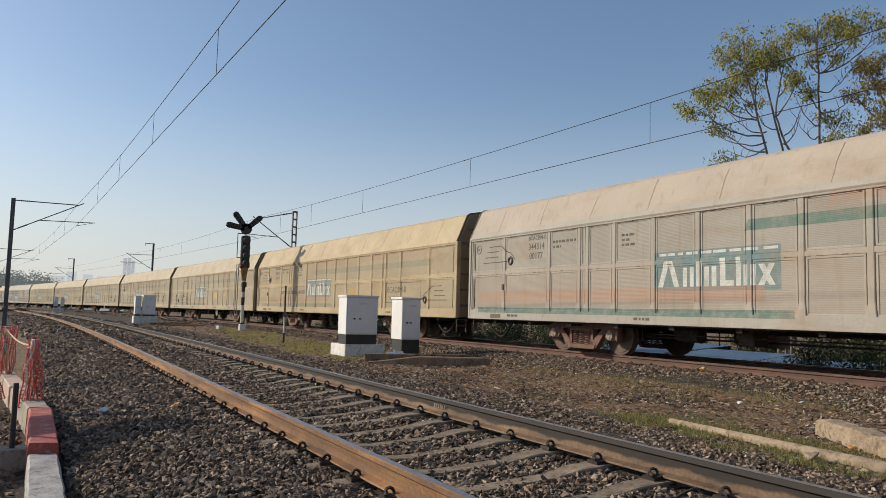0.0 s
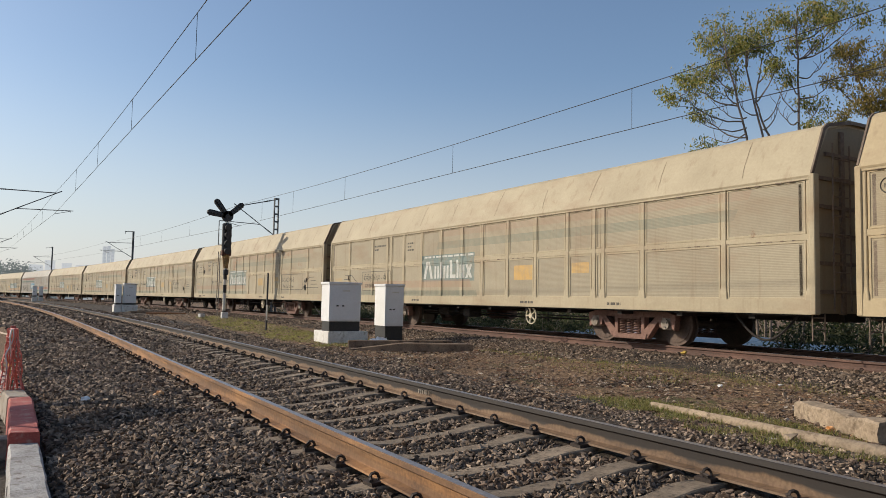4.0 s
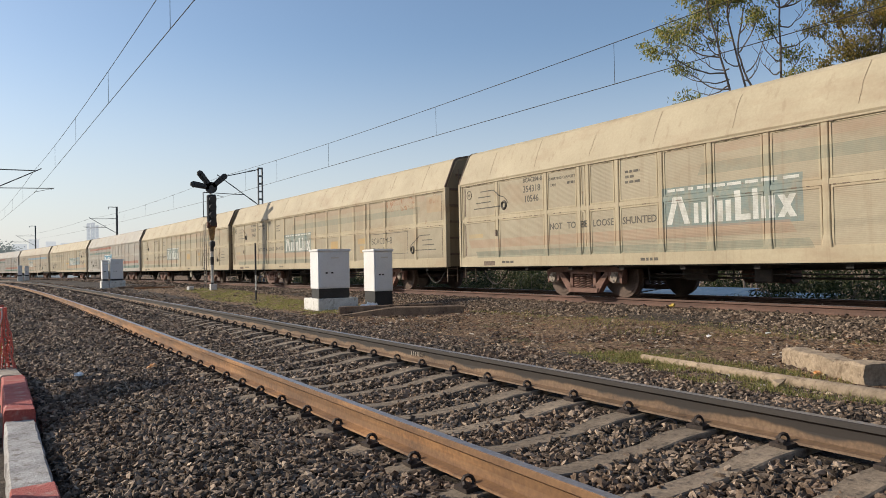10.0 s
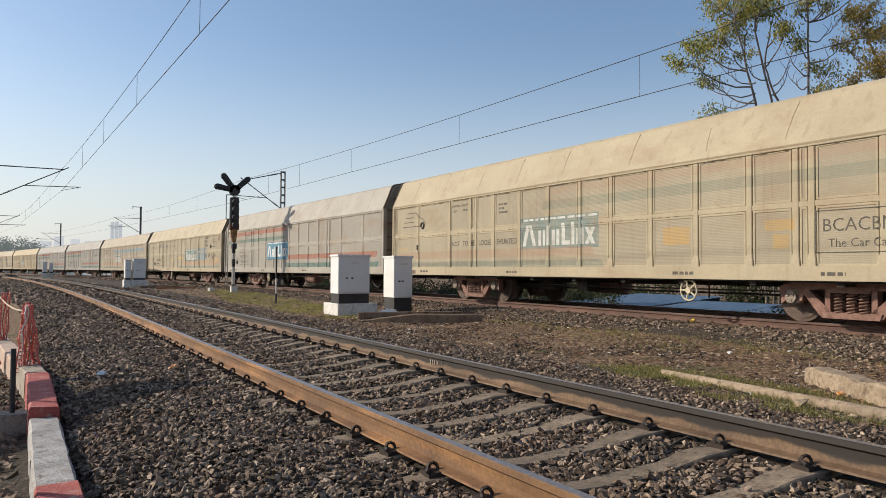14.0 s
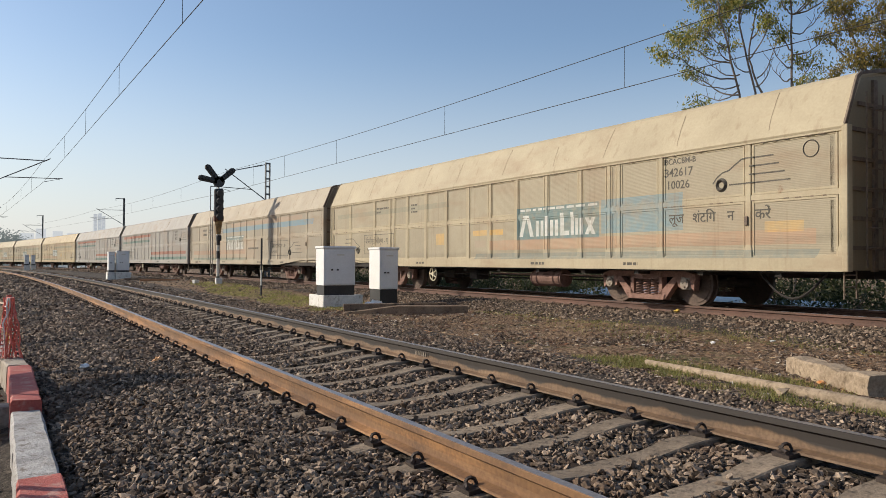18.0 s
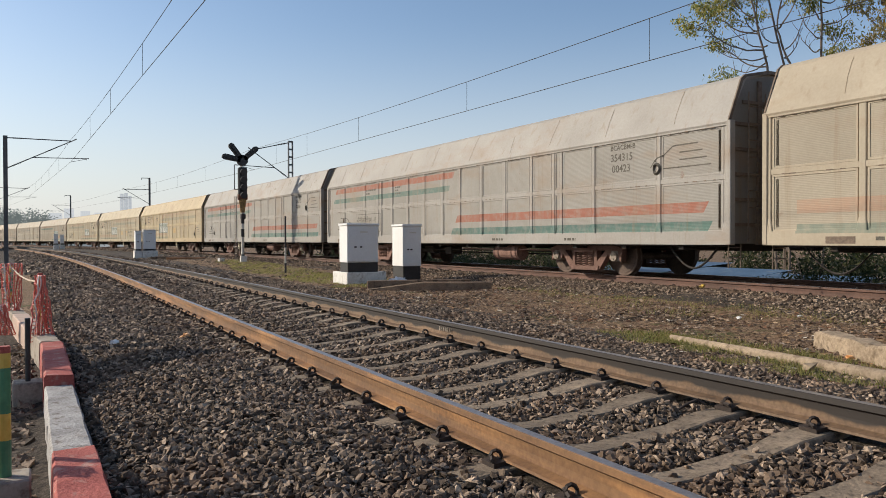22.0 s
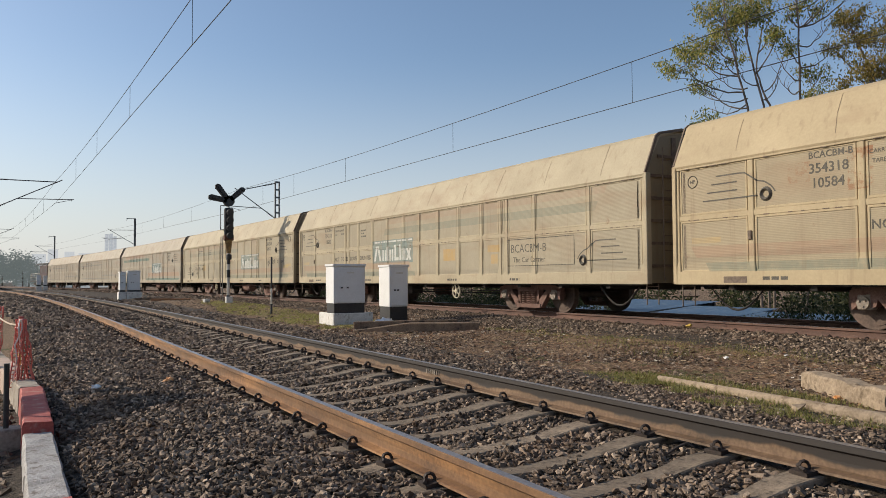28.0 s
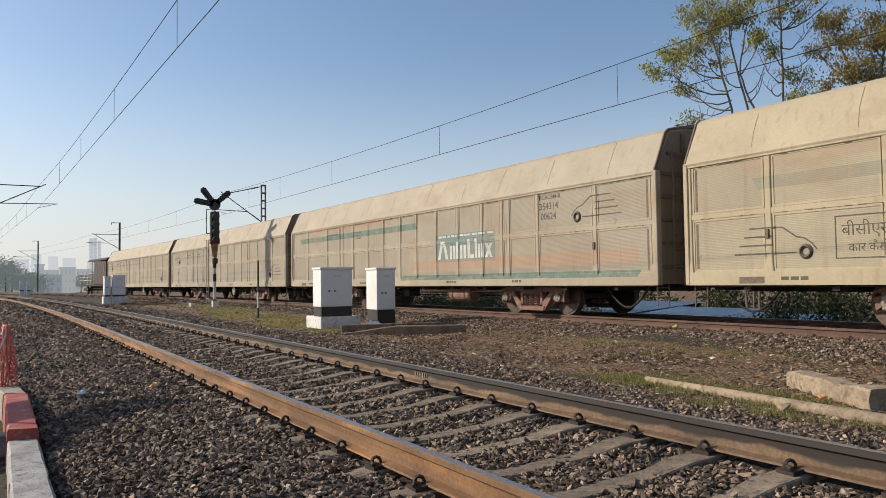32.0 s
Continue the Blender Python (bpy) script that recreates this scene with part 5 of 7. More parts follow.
def motions():
    times = [i * 0.8 for i in range(41)]
    for i, wagon in enumerate(train):
        walk(wagon, [(t, on_rails(gap_place(t) + (i - 0.5) * PITCH)) for t in times])
    walk(brake_van, [(t, on_rails(gap_place(t) + 17 * PITCH + 4.7)) for t in times])
    # wheels roll while their wagon is near
    for i, wagon in enumerate(train):
        rows, angle, last = [], 0.0, None
        for k in range(961):
            t = k / 30
            s = gap_place(t) + (i - 0.5) * PITCH
            if last is not None and -14 < s < 46:
                angle += (last - s) / WHEEL_R
                rows.append((t, angle))
            last = s
        if not rows:
            continue
        for bogie in wagon.children:
            if bogie.name.split(".")[0] == "bogie":
                for w in bogie.children:
                    if w.name.split(".")[0] == "wheelset":
                        at = w.location.copy()
                        keys = [(t, Matrix.Translation(at) @ Matrix.Rotation(-a, 4, "Y")) for t, a in rows]
                        if keys[0][0] > 0:
                            keys.insert(0, (0.0, keys[0][1]))
                        if keys[-1][0] < 32:
                            keys.append((32.0, keys[-1][1]))
                        walk(w, keys)

# ---- loose stones ----
def chip_shapes(count, seed):
    """Small crushed stone: uneven eight-faced chips, longer than wide."""
    rnd = np.random.RandomState(seed)
    base = np.array([(1, 0, 0), (-1, 0, 0), (0, 1, 0), (0, -1, 0), (0, 0, 1), (0, 0, -1)], float)
    tris = np.array([(0, 2, 4), (2, 1, 4), (1, 3, 4), (3, 0, 4), (2, 0, 5), (1, 2, 5), (3, 1, 5), (0, 3, 5)])
    out = []
    for _ in range(count):
        v = base * rnd.uniform(0.8, 1.2, (6, 1)) + rnd.uniform(-0.35, 0.35, (6, 3))
        out.append((1.25 * v * np.array([rnd.uniform(1.0, 1.35), rnd.uniform(0.8, 1.0), rnd.uniform(0.65, 0.9)]), tris))
    return out


def rock_shapes(count, seed):
    """Near crushed stone: the hull of scattered corners, blunt and many-faced."""
    rnd = np.random.RandomState(seed)
    out = []
    for _ in range(count):
        p = rnd.normal(size=(9, 3))
        p = p / np.linalg.norm(p, axis=1, keepdims=True) * rnd.uniform(0.85, 1.15, (9, 1)) * np.array([rnd.uniform(1.05, 1.45), rnd.uniform(0.8, 1.0), rnd.uniform(0.6, 0.85)])
        bm = bmesh.new()
        for c in p:
            bm.verts.new(c)
        bmesh.ops.convex_hull(bm, input=bm.verts)
        for v in [v for v in bm.verts if not v.link_faces]:
            bm.verts.remove(v)
        bmesh.ops.triangulate(bm, faces=bm.faces)
        bmesh.ops.recalc_face_normals(bm, faces=bm.faces)
        bm.verts.index_update()
        out.append((np.array([v.co[:] for v in bm.verts]) * 1.08, np.array([[v.index for v in f.verts] for f in bm.faces])))
        bm.free()
    return out


CHIPS, ROCKS = chip_shapes(60, 4), rock_shapes(60, 6)


def rock_mesh(name, places, sizes, material, parent, label, seed, shapes=CHIPS):
    """All stones of one bed in one mesh. places: rows of x, y, z."""
    rnd = np.random.RandomState(seed)
    n = len(places)
    pick = rnd.randint(0, len(shapes), n)
    q = rnd.normal(size=(n, 4))
    q /= np.linalg.norm(q, axis=1, keepdims=True)
    w, x, y, z = q.T
    turn = np.stack([np.stack([1 - 2 * (y * y + z * z), 2 * (x * y - z * w), 2 * (x * z + y * w)], -1),
                     np.stack([2 * (x * y + z * w), 1 - 2 * (x * x + z * z), 2 * (y * z - x * w)], -1),
                     np.stack([2 * (x * z - y * w), 2 * (y * z + x * w), 1 - 2 * (x * x + y * y)], -1)], 1)
    all_verts, all_faces, start = [], [], 0
    for k, (shape, tris) in enumerate(shapes):
        these = np.nonzero(pick == k)[0]
        if not len(these):
            continue
        v = np.einsum("nij,kj->nki", turn[these], shape) * sizes[these, None, None]
        v[:, :, 2] *= 0.8
        all_verts.append((v + places[these, None, :]).reshape(-1, 3))
        all_faces.append((tris[None] + (start + np.arange(len(these)) * len(shape))[:, None, None]).reshape(-1, 3))
        start += len(these) * len(shape)
    verts, faces = np.concatenate(all_verts), np.concatenate(all_faces)
    me = bpy.data.meshes.new(name)
    me.vertices.add(len(verts))
    me.vertices.foreach_set("co", verts.astype(np.float32).ravel())
    me.loops.add(len(faces) * 3)
    me.loops.foreach_set("vertex_index", faces.astype(np.int32).ravel())
    me.polygons.add(len(faces))
    me.polygons.foreach_set("loop_start", np.arange(0, len(faces) * 3, 3, dtype=np.int32))
    me.update(calc_edges=True)
    me.validate()
    me.polygons.foreach_set("use_smooth", [False] * len(me.polygons))
    me.materials.append(material)
    ob = new(name, me)
    ob.parent = parent
    return tagged(ob, label, "" if parent else "ballast", kind="stuff")


def line_frame(line, s):
    table = np.array([line(u) for u in np.arange(-10, 140, 0.5)])
    grid = np.arange(-10, 140, 0.5)
    return [np.interp(s, grid, table[:, i]) for i in range(3)]


def spread_near():
    rnd = np.random.RandomState(11)
    places, sizes = [], []
    for s0, s1, density, size, d0, d1 in ((-9, 1.5, 150, 0.05, -2.95, 2.9), (1.5, 6.5, 2500, 0.0215, -2.95, 2.9), (6.5, 12, 1700, 0.0235, -2.95, 2.95), (12, 20, 850, 0.028, -2.95, 3.0), (20, 36, 270, 0.043, -3.0, 3.1), (36, 90, 40, 0.08, -3.2, 3.2)):
        n = int((s1 - s0) * (d1 - d0) * density)
        s, d = rnd.uniform(s0, s1, n), rnd.uniform(d0, d1, n)
        size_n = size * rnd.uniform(0.6, 1.45, n) ** 1.2
        # sleepers stay half bare: fewer stones over them, none on the rail seats
        phase = ((s - (-4.0 + 0.105)) / 0.605 + 0.5) % 1.0 - 0.5
        on_sleeper = (np.abs(phase) * 0.605 < 0.085 + size_n * 0.3) & (np.abs(d) < 1.37)
        seat = on_sleeper & (np.abs(np.abs(d) - GAUGE / 2) < 0.3)
        bare = rnd.uniform(0, 1, n) < np.where(np.abs(d) < 0.85, 0.95, 0.6)
        rail = np.abs(np.abs(d) - GAUGE / 2 - 0.036) < 0.075 + size_n * 0.8
        keep = ~(seat | (on_sleeper & bare) | rail)
        s, d, size_n = s[keep], d[keep], size_n[keep]
        x0, y0, th = line_frame(near_line, s)
        x, y = x0 + d * np.cos(th), y0 + d * np.sin(th)
        level = np.interp(d, [-3.1, -2.75, -1.9, -1.4, -0.838, 0.838, 1.4, 2.0, 3.0], [-0.38, -0.29, -0.19, -0.185, -0.2, -0.105, -0.075, -0.075, -0.15])
        z = level - 0.025 + rnd.uniform(-0.03, 0.02, n)[keep]
        ok = x > np.where(y < 10.5, 0.36, -5)
        places.append(np.stack([x, y, z], -1)[ok])
        sizes.append(size_n[ok])
    return np.concatenate(places), np.concatenate(sizes)


def spread_car():
    rnd = np.random.RandomState(12)
    places, sizes = [], []
    for s0, s1, density, size, d0, d1 in ((3, 20, 1200, 0.022, -2.75, -0.7), (20, 45, 330, 0.035, -2.75, -0.7), (45, 110, 30, 0.09, -2.8, -0.7), (4, 45, 60, 0.05, -0.7, 2.0)):
        n = int((s1 - s0) * (d1 - d0) * density)
        s, d = rnd.uniform(s0, s1, n), rnd.uniform(d0, d1, n)
        size_n = size * rnd.uniform(0.6, 1.45, n) ** 1.2
        keep = ~(np.abs(np.abs(d) - GAUGE / 2 - 0.036) < 0.07 + size_n * 0.8)
        keep &= rnd.uniform(0, 1, n) < np.interp(d, [-2.75, -2.35], [0.15, 1.0])
        s, d, size_n = s[keep], d[keep], size_n[keep]
        x0, y0, th = line_frame(car_line, s)
        x, y = x0 + d * np.cos(th), y0 + d * np.sin(th)
        z = np.interp(d, [-2.75, -1.75, -1.0, 2.0], [-0.12, 0.02, 0.045, 0.04]) + rnd.uniform(-0.03, 0.015, n)[keep]
        places.append(np.stack([x, y, z], -1))
        sizes.append(size_n)
    return np.concatenate(places), np.concatenate(sizes)


a, b = spread_near()
close = (a[:, 1] < 9.5) & (a[:, 1] > 1.5)
rock_mesh("ballast", a[close], b[close], stone_mat, None, "dark grey crushed stone ballast round the near track", 21, ROCKS)
rock_mesh("ballast", a[~close], b[~close], stone_mat, None, "dark crushed stone ballast farther along the near track", 23)
a, b = spread_car()
rock_mesh("ballast", a, b, stone_mat, None, "crushed stone ballast shoulder of the goods train's track", 22)


def scatter(name, label, x0, x1, y0, y1, n, size, seed, material, dip=0.3):
    rnd = np.random.RandomState(seed)
    x, y = rnd.uniform(x0, x1, n), rnd.uniform(y0, y1, n)
    sz = size * rnd.uniform(0.4, 1.5, n)
    rock_mesh(name, np.stack([x, y, ground_height(x, y) - sz * dip], -1), sz, material, None, label, seed)


pale_stone = stone_material("pale_rubble", [(0.0, (0.055, 0.04, 0.028)), (0.5, (0.155, 0.11, 0.08)), (0.92, (0.28, 0.21, 0.155)), (1.0, (0.55, 0.49, 0.42))])
scatter("pebbles", "brown pebbles and clods on the earth strip", 5.5, 10.0, 3.0, 17.0, 30000, 0.012, 31, pale_stone)
scatter("pebbles", "larger clods and chips on the earth strip", 5.4, 10.0, 2.6, 18.0, 1500, 0.026, 34, pale_stone, 0.15)
scatter("pebbles", "dark spilled ballast stones on the earth strip", 5.2, 10.0, 2.6, 18.0, 4200, 0.022, 35, stone_mat, 0.1)
scatter("pebbles", "stones and rubble beside the painted kerb", -1.6, 0.02, 2.5, 12.0, 3600, 0.038, 32, stone_mat)
scatter("pebbles", "grey stones on the far strip between the tracks", 5.0, 9.8, 17.0, 48.0, 4200, 0.04, 33, stone_mat)


def leaf_litter():
    """Dry leaves, straw and chips lying flat on the earth."""
    rnd = np.random.RandomState(51)
    n = 9000
    x, y = rnd.uniform(5.3, 10.1, n), rnd.uniform(2.5, 19.0, n)
    z = ground_height(x, y) + 0.006 + rnd.uniform(0, 0.012, n)
    a, l = rnd.uniform(0, 6.28, n), rnd.uniform(0.015, 0.06, n)
    w = l * rnd.choice([0.12, 0.3, 0.5], n)
    tilt = rnd.uniform(-0.5, 0.5, (n, 2))
    c, sn = np.cos(a), np.sin(a)
    p = np.stack([x, y, z], -1)
    u, v = np.stack([c * l, sn * l, tilt[:, 0] * l * 0.5], -1), np.stack([-sn * w, c * w, tilt[:, 1] * w], -1)
    quad = np.stack([p - u, p + v, p + u, p - v], 1)
    me = bpy.data.meshes.new("leaf_litter")
    me.from_pydata(quad.reshape(-1, 3).tolist(), [], (np.arange(n)[:, None] * 4 + np.arange(4)[None]).tolist())
    tagged(mesh_part("leaf_litter", me, litter_mat), "dry leaves and straw strewn on the earth", "litter", kind="stuff")


litter_mat = stone_material("dry_litter", [(0.0, (0.05, 0.025, 0.015)), (0.4, (0.19, 0.09, 0.05)), (0.75, (0.36, 0.23, 0.12)), (0.95, (0.55, 0.43, 0.28)), (1.0, (0.75, 0.7, 0.6))])
leaf_litter()


def grass(name, label, spots, seed):
    """Short blades in tufts. spots: x, y, radius, blades."""
    rnd = np.random.RandomState(seed)
    verts, faces = [], []
    for cx, cy, rx, ry, count in spots:
        r, a = np.sqrt(rnd.uniform(0, 1, count)), rnd.uniform(0, 2 * math.pi, count)
        x, y = cx + rx * r * np.cos(a), cy + ry * r * np.sin(a)
        clump = np.array([noise.noise((u * 2.3, v * 2.3, 7.0)) for u, v in zip(x, y)])
        keep = clump > rnd.uniform(-0.35, 0.25, count)
        x, y = x[keep], y[keep]
        z = ground_height(x, y)
        for u, v, w in zip(x, y, z):
            h, t, lean = rnd.uniform(0.02, 0.075), rnd.uniform(0, 6.28), rnd.uniform(-0.05, 0.05, 2)
            k = len(verts)
            dx, dy = 0.005 * math.cos(t), 0.005 * math.sin(t)
            verts += [(u - dx, v - dy, w - 0.01), (u + dx, v + dy, w - 0.01), (u + lean[0], v + lean[1], w + h)]
            faces.append((k, k + 1, k + 2))
    me = bpy.data.meshes.new(name)
    me.from_pydata(verts, [], faces)
    ob = mesh_part(name, me, grass_mat)
    tagged(ob, label, "grass", kind="stuff")


grass("grass", "short yellowish grass in patches on the earth", [(9.6, 8.0, 0.4, 3.0, 2200), (6.3, 5.6, 0.55, 1.8, 9000), (5.7, 4.2, 0.4, 1.0, 3000), (8.9, 9.0, 1.0, 2.0, 1600), (9.4, 12.5, 0.7, 2.0, 1500),
      (7.6, 20.5, 1.3, 2.6, 12000), (7.5, 26.0, 1.2, 4.5, 12000), (8.0, 32.0, 1.0, 4.0, 8000), (7.2, 17.3, 0.9, 0.6, 2500)], 41)


# ---- trackside things ----
def location_box(name, label, x0, x1, y0, y1, z0, zb, z1, plinth):
    """A signalling cabinet: painted case with a capped roof and a door, on a black skirt and a whitewashed plinth."""
    t = thing(name, label, "cabinet", "signalling cabinets")
    part("case", boxed(x0, x1, y0, y1, zb, z1 - 0.06, 0.008), white_mat, t)
    part("roof_cap", boxed(x0 - 0.025, x1 + 0.025, y0 - 0.03, y1 + 0.03, z1 - 0.06, z1, 0.012), white_mat, t)
    part("skirt", boxed(x0 + 0.02, x1 - 0.01, y0 + 0.02, y1 - 0.02, z0, zb), black_mat, t, "black painted skirt")
    door = part("door", boxed(x0 + 0.03, x1 - 0.03, y0 - 0.016, y0 - 0.001, zb + 0.03, z1 - 0.11, 0.004), white_mat, t, "flat white steel door")
    for k, zz in enumerate((0.38, 0.38)):
        bm = boxed(x0 + (x1 - x0) * (0.22 + 0.18 * k), x0 + (x1 - x0) * (0.22 + 0.18 * k) + 0.05, y0 - 0.035, y0 - 0.012, zb + zz * (z1 - zb), zb + zz * (z1 - zb) + 0.035)
        part("lock", bm, under_mat, door, "small dark lock")
    part("nameplate", boxed((x0 + x1) / 2 - 0.08, (x0 + x1) / 2 + 0.12, y0 - 0.02, y0 - 0.014, z1 - 0.24, z1 - 0.2), offwhite_mat, t)
    px0, px1, py0, py1, pz = plinth
    part("plinth", boxed(px0, px1, py0, py1, pz, z0, 0.015), plinth_mat, t, "whitewashed concrete plinth")
    return t


location_box("signal_cabinet", "wide white signalling cabinet on a whitewashed plinth", 7.05, 7.91, 18.0, 18.56, 0.17, 0.42, 1.42, (7.03, 8.12, 17.96, 19.0, -0.2))
location_box("signal_cabinet", "narrow white signalling cabinet with a black skirt", 8.61, 9.15, 18.0, 18.66, -0.08, 0.3, 1.41, (8.56, 9.2, 17.95, 18.72, -0.22))
location_box("signal_cabinet", "distant white signalling cabinet on a concrete plinth", 5.72, 6.38, 46.6, 47.2, 0.4, 0.5, 1.62, (5.66, 6.48, 46.5, 47.4, -0.05))
location_box("signal_cabinet", "distant narrow white signalling cabinet", 5.3, 5.62, 46.8, 47.4, 0.4, 0.5, 1.56, (5.24, 5.64, 46.7, 47.5, -0.05))
location_box("signal_cabinet", "far small white signalling cabinet beside the curve", 2.35, 2.8, 100.0, 100.6, 0.5, 0.65, 1.75, (2.3, 2.9, 99.9, 100.7, -0.1))
location_box("signal_cabinet", "far narrow white signalling cabinet beside the curve", 3.05, 3.45, 100.0, 100.6, 0.5, 0.65, 1.7, (3.0, 3.5, 99.9, 100.7, -0.1))


def beam(name, label, a, b, w, h, material, category="beam", bevel=0.015):
    a, b = Vector(a), Vector(b)
    ob = part(name, boxed(0, (b - a).length, -w / 2, w / 2, 0, h, bevel), material)
    way = b - a
    ob.matrix_basis = Matrix.Translation(a) @ Matrix.Rotation(math.atan2(way.y, way.x), 4, "Z") @ Matrix.Rotation(-math.asin(way.z / way.length), 4, "Y")
    return tagged(ob, label, category)


def bent_beam():
    """A long warped timber before the cabinets, lower at one end."""
    rows = []
    for k in range(13):
        u = k / 12
        x = 6.72 + 2.28 * u
        y = 15.8 - 1.55 * u + 0.16 * math.sin(math.pi * u) * -1
        high = 0.3 + 0.7 * min(u / 0.4, 1.0)
        rows.append((Vector((x, y, -0.19)), Vector((0.55, 0.83, 0)), Vector((0, 0, high))))
    ob = part("timber_beam", sweep(rows, [(-0.1, 0), (-0.1, 0.23), (-0.085, 0.25), (0.085, 0.25), (0.1, 0.23), (0.1, 0)]), wood_mat)
    tagged(ob, "long warped timber lying before the cabinets", "beam")


bent_beam()
beam("concrete_beam", "thin edging lying behind the beams", (7.0, 16.6, -0.18), (9.3, 15.7, -0.16), 0.12, 0.21, wood_mat)
beam("rusty_beam", "rust red steel sleeper lying on the stones", (5.9, 39.5, 0.04), (7.7, 39.0, 0.04), 0.22, 0.1, surface("rust_beam", (0.2, 0.085, 0.035), (0.38, 0.18, 0.08), 30, 4, 0.85))
beam("rusty_beam", "weathered timber lying beside the rusty sleeper", (5.5, 42.0, 0.04), (7.4, 41.8, 0.04), 0.22, 0.1, wood_mat)
beam("rubble_block", "pale broken block on the ground at the signal", (8.05, 33.3, -0.05), (8.32, 33.28, -0.05), 0.3, 0.36, plinth_mat, "block")
beam("rubble_block", "pale broken block lying near the signal", (7.4, 34.6, 0.0), (7.62, 34.7, 0.0), 0.2, 0.2, plinth_mat, "block")


beam("rusty_beam", "rust red girder lying beside the path", (-3.6, 33.0, -0.55), (-1.2, 34.5, -0.55), 0.3, 0.35, wood_mat)
beam("concrete_beam", "pale concrete slab lying beside the path", (-2.6, 30.5, -0.5), (-1.1, 32.2, -0.5), 0.45, 0.14, old_concrete_mat, "slab")
beam("concrete_beam", "broken pale slab near the path", (-1.5, 26.5, -0.5), (-0.9, 28.3, -0.48), 0.4, 0.16, old_concrete_mat, "slab")


def plastic_bag():
    bm = bmesh.new()
    bmesh.ops.create_icosphere(bm, subdivisions=3, radius=1)
    for v in bm.verts:
        k = 0.75 + 0.4 * noise.fractal(v.co * 2.1, 1.0, 2.0, 3)
        v.co = Vector((v.co.x * 0.34 * k, v.co.y * 0.22 * k, max(v.co.z * 0.17 * k, -0.05)))
    ob = part("plastic_bag", bm, bag_mat, smooth=True)
    ob.location = (8.15, 17.35, -0.08)
    tagged(ob, "crumpled white plastic bag on the beams", "bag")


plastic_bag()


def concrete_pole():
    """A long tapering pole lying on the grass, sunk at its far end."""
    ob = part("fallen_pole", rod(bmesh.new(), (6.4, 6.3, -0.13), (5.75, 2.2, -0.1), 0.045, 0.075, 14), broken_mat, smooth=True)
    tagged(ob, "pale concrete pole lying on the grass", "pole")


concrete_pole()


def square_post(length, wide, high):
    """A cast post of square section with knocked edges, a worn notch and a broken far end."""
    bm = bmesh.new()
    rows = []
    n = 26
    for i in range(n + 1):
        u = i / n
        x = length * u
        worn = math.exp(-((u - 0.66) / 0.07) ** 2)
        lump = 0.02 * math.exp(-((u - 0.1) / 0.07) ** 2)
        row = []
        for y, z in ((-1, 0), (-1, 0.45), (-1, 0.88), (-0.88, 1), (-0.3, 1), (0.3, 1), (0.88, 1), (1, 0.88), (1, 0.45), (1, 0)):
            p = Vector((x, y * wide / 2 * (0.88 + 0.12 * u), z * (high * (0.88 + 0.12 * u) - 0.035 * worn + lump)))
            k = Vector((noise.noise(p * 13), noise.noise(p * 13 + Vector((5, 0, 0))), noise.noise(p * 13 + Vector((0, 9, 0)))))
            p += k * 0.014
            if z > 0.8 and abs(y) > 0.8:
                p -= Vector((0, y, 0.8)) * 0.03 * max(noise.noise(p * 7), 0)
            if i == 0:
                p.x += 0.07 * noise.noise(Vector((y * 2, z * 3, 4)))
            row.append(bm.verts.new(p))
        rows.append(row)
    k = len(rows[0])
    for r0, r1 in zip(rows, rows[1:]):
        for j in range(k):
            bm.faces.new((r0[j], r0[(j + 1) % k], r1[(j + 1) % k], r1[j]))
    bm.faces.new(rows[0][::-1]), bm.faces.new(rows[-1])
    bmesh.ops.recalc_face_normals(bm, faces=bm.faces)
    return bm


def broken_post():
    ob = part("broken_post", square_post(1.5, 0.23, 0.2), broken_mat)
    ob.matrix_basis = pose(7.33, 5.07, -0.15, 2, 0, -118.5)
    tagged(ob, "pale broken concrete post lying on the ground", "post")
    a = rock_mesh("stone", np.array([[5.8, 4.15, -0.1]]), np.array([0.085]), broken_mat, None, "pale stone lying against the fallen pole", 77)
    a["kind"], a["category"] = "", "stone"


broken_post()


def litter():
    rnd = random.Random(8)
    spots = [("orange_litter", "crumpled orange wrapper on the ballast", orange_mat, 1.66, 9.63, -0.17, 0.09), ("white_litter", "scrap of white paper on the ballast", bag_mat, 0.85, 9.6, -0.19, 0.07),
             ("orange_litter", "small orange scrap beside the broken block", orange_mat, 6.75, 4.4, -0.12, 0.07), ("white_litter", "scrap of white plastic on the earth", bag_mat, 8.66, 7.27, -0.1, 0.05),
             ("white_litter", "scrap of white plastic on the dirt", bag_mat, 9.3, 9.3, -0.1, 0.05), ("white_litter", "scrap of paper at the ballast's edge", bag_mat, 9.6, 7.0, -0.1, 0.05),
             ("yellow_wrapper", "small yellow wrapper beside the rail", post_yellow_mat, 11.25, 10.3, 0.1, 0.1)]
    for name, label, mat, x, y, z, r in spots:
        bm = bmesh.new()
        bmesh.ops.create_icosphere(bm, subdivisions=2, radius=r)
        for v in bm.verts:
            v.co *= 0.6 + 0.7 * noise.noise(v.co * 22 + Vector((x, y, 0)))
            v.co.z *= 0.55
        ob = part(name, bm, mat)
        ob.location = (x, y, z)
        tagged(ob, label, "litter")


litter()


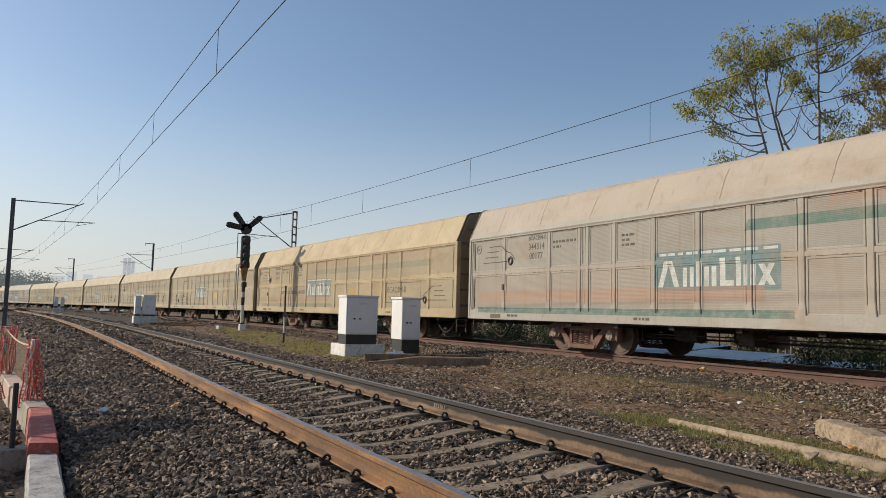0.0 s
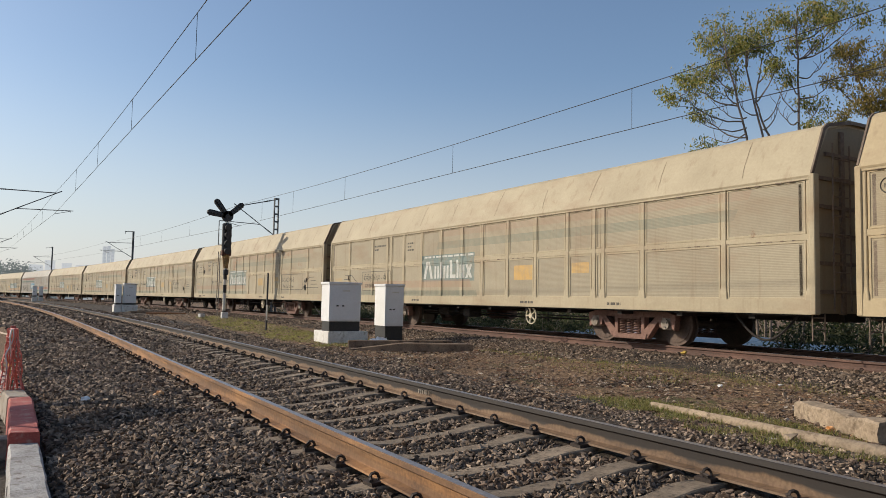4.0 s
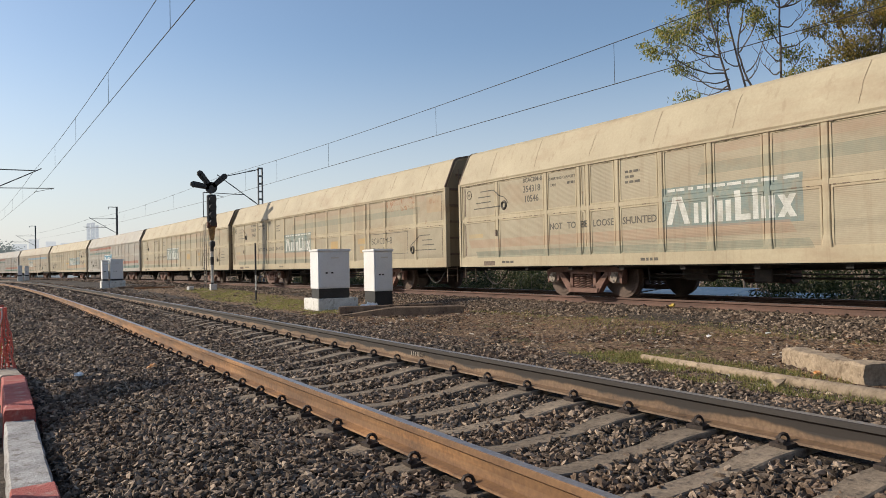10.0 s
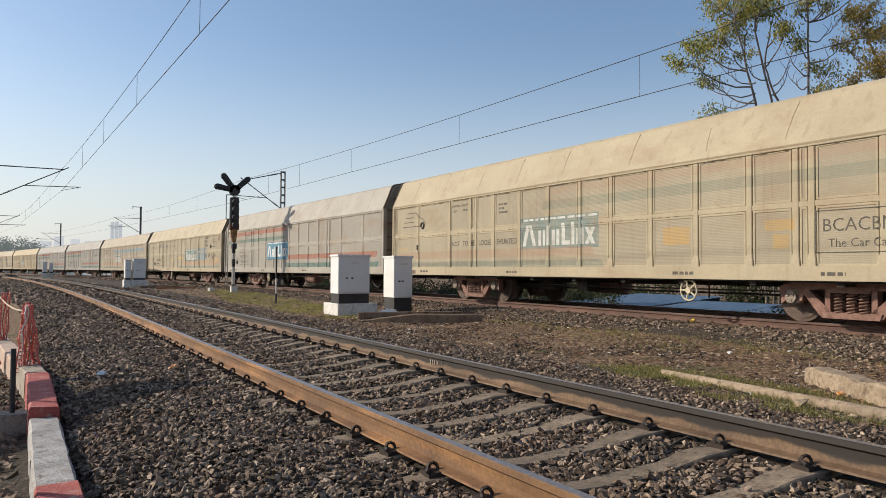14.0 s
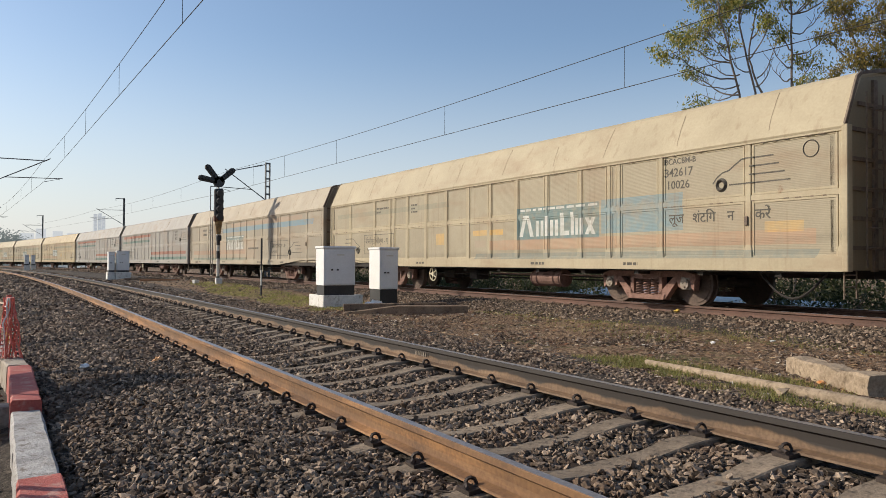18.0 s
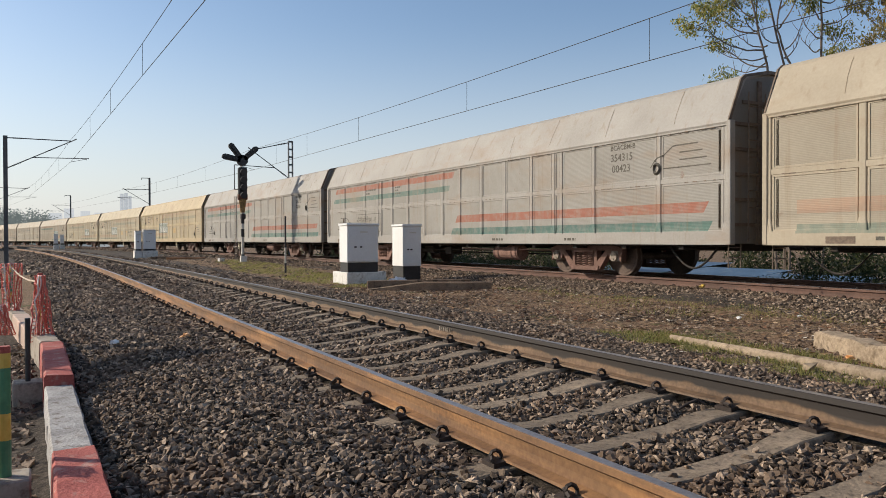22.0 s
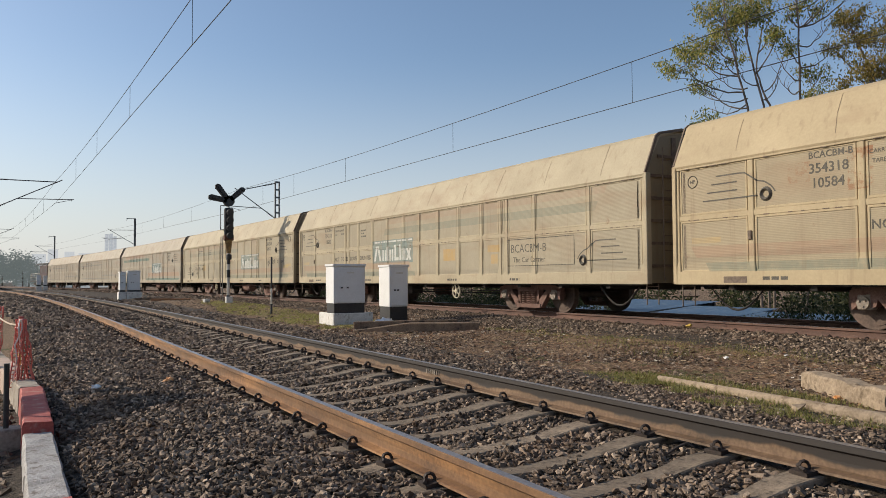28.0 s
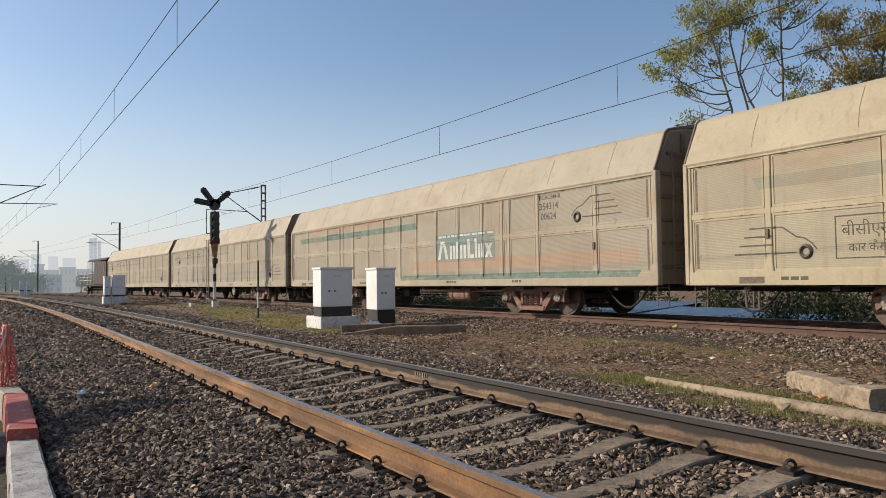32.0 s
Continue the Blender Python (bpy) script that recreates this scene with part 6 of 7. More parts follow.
def trodden_stake():
    t = thing("marker_stake", "thin black and white stake standing in the grass", "stake")
    part("shaft", rod(bmesh.new(), (7.32, 24.2, 0.75), (7.32, 24.2, 1.78), 0.03, 0.03, 8), black_mat, t)
    part("foot", rod(bmesh.new(), (7.32, 24.2, 0.25), (7.32, 24.2, 0.75), 0.03, 0.03, 8), offwhite_mat, t)
    part("base", rod(bmesh.new(), (7.32, 24.2, -0.2), (7.32, 24.2, 0.25), 0.035, 0.035, 8), black_mat, t)


trodden_stake()


def signal_post():
    """A colour-light signal with a route indicator of three arms, seen from behind and the side."""
    t = thing("railway_signal", "black colour-light signal with three-armed route indicator", "signal", at=pose(8.45, 34.5, 0.0))
    part("post", rod(bmesh.new(), (0, 0, -0.15), (0, 0, 4.35), 0.075, 0.07, 12), offwhite_mat, t, "whitish tubular post")
    for z0, z1, mat, name in ((0.0, 0.35, black_mat, "black_band"), (1.15, 1.5, black_mat, "black_band"), (1.75, 2.0, black_mat, "black_band")):
        part(name, rod(bmesh.new(), (0, 0, z0), (0, 0, z1), 0.082, 0.082, 12), mat, t)
    part("head", boxed(-0.2, 0.2, -0.12, 0.1, 2.85, 4.3, 0.05), black_mat, t, "tall black lamp housing")
    for z in (3.05, 3.4, 3.75, 4.1):
        h = part("hood", rod(bmesh.new(), (0, -0.12, z), (0, -0.34, z - 0.03), 0.13, 0.15, 14), black_mat, t)
        part("lens", disc(bmesh.new(), (0, -0.2, z), (0, 1, 0), 0.1, 0.02, 14), glass_pale_mat, h)
    part("lower_bracket", rod(bmesh.new(), (0, 0, 2.25), (0, 0, 2.85), 0.1, 0.17, 10), surface("bracket_rust", (0.06, 0.03, 0.018), (0.42, 0.26, 0.09), 14, 5, 0.8), t, "tapered bracket in worn ochre paint")
    part("rusty_skirt", boxed(-0.21, 0.21, -0.13, 0.11, 2.82, 3.1, 0.03), surface("skirt_rust", (0.05, 0.022, 0.014), (0.17, 0.07, 0.04), 20, 5, 0.8), t, "rusty foot of the lamp housing")
    part("calling_on_lamp", boxed(-0.1, 0.1, -0.2, 0.08, 1.95, 2.2, 0.03), black_mat, t)
    hub = part("indicator_hub", disc(bmesh.new(), (0, 0, 4.62), (0, 1, 0), 0.25, 0.16, 20), black_mat, t)
    for a in (170, 128, 42):
        c, s = math.cos(radians(a)), math.sin(radians(a))
        n = (-s, c)
        outline = [(c * r + n[0] * w, 4.62 + s * r + n[1] * w) for r, w in ((0.1, -0.11), (0.82, -0.13), (0.92, -0.06), (0.92, 0.06), (0.82, 0.13), (0.1, 0.11))]
        arm = part("indicator_arm", prism(outline, -0.08, 0.06), black_mat, t, "black indicator arm with five lamps")
        for i in range(5):
            r = 0.28 + i * 0.14
            part("lamp", rod(bmesh.new(), (c * r, -0.08, 4.62 + s * r), (c * r, -0.15, 4.62 + s * r), 0.055, 0.06, 10), black_mat, arm)
    part("ladder", ladder(bmesh.new(), -0.32, -0.25, 0.1, 0.1, 3.0, 0.02, 0.3), old_concrete_mat, t, "pale painted iron ladder")
    bm = bmesh.new()
    rod(bm, (-0.36, 0, 3.3), (-0.36, 0, 4.4), 0.02, 0.02, 6)
    rod(bm, (-0.36, 0, 4.4), (0, 0, 4.4), 0.02, 0.02, 6)
    rod(bm, (-0.36, 0, 3.3), (-0.2, 0, 3.3), 0.02, 0.02, 6)
    part("guard_rail", bm, steel_mat, t)
    part("foundation", boxed(-0.3, 0.3, -0.3, 0.3, -0.3, 0.06, 0.02), old_concrete_mat, t)


signal_post()


def rail_marks():
    """A worn row of white figures on the web of the greased rail, as plain bars."""
    x, y, th = near_line(7.4, GAUGE / 2 + 0.018)
    bm = bmesh.new()
    u = 0.0
    for w in (0.035, 0.03, 0.03, 0.014, 0.035, 0.03, 0.012):
        box(bm, u, u + w * 0.55, -0.002, 0.002, -0.02, 0.026)
        u += w + 0.014
    ob = part("rail_figure", bm, old_concrete_mat, near_track, "worn row of white painted marks")
    ob.matrix_basis = pose(x, y, CANT - 0.09, 0, 0, -90 + math.degrees(th))
    hook = bmesh.new()
    pts = [Vector(q) for q in ((3.66, 3.55, -0.1), (3.72, 3.52, -0.06), (3.77, 3.49, -0.035), (3.8, 3.46, -0.06))]
    for a, b in zip(pts, pts[1:]):
        rod(hook, a, b, 0.009, 0.009, 7)
    tagged(part("bent_iron", hook, clip_mat), "small bent iron rod lying beside the rail", "iron rod")


rail_marks()


# ---- overhead line ----
def insulator(bm, a, b, r=0.055):
    a, b = Vector(a), Vector(b)
    for i in range(5):
        c = a.lerp(b, (i + 0.5) / 5)
        disc(bm, c, b - a, r, 0.03, 10)
    return bm


def mast(name, label, x, y, z0, z1, side, reach, lattice, arm=False, contact=5.6):
    """A mast with its bracket: stay tube, slanting tube, steady arm, insulators. side: -1 when the bracket reaches towards -x."""
    t = thing(name, label, "mast", "overhead line masts")
    bm = bmesh.new()
    if lattice:
        for u in (-0.13, 0.13):
            box(bm, x + u - 0.035, x + u + 0.035, y - 0.07, y + 0.07, z0, z1)
        k = z0 + 0.25
        while k < z1:
            box(bm, x - 0.1, x + 0.1, y - 0.065, y + 0.065, k, k + 0.1)
            k += 0.5
    else:
        for u in (-0.1, 0.1):
            box(bm, x + u - 0.012, x + u + 0.012, y - 0.1, y + 0.1, z0, z1)
        box(bm, x - 0.1, x + 0.1, y - 0.01, y + 0.01, z0, z1)
    part("column", bm, steel_mat, t)
    mx, mz = x + side * reach, contact + 1.28
    top, low = z1 - 0.12 if z1 < 7.6 else mz + 0.05, contact - 0.45
    tip = Vector((mx, y, mz))
    for name2, start, end in (("stay_tube", Vector((x + side * 0.1, y, top)), tip), ("bracket_tube", Vector((x + side * 0.1, y, low)), tip + Vector((side * 0.25, 0, 0.14)))):
        tube = part(name2, rod(bmesh.new(), start, end, 0.03, 0.03, 8), steel_mat, t)
        d = (end - start).normalized()
        part("insulator", insulator(bmesh.new(), start + d * 0.25, start + d * 0.75), black_mat, tube, "dark ribbed insulator")
    mid = Vector((x + side * 0.1, y, low)).lerp(tip, 0.38)
    bm = rod(bmesh.new(), mid, (mx + side * 0.9, y, contact + 0.28), 0.025, 0.022, 8)
    part("register_tube", bm, steel_mat, t)
    bm = rod(bmesh.new(), (mx + side * 0.75, y, contact + 0.25), (mx - side * 0.15, y, contact + 0.02), 0.014, 0.014, 6)
    rod(bm, (mx + side * 0.75, y, contact + 0.3), (mx + side * 0.75, y, contact + 0.18), 0.014, 0.014, 6)
    part("steady_arm", bm, steel_mat, t)
    if arm:
        bm = boxed(x - 1.0 if side < 0 else x, x if side < 0 else x + 1.0, y - 0.04, y + 0.04, z1 - 0.1, z1 - 0.02)
        rod(bm, (x + side * 0.95, y, z1 - 0.1), (x + side * 0.95, y, z1 - 0.35), 0.03, 0.03, 6)
        part("top_arm", bm, steel_mat, t)
    part("foundation", boxed(x - 0.3, x + 0.3, y - 0.3, y + 0.3, z0 - 0.3, z0 + 0.12, 0.02), old_concrete_mat, t)
    return t


mast("overhead_line_mast", "slim grey steel mast with a cantilever over the near track", -1.25, 50.0, -0.6, 7.02, 1, 3.45, False, contact=5.62)
mast("overhead_line_mast", "distant grey steel mast on the outer side of the curve", -4.2, 104.0, -0.6, 7.6, 1, 3.9, False, contact=6.0)
mast("overhead_line_mast", "far grey steel mast beside the curve", -9.6, 158.0, -0.6, 7.6, 1, 3.6, False, contact=6.0)
mast("overhead_line_mast", "battened steel mast rising behind the goods train", 14.88, 48.0, -0.4, 7.45, -1, 2.5, True, contact=5.45)
mast("overhead_line_mast", "steel mast with a top arm behind the train", 13.25, 102.0, -0.4, 8.93, -1, 2.9, False, True, 6.1)
mast("overhead_line_mast", "far steel mast with a top arm behind the train", 6.5, 156.0, -0.4, 9.37, -1, 2.9, False, True, 6.2)
mast("overhead_line_mast", "last steel mast where the line curves away", -5.5, 210.0, -0.4, 9.4, -1, 2.9, False, True, 6.2)


def catenary(label, supports, droppers, sag):
    """Contact wire, messenger wire and droppers. supports: x, y, contact height, messenger height."""
    t = thing("overhead_wire", label, "overhead wire", "overhead wires")
    for k, name in ((2, "contact_wire"), (3, "messenger_wire")):
        for a, b in zip(supports, supports[1:]):
            bm = bmesh.new()
            pts = []
            for i in range(25):
                u = i / 24
                z = a[k] + (b[k] - a[k]) * u - (sag * 4 * u * (1 - u) if k == 3 else 0.0)
                pts.append(Vector((a[0] + (b[0] - a[0]) * u, a[1] + (b[1] - a[1]) * u, z)))
            flat = Vector((b[1] - a[1], a[0] - b[0], 0)).normalized()
            bm.free()
            hexagon = [(0.009 * math.cos(i * math.pi / 3), 0.009 * math.sin(i * math.pi / 3)) for i in range(6)]
            part(name, sweep([(p, flat, Vector((0, 0, 1))) for p in pts], hexagon), copper_mat, t)
    for y in droppers:
        for a, b in zip(supports, supports[1:]):
            if a[1] <= y < b[1]:
                u = (y - a[1]) / (b[1] - a[1])
                x = a[0] + (b[0] - a[0]) * u
                z0, z1 = a[2] + (b[2] - a[2]) * u, a[3] + (b[3] - a[3]) * u - sag * 4 * u * (1 - u)
                part("dropper", rod(bmesh.new(), (x, y, z0), (x, y, z1), 0.006, 0.006, 5), copper_mat, t)


catenary("contact and messenger wires over the near track", [(3.52, -5, 5.65, 7.15), (2.1, 50, 5.65, 6.95), (-0.5, 104, 6.0, 7.3), (-6.2, 158, 6.0, 7.3)],
         [5.0, 15.2, 22.8, 30.3, 38.0, 58, 67, 76, 85], 0.5)
catenary("contact and messenger wires over the goods train", [(12.6, -6, 4.93, 6.2), (12.31, 48, 5.42, 6.75), (10.2, 102, 6.1, 7.4), (3.4, 156, 6.2, 7.5)],
         [4.6, 13.0, 21.2, 30.3, 37.1, 42.5, 60, 70, 80], 0.36)


# ---- painted kerb and barrier ----
def kerb():
    t = thing("painted_kerb", "low concrete kerb painted in red and white blocks", "kerb")
    cuts = [(1.6, 4.52, red_mat, "red_block", -0.12), (4.56, 5.55, kerb_white_mat, "white_block", -0.19), (5.58, 7.0, kerb_white_mat, "white_block", -0.2), (7.04, 9.4, red_mat, "red_block", -0.12), (9.45, 11.2, old_concrete_mat, "bare_block", -0.12),
            (11.25, 13.4, brick_mat, "pink_block", -0.14), (13.45, 15.8, old_concrete_mat, "bare_block", -0.14)]
    for y0, y1, mat, name, top in cuts:
        def middle(y):
            return 0.2 - max(y - 9.3, 0) * 0.085
        bm = bmesh.new()
        rows = []
        n = max(3, int((y1 - y0) / 0.2))
        for i in range(n + 1):
            y = y0 + (y1 - y0) * i / n
            m, j = middle(y), 0.006
            rows.append([bm.verts.new((m + u * 0.85 + random.uniform(-j, j), y, top + v + random.uniform(-j, j) * (v > -0.1))) for u, v in ((-0.14, -0.3), (-0.132, -0.02), (-0.115, 0), (0.115, 0), (0.132, -0.02), (0.14, -0.3))])
        for r0, r1 in zip(rows, rows[1:]):
            for k in range(6):
                bm.faces.new((r0[k], r0[(k + 1) % 6], r1[(k + 1) % 6], r1[k]))
        bm.faces.new(rows[0][::-1]), bm.faces.new(rows[-1])
        bmesh.ops.recalc_face_normals(bm, faces=bm.faces)
        part(name, bm, mat, t, {"red_block": "worn red painted block", "white_block": "worn white painted block"}.get(name, ""))


kerb()


def striped_post(label, x, y, z0, z1, bright=True):
    t = thing("marker_post", label, "post", "marker posts")
    h = z1 - z0
    for a, b, mat, name in ((0.0, 0.3, green_mat, "green_band"), (0.3, 0.5, post_yellow_mat, "yellow_band"), (0.5, 0.84, green_mat, "green_band"), (0.84, 0.95, post_yellow_mat, "yellow_band"), (0.95, 1.0, red_mat, "red_cap")):
        part(name if bright else "dark_band", rod(bmesh.new(), (x, y, z0 + h * a), (x, y, z0 + h * b), 0.03 if bright else 0.022, 0.03 if bright else 0.022, 12), mat if bright else black_mat, t)
    part("footing", boxed(x - 0.12, x + 0.12, y - 0.12, y + 0.12, z0 - 0.25, z0 + 0.02, 0.01), old_concrete_mat, t)


striped_post("green and yellow marker post with a red cap", -0.125, 4.55, -0.25, 0.45)
striped_post("dark marker post in a concrete footing", -0.03, 7.55, -0.25, 0.32, False)
striped_post("marker post holding the safety net", 0.1, 10.6, -0.3, 0.6)
striped_post("far marker post holding the safety net", -0.3, 14.8, -0.35, 0.62)


def net_bunch(label, x, y, z0, z1, width, seed):
    """Safety netting gathered in hanging folds: strands tied by short cross threads."""
    rnd = random.Random(seed)
    t = thing("safety_net", label, "net", "safety nets")
    strands = []
    n = 13
    for i in range(n):
        u = (i / (n - 1) - 0.5) * width
        pts = []
        for k in range(9):
            v = k / 8
            spread = 0.35 + 0.65 * v if seed % 2 else 1.0 - 0.3 * v
            pts.append(Vector((x + u * spread + rnd.uniform(-0.02, 0.02), y + 0.08 * math.sin(i * 1.9 + v * 3) + rnd.uniform(-0.015, 0.015), z1 + (z0 - z1) * v)))
        strands.append(pts)
    for i, pts in enumerate(strands):
        bm = bmesh.new()
        for a, b in zip(pts, pts[1:]):
            rod(bm, a, b, 0.009, 0.009, 5)
        if i + 1 < n:
            for k in range(9):
                rod(bm, pts[k], strands[i + 1][k], 0.006, 0.006, 4)
                if k < 8:
                    rod(bm, pts[k].lerp(pts[k + 1], 0.5), strands[i + 1][k].lerp(strands[i + 1][k + 1], 0.5), 0.006, 0.006, 4)
        part("net_fold", bm, net_white_mat if i in (2, 6) else net_mat, t, "white net fold" if i in (2, 6) else "")


net_bunch("red safety net hanging in folds from a post", 0.1, 10.2, -0.2, 0.58, 0.26, 1)
net_bunch("faded red safety net beside the path", -0.28, 14.2, -0.3, 0.62, 0.34, 2)
net_bunch("orange-red safety net tied to the striped post", -0.34, 4.5, -0.35, 0.25, 0.36, 3)
net_bunch("red safety net lying over the kerb", -0.36, 12.2, -0.32, 0.1, 0.3, 5)


def rope():
    bm = bmesh.new()
    a, b = Vector((-0.28, 14.6, 0.55)), Vector((0.1, 10.5, 0.5))
    pts = [a.lerp(b, i / 12) - Vector((0, 0, 0.28 * (i / 12) * (1 - i / 12))) for i in range(13)]
    for p, q in zip(pts, pts[1:]):
        rod(bm, p, q, 0.012, 0.012, 6)
    tagged(part("barrier_rope", bm, rope_mat), "slack rope between two marker posts", "rope")


rope()


# ---- trees and bushes ----
def leaf_mesh(name, centres, spread, per, size, material, parent, seed, droop=0.5):
    """A crown of single small leaves round the twig ends."""
    rnd = np.random.RandomState(seed)
    c = np.repeat(np.array(centres), per, axis=0)
    n = len(c)
    p = c + rnd.normal(size=(n, 3)) * np.array([spread, spread, spread * 0.7])
    way = rnd.normal(size=(n, 3))
    way[:, 2] -= droop * 1.6
    way /= np.linalg.norm(way, axis=1, keepdims=True)
    side = np.cross(way, rnd.normal(size=(n, 3)))
    side /= np.linalg.norm(side, axis=1, keepdims=True) + 1e-9
    length = size * rnd.uniform(0.6, 1.4, (n, 1))
    wide = length * 0.19
    quad = np.stack([p, p + way * length * 0.45 + side * wide, p + way * length, p + way * length * 0.45 - side * wide], 1)
    me = bpy.data.meshes.new(name)
    me.from_pydata(quad.reshape(-1, 3).tolist(), [], (np.arange(n)[:, None] * 4 + np.arange(4)[None]).tolist())
    ob = mesh_part(name, me, material, parent)
    return tagged(ob, kind="stuff")


# the row of trees: u metres along the row from its first tree, to the right as seen over the wagons
ROW_AT, ROW_WAY, ROW_DEEP = Vector((24.2, 18.9, 0)), Vector((0.616, -0.788, 0)), Vector((0.788, 0.616, 0))


def row_point(u, z, deep=0.0):
    return ROW_AT + ROW_WAY * u + ROW_DEEP * deep + Vector((0, 0, z))


def branch(bm, pts, r0, r1, sides=6):
    n = len(pts) - 1
    for i, (a, b) in enumerate(zip(pts, pts[1:])):
        rod(bm, a, b, r0 + (r1 - r0) * i / n, r0 + (r1 - r0) * (i + 1) / n, sides)


def row_tree(label, stems, clumps, seed, material, bare=()):
    """A slender tree. stems: (u, z) points from the ground up. clumps: centre u, centre z, half width, half height, fill.
    A limb swings out of a stem to every clump and forks into twigs, with tufts of drooping leaves at the twig ends."""
    rnd = random.Random(seed)
    t = thing("tree", label, "tree", "trees behind the train")
    lines = []
    for stem in stems:
        deep = rnd.uniform(-0.25, 0.25)
        pts = []
        for (u0, z0), (u1, z1) in zip(stem, stem[1:]):
            for k in range(5):
                q = k / 5
                pts.append(row_point(u0 + (u1 - u0) * q + rnd.uniform(-0.03, 0.03), z0 + (z1 - z0) * q, deep + rnd.uniform(-0.04, 0.04)))
        pts.append(row_point(*stem[-1], deep))
        bm = bmesh.new()
        branch(bm, pts, 0.052, 0.022, 7)
        part("trunk", bm, bark_mat, t)
        lines.append(pts)

    def swing(start, end, r0, r1, sag):
        """Out and level first, then up to the end."""
        pts = []
        for k in range(9):
            q = k / 8
            p = start.lerp(end, q)
            p.z -= sag * math.sin(math.pi * q) * (1.25 - 0.5 * q)
            pts.append(p + Vector((rnd.uniform(-1, 1), rnd.uniform(-1, 1), rnd.uniform(-1, 1))) * 0.035 * (0 < k < 8))
        bm = bmesh.new()
        branch(bm, pts, r0, r1, 5)
        return bm, pts

    tips = []
    for u, z, ru, rz, fill in clumps:
        hub = row_point(u, z - rz * 0.35, rnd.uniform(-0.7, 0.7))
        best = min(((abs((p - hub).dot(ROW_WAY)) + abs(p.z - (z - 0.9 - 0.3 * abs((p - hub).dot(ROW_WAY)))), i, j) for i, pts in enumerate(lines) for j, p in enumerate(pts)))
        start = lines[best[1]][best[2]]
        bm, pts = swing(start, hub, 0.034, 0.014, 0.12 * (hub - start).length)
        part("limb", bm, bark_mat, t)
        for _ in range(max(4, int(ru * rz * 30 * fill))):
            a, r = rnd.uniform(0, 6.283), math.sqrt(rnd.random())
            tip = row_point(u + ru * r * math.cos(a), z + rz * r * math.sin(a), (hub - row_point(u, 0)).dot(ROW_DEEP) + rnd.uniform(-0.8, 0.8) * ru)
            bm, way = swing(pts[rnd.randint(4, 8)], tip, 0.011, 0.005, 0.05)
            part("twig", bm, bark_mat, t)
            tips += [tuple(tip), tuple(tip), tuple(way[6])]
    for u0, z0, u1, z1 in bare:
        bm, pts = swing(row_point(u0, z0), row_point(u1, z1, rnd.uniform(-0.4, 0.4)), 0.03, 0.008, 0.3)
        for k in (4, 5, 6):
            q = pts[k] + ROW_WAY * rnd.uniform(-0.3, 0.3) + Vector((0, 0, rnd.uniform(0.3, 0.6)))
            branch(bm, [pts[k], pts[k].lerp(q, 0.6) + ROW_WAY * rnd.uniform(-0.08, 0.08), q], 0.012, 0.005, 5)
        part("limb", bm, bark_mat, t, "leafless limb")
    leaf_mesh("crown", tips, 0.16, 32, 0.12, material, t, seed, 0.8)
    return t


row_tree("slender green tree with three thin stems and loose foliage",
         [[(0.3, -1.9), (-0.1, 7.4), (-0.8, 10.5), (-0.9, 11.8)], [(0.5, -1.9), (0.45, 7.5), (-0.13, 10.2), (-0.1, 11.6)], [(0.7, -1.9), (0.66, 7.5), (0.2, 8.8), (0.5, 10.6)]],
         [(-0.9, 11.45, 1.15, 0.8, 1.0), (-1.4, 10.35, 0.95, 0.55, 0.8), (-2.5, 9.25, 0.95, 0.5, 0.9), (0.05, 11.15, 0.85, 0.7, 1.0), (0.85, 10.6, 0.4, 0.5, 0.8), (0.95, 9.95, 0.25, 0.25, 1.0),
          (-0.9, 9.5, 0.7, 0.45, 0.45), (-2.2, 9.9, 0.45, 0.4, 0.6), (-1.9, 8.7, 0.6, 0.3, 0.5), (-1.8, 7.15, 0.8, 0.16, 1.2), (-0.5, 10.4, 0.6, 0.4, 0.5)], 3, leaf_mat,
         [(-0.1, 7.8, -2.2, 8.4), (-0.1, 8.2, -1.4, 9.0), (0.45, 7.7, 1.1, 8.8), (0.5, 8.0, 1.2, 9.4), (-0.1, 7.6, -1.6, 7.6), (0.3, 8.3, -0.6, 9.2)])
row_tree("tall green tree with a straight trunk", [[(1.75, -1.9), (1.72, 7.5), (1.68, 11.0), (1.7, 12.3)]],
         [(1.6, 12.05, 1.15, 0.55, 1.0), (3.0, 12.2, 0.85, 0.5, 1.0), (3.7, 11.7, 0.45, 0.4, 0.9), (1.35, 11.2, 0.55, 0.35, 0.7), (2.35, 11.2, 0.5, 0.3, 0.7), (2.9, 11.45, 0.4, 0.35, 0.8), (2.35, 8.6, 0.65, 0.4, 0.8), (1.4, 9.6, 0.3, 0.25, 0.7), (2.1, 7.8, 0.4, 0.3, 0.7)], 5, leaf_mat,
         [(1.7, 8.3, 0.9, 9.4), (1.7, 7.9, 1.0, 8.5), (1.7, 9.6, 2.8, 10.4), (1.7, 8.8, 3.0, 9.6)])
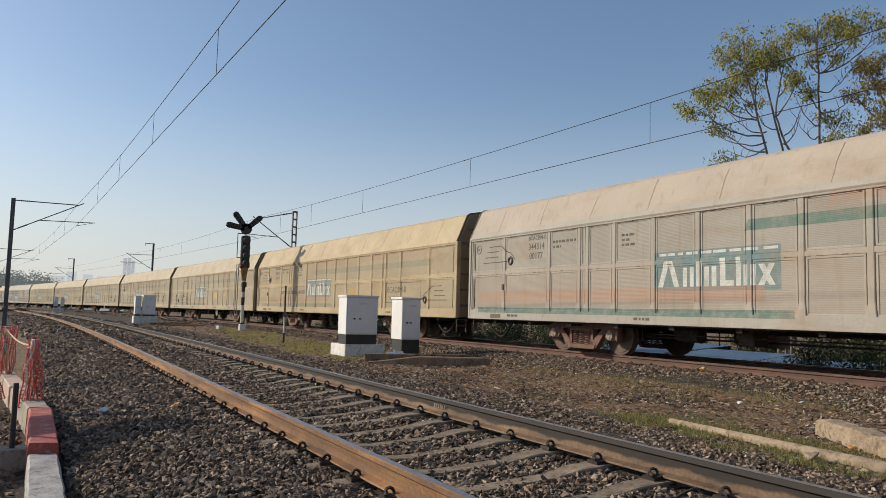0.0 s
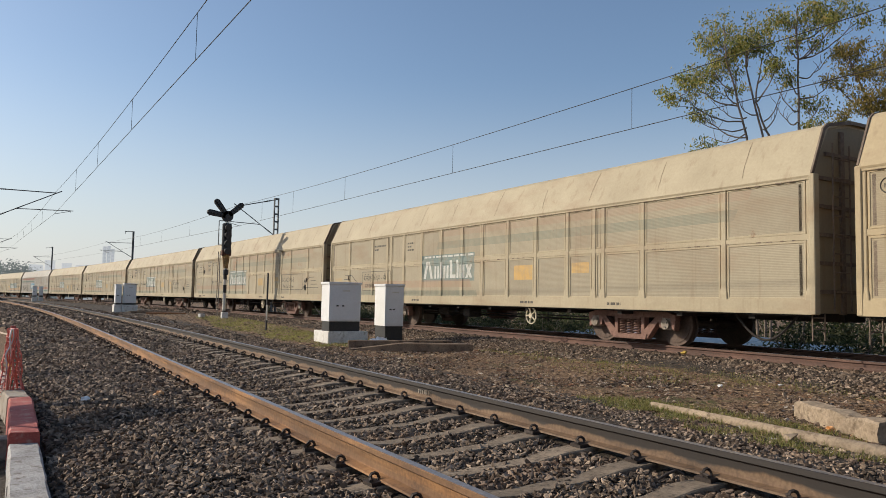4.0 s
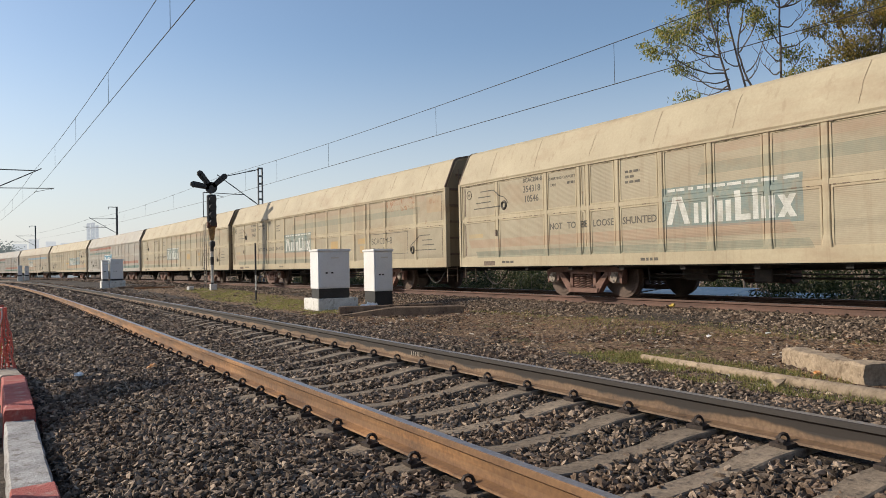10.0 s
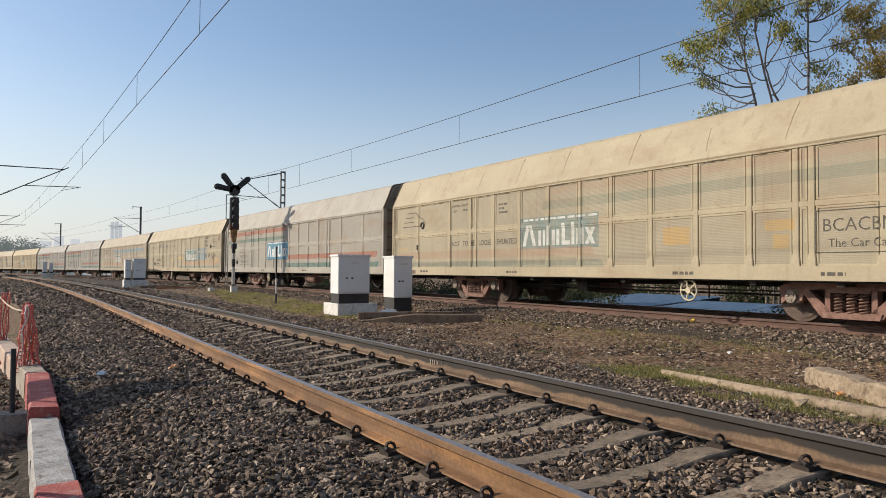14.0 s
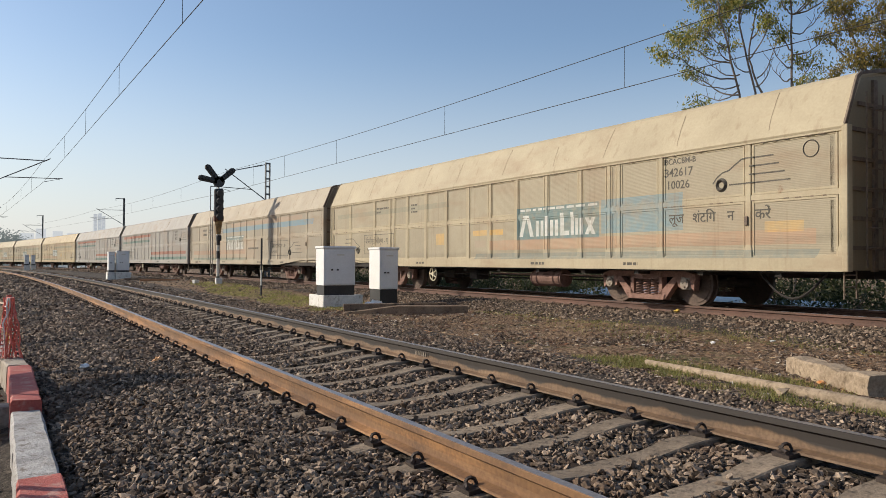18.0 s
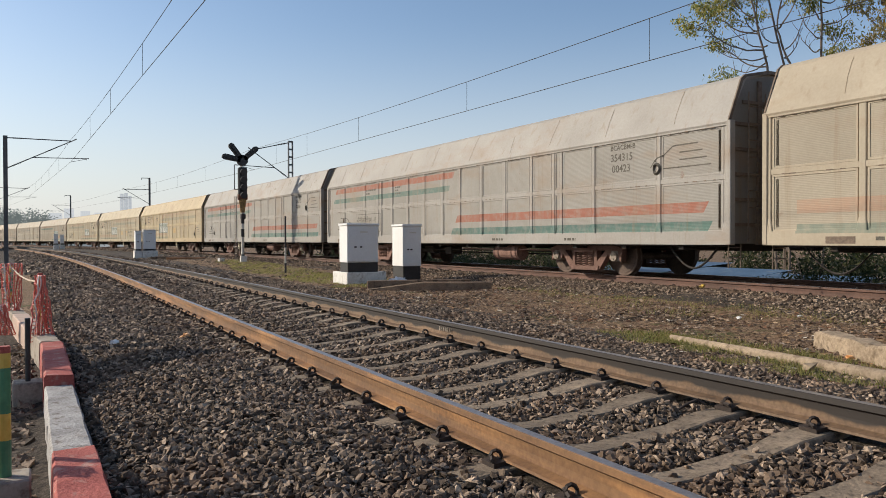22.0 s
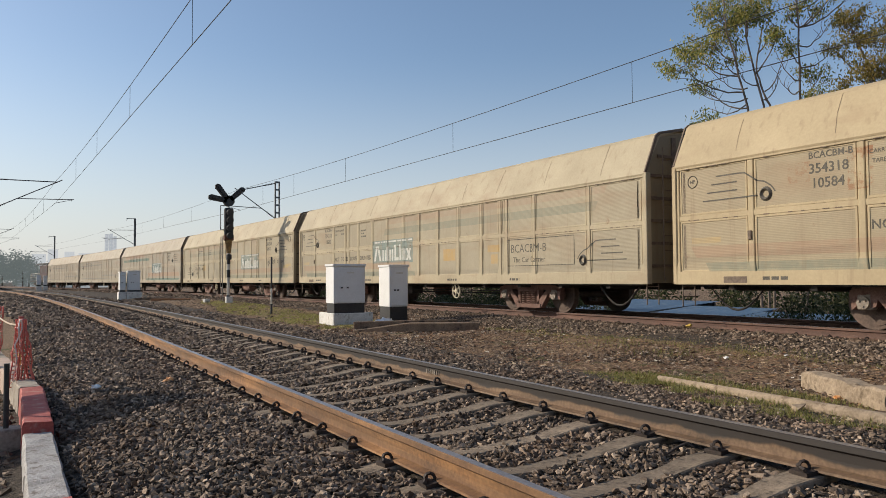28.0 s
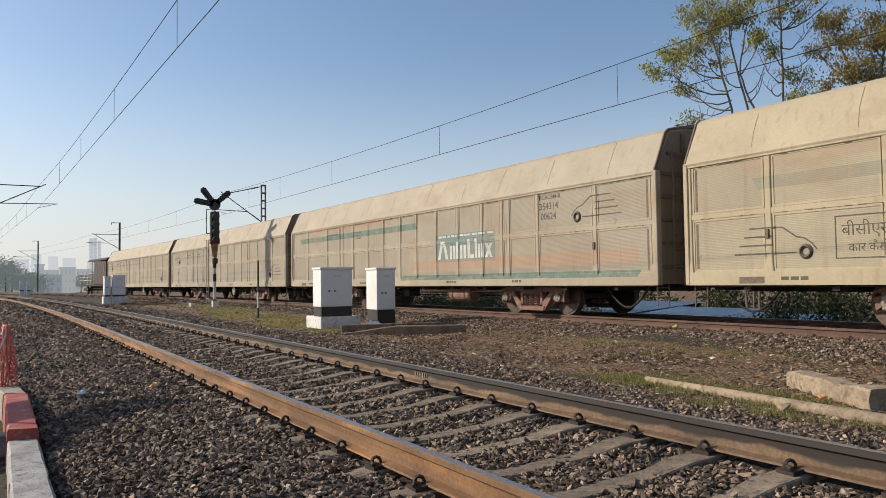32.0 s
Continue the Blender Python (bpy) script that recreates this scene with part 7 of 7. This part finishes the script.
row_tree("autumn brown tree with dense foliage", [[(4.4, -1.9), (4.3, 7.5), (3.7, 9.2), (3.3, 10.4)], [(4.7, -1.9), (4.8, 7.6), (5.1, 9.5), (5.2, 11.2)]],
         [(3.45, 10.15, 0.85, 0.65, 1.1), (4.5, 9.75, 1.0, 0.75, 1.2), (3.75, 8.5, 0.7, 0.45, 1.2), (4.6, 8.6, 0.8, 0.5, 1.2), (5.6, 9.3, 0.9, 0.7, 1.2), (5.6, 10.4, 0.9, 0.6, 1.1), (2.9, 9.3, 0.4, 0.3, 0.8), (5.5, 8.3, 0.9, 0.5, 1.2), (3.2, 7.9, 0.5, 0.35, 1.0)], 9, leaf_brown_mat)
row_tree("dark green tree at the edge of the row", [[(5.9, -1.9), (6.0, 7.5), (5.6, 10.0), (5.2, 11.3)], [(6.6, -1.9), (6.9, 7.5), (7.4, 10.2), (7.6, 11.6)]],
         [(4.95, 11.45, 0.8, 0.45, 1.1), (5.8, 11.1, 0.7, 0.5, 1.0), (6.8, 10.6, 1.0, 0.8, 1.0), (7.9, 11.2, 1.0, 0.8, 1.0), (7.0, 9.2, 1.0, 0.7, 1.0), (8.3, 9.6, 1.0, 0.8, 1.0), (7.6, 8.3, 1.0, 0.6, 1.0)], 12, leaf_dark_mat)


def notice_board():
    """A flat board on a single post, added out of view so that its shade lies over the kerb."""
    t = thing("notice_board", "unseen board added to throw shade over the kerb", "board", at=pose(-2.75, 10.6, 0.0, 0, 0, 28))
    part("panel", boxed(-1.3, 1.3, -0.015, 0.015, 1.55, 2.15, 0.004), white_mat, t)
    part("post", rod(bmesh.new(), (0, 0.045, -0.75), (0, 0.045, 2.1), 0.03, 0.03, 10), steel_mat, t)


notice_board()


def bush(label, x, y, z0, w, h, seed, material=bush_mat, count=420, leaf=0.1):
    rnd = np.random.RandomState(seed)
    t = thing("bush", label, "bush", "bushes behind the train")
    bm = bmesh.new()
    for i in range(6):
        a = rnd.uniform(0, 6.28)
        rod(bm, (x, y, z0), (x + 0.5 * w * math.cos(a), y + 0.5 * w * math.sin(a), z0 + h * rnd.uniform(0.5, 0.85)), 0.02, 0.008, 5)
    part("stem", bm, bark_mat, t)
    k = max(14, int(26 * w))
    pts = rnd.normal(size=(k, 3))
    pts = pts / np.linalg.norm(pts, axis=1, keepdims=True) * rnd.uniform(0.35, 1.0, (k, 1)) * np.array([w / 2, w / 2, h / 2]) + np.array([x, y, z0 + h * 0.55])
    leaf_mesh("crown", pts.tolist(), 0.16, max(8, count // k), leaf, material, t, seed, 0.2)


rnd_b = random.Random(17)
for i in range(44):
    bx, by = rnd_b.uniform(16.0, 21.5), 2.0 + i * 1.3 + rnd_b.uniform(-0.7, 0.7)
    if 14.0 < by < 22 and bx < 20:
        bx += 8.0
    z = float(ground_height(bx, by))
    bush("low green bush on the slope behind the train", bx, by, z - 0.05, rnd_b.uniform(1.4, 2.6), rnd_b.uniform(1.4, 2.5) if by > 22 or by < 12 else 1.0, 100 + i, count=1100, leaf=0.13)


for i in range(34):
    bx, by = rnd_b.uniform(15.6, 17.0), 1.0 + i * 1.15 + rnd_b.uniform(-0.4, 0.4)
    if 13.0 < by < 24.0:
        continue
    bush("dusty green weeds beside the ballast", bx, by, float(ground_height(bx, by)) - 0.05, rnd_b.uniform(0.9, 1.7), rnd_b.uniform(0.9, 1.5), 160 + i, count=700, leaf=0.1)
for i in range(22):
    bx, by = rnd_b.uniform(27.0, 31.0), 8.0 + i * 1.7
    bush("tall green scrub beyond the low sheds", bx, by, -2.1, rnd_b.uniform(2.4, 3.6), rnd_b.uniform(2.6, 3.8), 220 + i, count=1300, leaf=0.2)


# ---- beyond the train ----
def blue_shed(label, x0, x1, y0, y1, z0, z1, mat):
    """A low shed: posts, a back wall and a sloping roof of corrugated sheet."""
    t = thing("blue_shed", label, "shed", "low sheds behind the train")
    n = 40
    sections = [(Vector((x0 + (x1 - x0) * i / n, 0, z0 + (z1 - z0) * i / n + 0.02 * (i % 2))), Vector((0, 1, 0)), Vector((0, 0, 1))) for i in range(n + 1)]
    part("roof", sweep(sections, [(y0, 0), (y1, 0), (y1, -0.012), (y0, -0.012)]), mat, t)
    for x, z in ((x0 + 0.2, z0), (x1 - 0.2, z1)):
        for y in (y0 + 0.2, y1 - 0.2):
            part("post", boxed(x - 0.05, x + 0.05, y - 0.05, y + 0.05, -2.1, z - 0.03), steel_mat, t)
    part("wall", boxed(x1 - 0.15, x1 - 0.08, y0 + 0.26, y1 - 0.26, -2.1, z1 - 0.05), shed_mat, t)


blue_mat = surface("blue_sheet", (0.035, 0.07, 0.12), (0.07, 0.125, 0.2), 12, 1.2, 0.6, bump=0.1, stain=(0.12, 0.15, 0.19))
white_sheet_mat = surface("pale_sheet", (0.5, 0.53, 0.56), (0.7, 0.72, 0.74), 12, 1.2, 0.5, bump=0.1)
blue_shed("low shed roofed with blue corrugated sheet", 18.8, 23.0, 14.0, 17.6, -0.62, -0.2, blue_mat)
blue_shed("low shed with a faded blue sheet roof", 18.8, 24.0, 17.7, 21.6, -0.6, -0.12, blue_mat)
blue_shed("low shed with a pale sheet roof", 17.6, 18.7, 12.4, 17.6, -0.72, -0.6, white_sheet_mat)
blue_shed("blue sheet roofed shed farther down the slope", 20.0, 26.0, 22.0, 27.0, -0.45, 0.0, blue_mat)


def house(name, label, x0, x1, y0, y1, z0, z1, mat, storeys, bays, category="building", parapet=0.6, pane=None):
    """A far building: walls, a parapet, and window openings on the sides that show."""
    t = thing(name, label, category, "far buildings")
    part("wall", boxed(x0, x1, y0, y1, z0, z1), mat, t)
    part("roof", boxed(x0 - 0.2, x1 + 0.2, y0 - 0.2, y1 + 0.2, z1, z1 + parapet), mat, t)
    w, h = (x1 - x0) / bays, (z1 - z0) / storeys
    for i in range(bays):
        for k in range(storeys):
            bm = boxed(x0 + w * (i + 0.28), x0 + w * (i + 0.72), y0 - 0.12, y0 + 0.02, z0 + h * (k + 0.3), z0 + h * (k + 0.75))
            part("window", bm, pane or (city_window_mat if mat is city_mat else glass_pale_mat), t)
    return t


# station walls and panes glow part-way towards the haze colour
station_mat = hazy("hazed_station", (0.3, 0.31, 0.33), (0.55, 0.6, 0.63), 0.4)
station_pane = hazy("hazed_station_window", (0.1, 0.11, 0.13), (0.55, 0.6, 0.63), 0.4)
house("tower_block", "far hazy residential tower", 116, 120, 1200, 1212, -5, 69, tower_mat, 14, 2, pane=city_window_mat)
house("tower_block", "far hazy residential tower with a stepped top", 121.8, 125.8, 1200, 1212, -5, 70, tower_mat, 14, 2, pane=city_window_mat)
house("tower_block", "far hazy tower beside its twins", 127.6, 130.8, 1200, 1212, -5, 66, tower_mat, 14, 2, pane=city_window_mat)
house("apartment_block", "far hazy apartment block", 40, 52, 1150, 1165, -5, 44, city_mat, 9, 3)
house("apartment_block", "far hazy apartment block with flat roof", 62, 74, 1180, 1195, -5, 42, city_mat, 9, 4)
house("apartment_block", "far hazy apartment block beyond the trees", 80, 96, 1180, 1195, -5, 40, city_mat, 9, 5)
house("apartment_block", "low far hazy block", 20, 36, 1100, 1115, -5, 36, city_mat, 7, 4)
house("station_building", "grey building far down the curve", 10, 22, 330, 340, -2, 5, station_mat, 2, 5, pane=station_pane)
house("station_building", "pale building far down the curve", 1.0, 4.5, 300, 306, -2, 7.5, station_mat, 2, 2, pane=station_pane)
# the town's haze is a glow in its materials too
town_mat = hazy("hazed_town_wall", (0.3, 0.3, 0.29), (0.62, 0.66, 0.68), 0.55)
town_pane = hazy("hazed_town_window", (0.08, 0.08, 0.09), (0.62, 0.66, 0.68), 0.55)
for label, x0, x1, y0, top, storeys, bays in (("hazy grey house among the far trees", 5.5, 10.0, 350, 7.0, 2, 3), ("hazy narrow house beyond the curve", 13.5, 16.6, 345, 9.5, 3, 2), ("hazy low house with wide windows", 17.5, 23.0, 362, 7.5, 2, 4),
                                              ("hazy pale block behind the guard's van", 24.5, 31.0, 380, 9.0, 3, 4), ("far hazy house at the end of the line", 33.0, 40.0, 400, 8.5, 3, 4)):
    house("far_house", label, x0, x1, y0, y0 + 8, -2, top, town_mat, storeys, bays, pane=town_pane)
house("trackside_shed", "dark low shed beside the curving track", -8.6, -4.3, 118, 134, -0.9, 3.2, shed_mat, 1, 2, "shed", 0.15)


# far crowns carry a weaker haze glow
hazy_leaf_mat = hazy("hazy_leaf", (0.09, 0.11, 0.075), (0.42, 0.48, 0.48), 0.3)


def far_tree(label, x, y, z0, w, h, seed):
    rnd = np.random.RandomState(seed)
    t = thing("far_tree", label, "tree", "far trees")
    part("trunk", rod(bmesh.new(), (x, y, z0), (x, y, z0 + h * 0.5), 0.3, 0.15, 7), bark_mat, t)
    k = 60
    pts = rnd.normal(size=(k, 3))
    pts = pts / np.linalg.norm(pts, axis=1, keepdims=True) * rnd.uniform(0.3, 1.0, (k, 1)) * np.array([w / 2, w / 2, h * 0.36]) + np.array([x, y, z0 + h * 0.62])
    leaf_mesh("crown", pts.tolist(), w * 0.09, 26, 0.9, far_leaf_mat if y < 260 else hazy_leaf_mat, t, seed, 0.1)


rnd_f = random.Random(23)
for i in range(11):
    far_tree("hazy grey-green tree beyond the station", 8 + i * 3.0 + rnd_f.uniform(-1, 1), 440 + rnd_f.uniform(-20, 20), -3, rnd_f.uniform(7, 10), rnd_f.uniform(11, 14.5) * (1 - 0.02 * i), 400 + i)
for i in range(15):
    fx = -26 + i * 2.6 + rnd_f.uniform(-1, 1)
    far_tree("hazy green tree far down the line", fx, 300 + rnd_f.uniform(-18, 25), -3, rnd_f.uniform(9, 12), rnd_f.uniform(12, 17) * (1.0 if fx < 4 else 0.55), 300 + i)
for i in range(26):
    fx = 14 + i * 7.0
    far_tree("low hazy tree beyond the train", fx, 420 - i * 8 + rnd_f.uniform(-15, 15), -3, rnd_f.uniform(8, 12), rnd_f.uniform(8, 11), 340 + i)

motions()
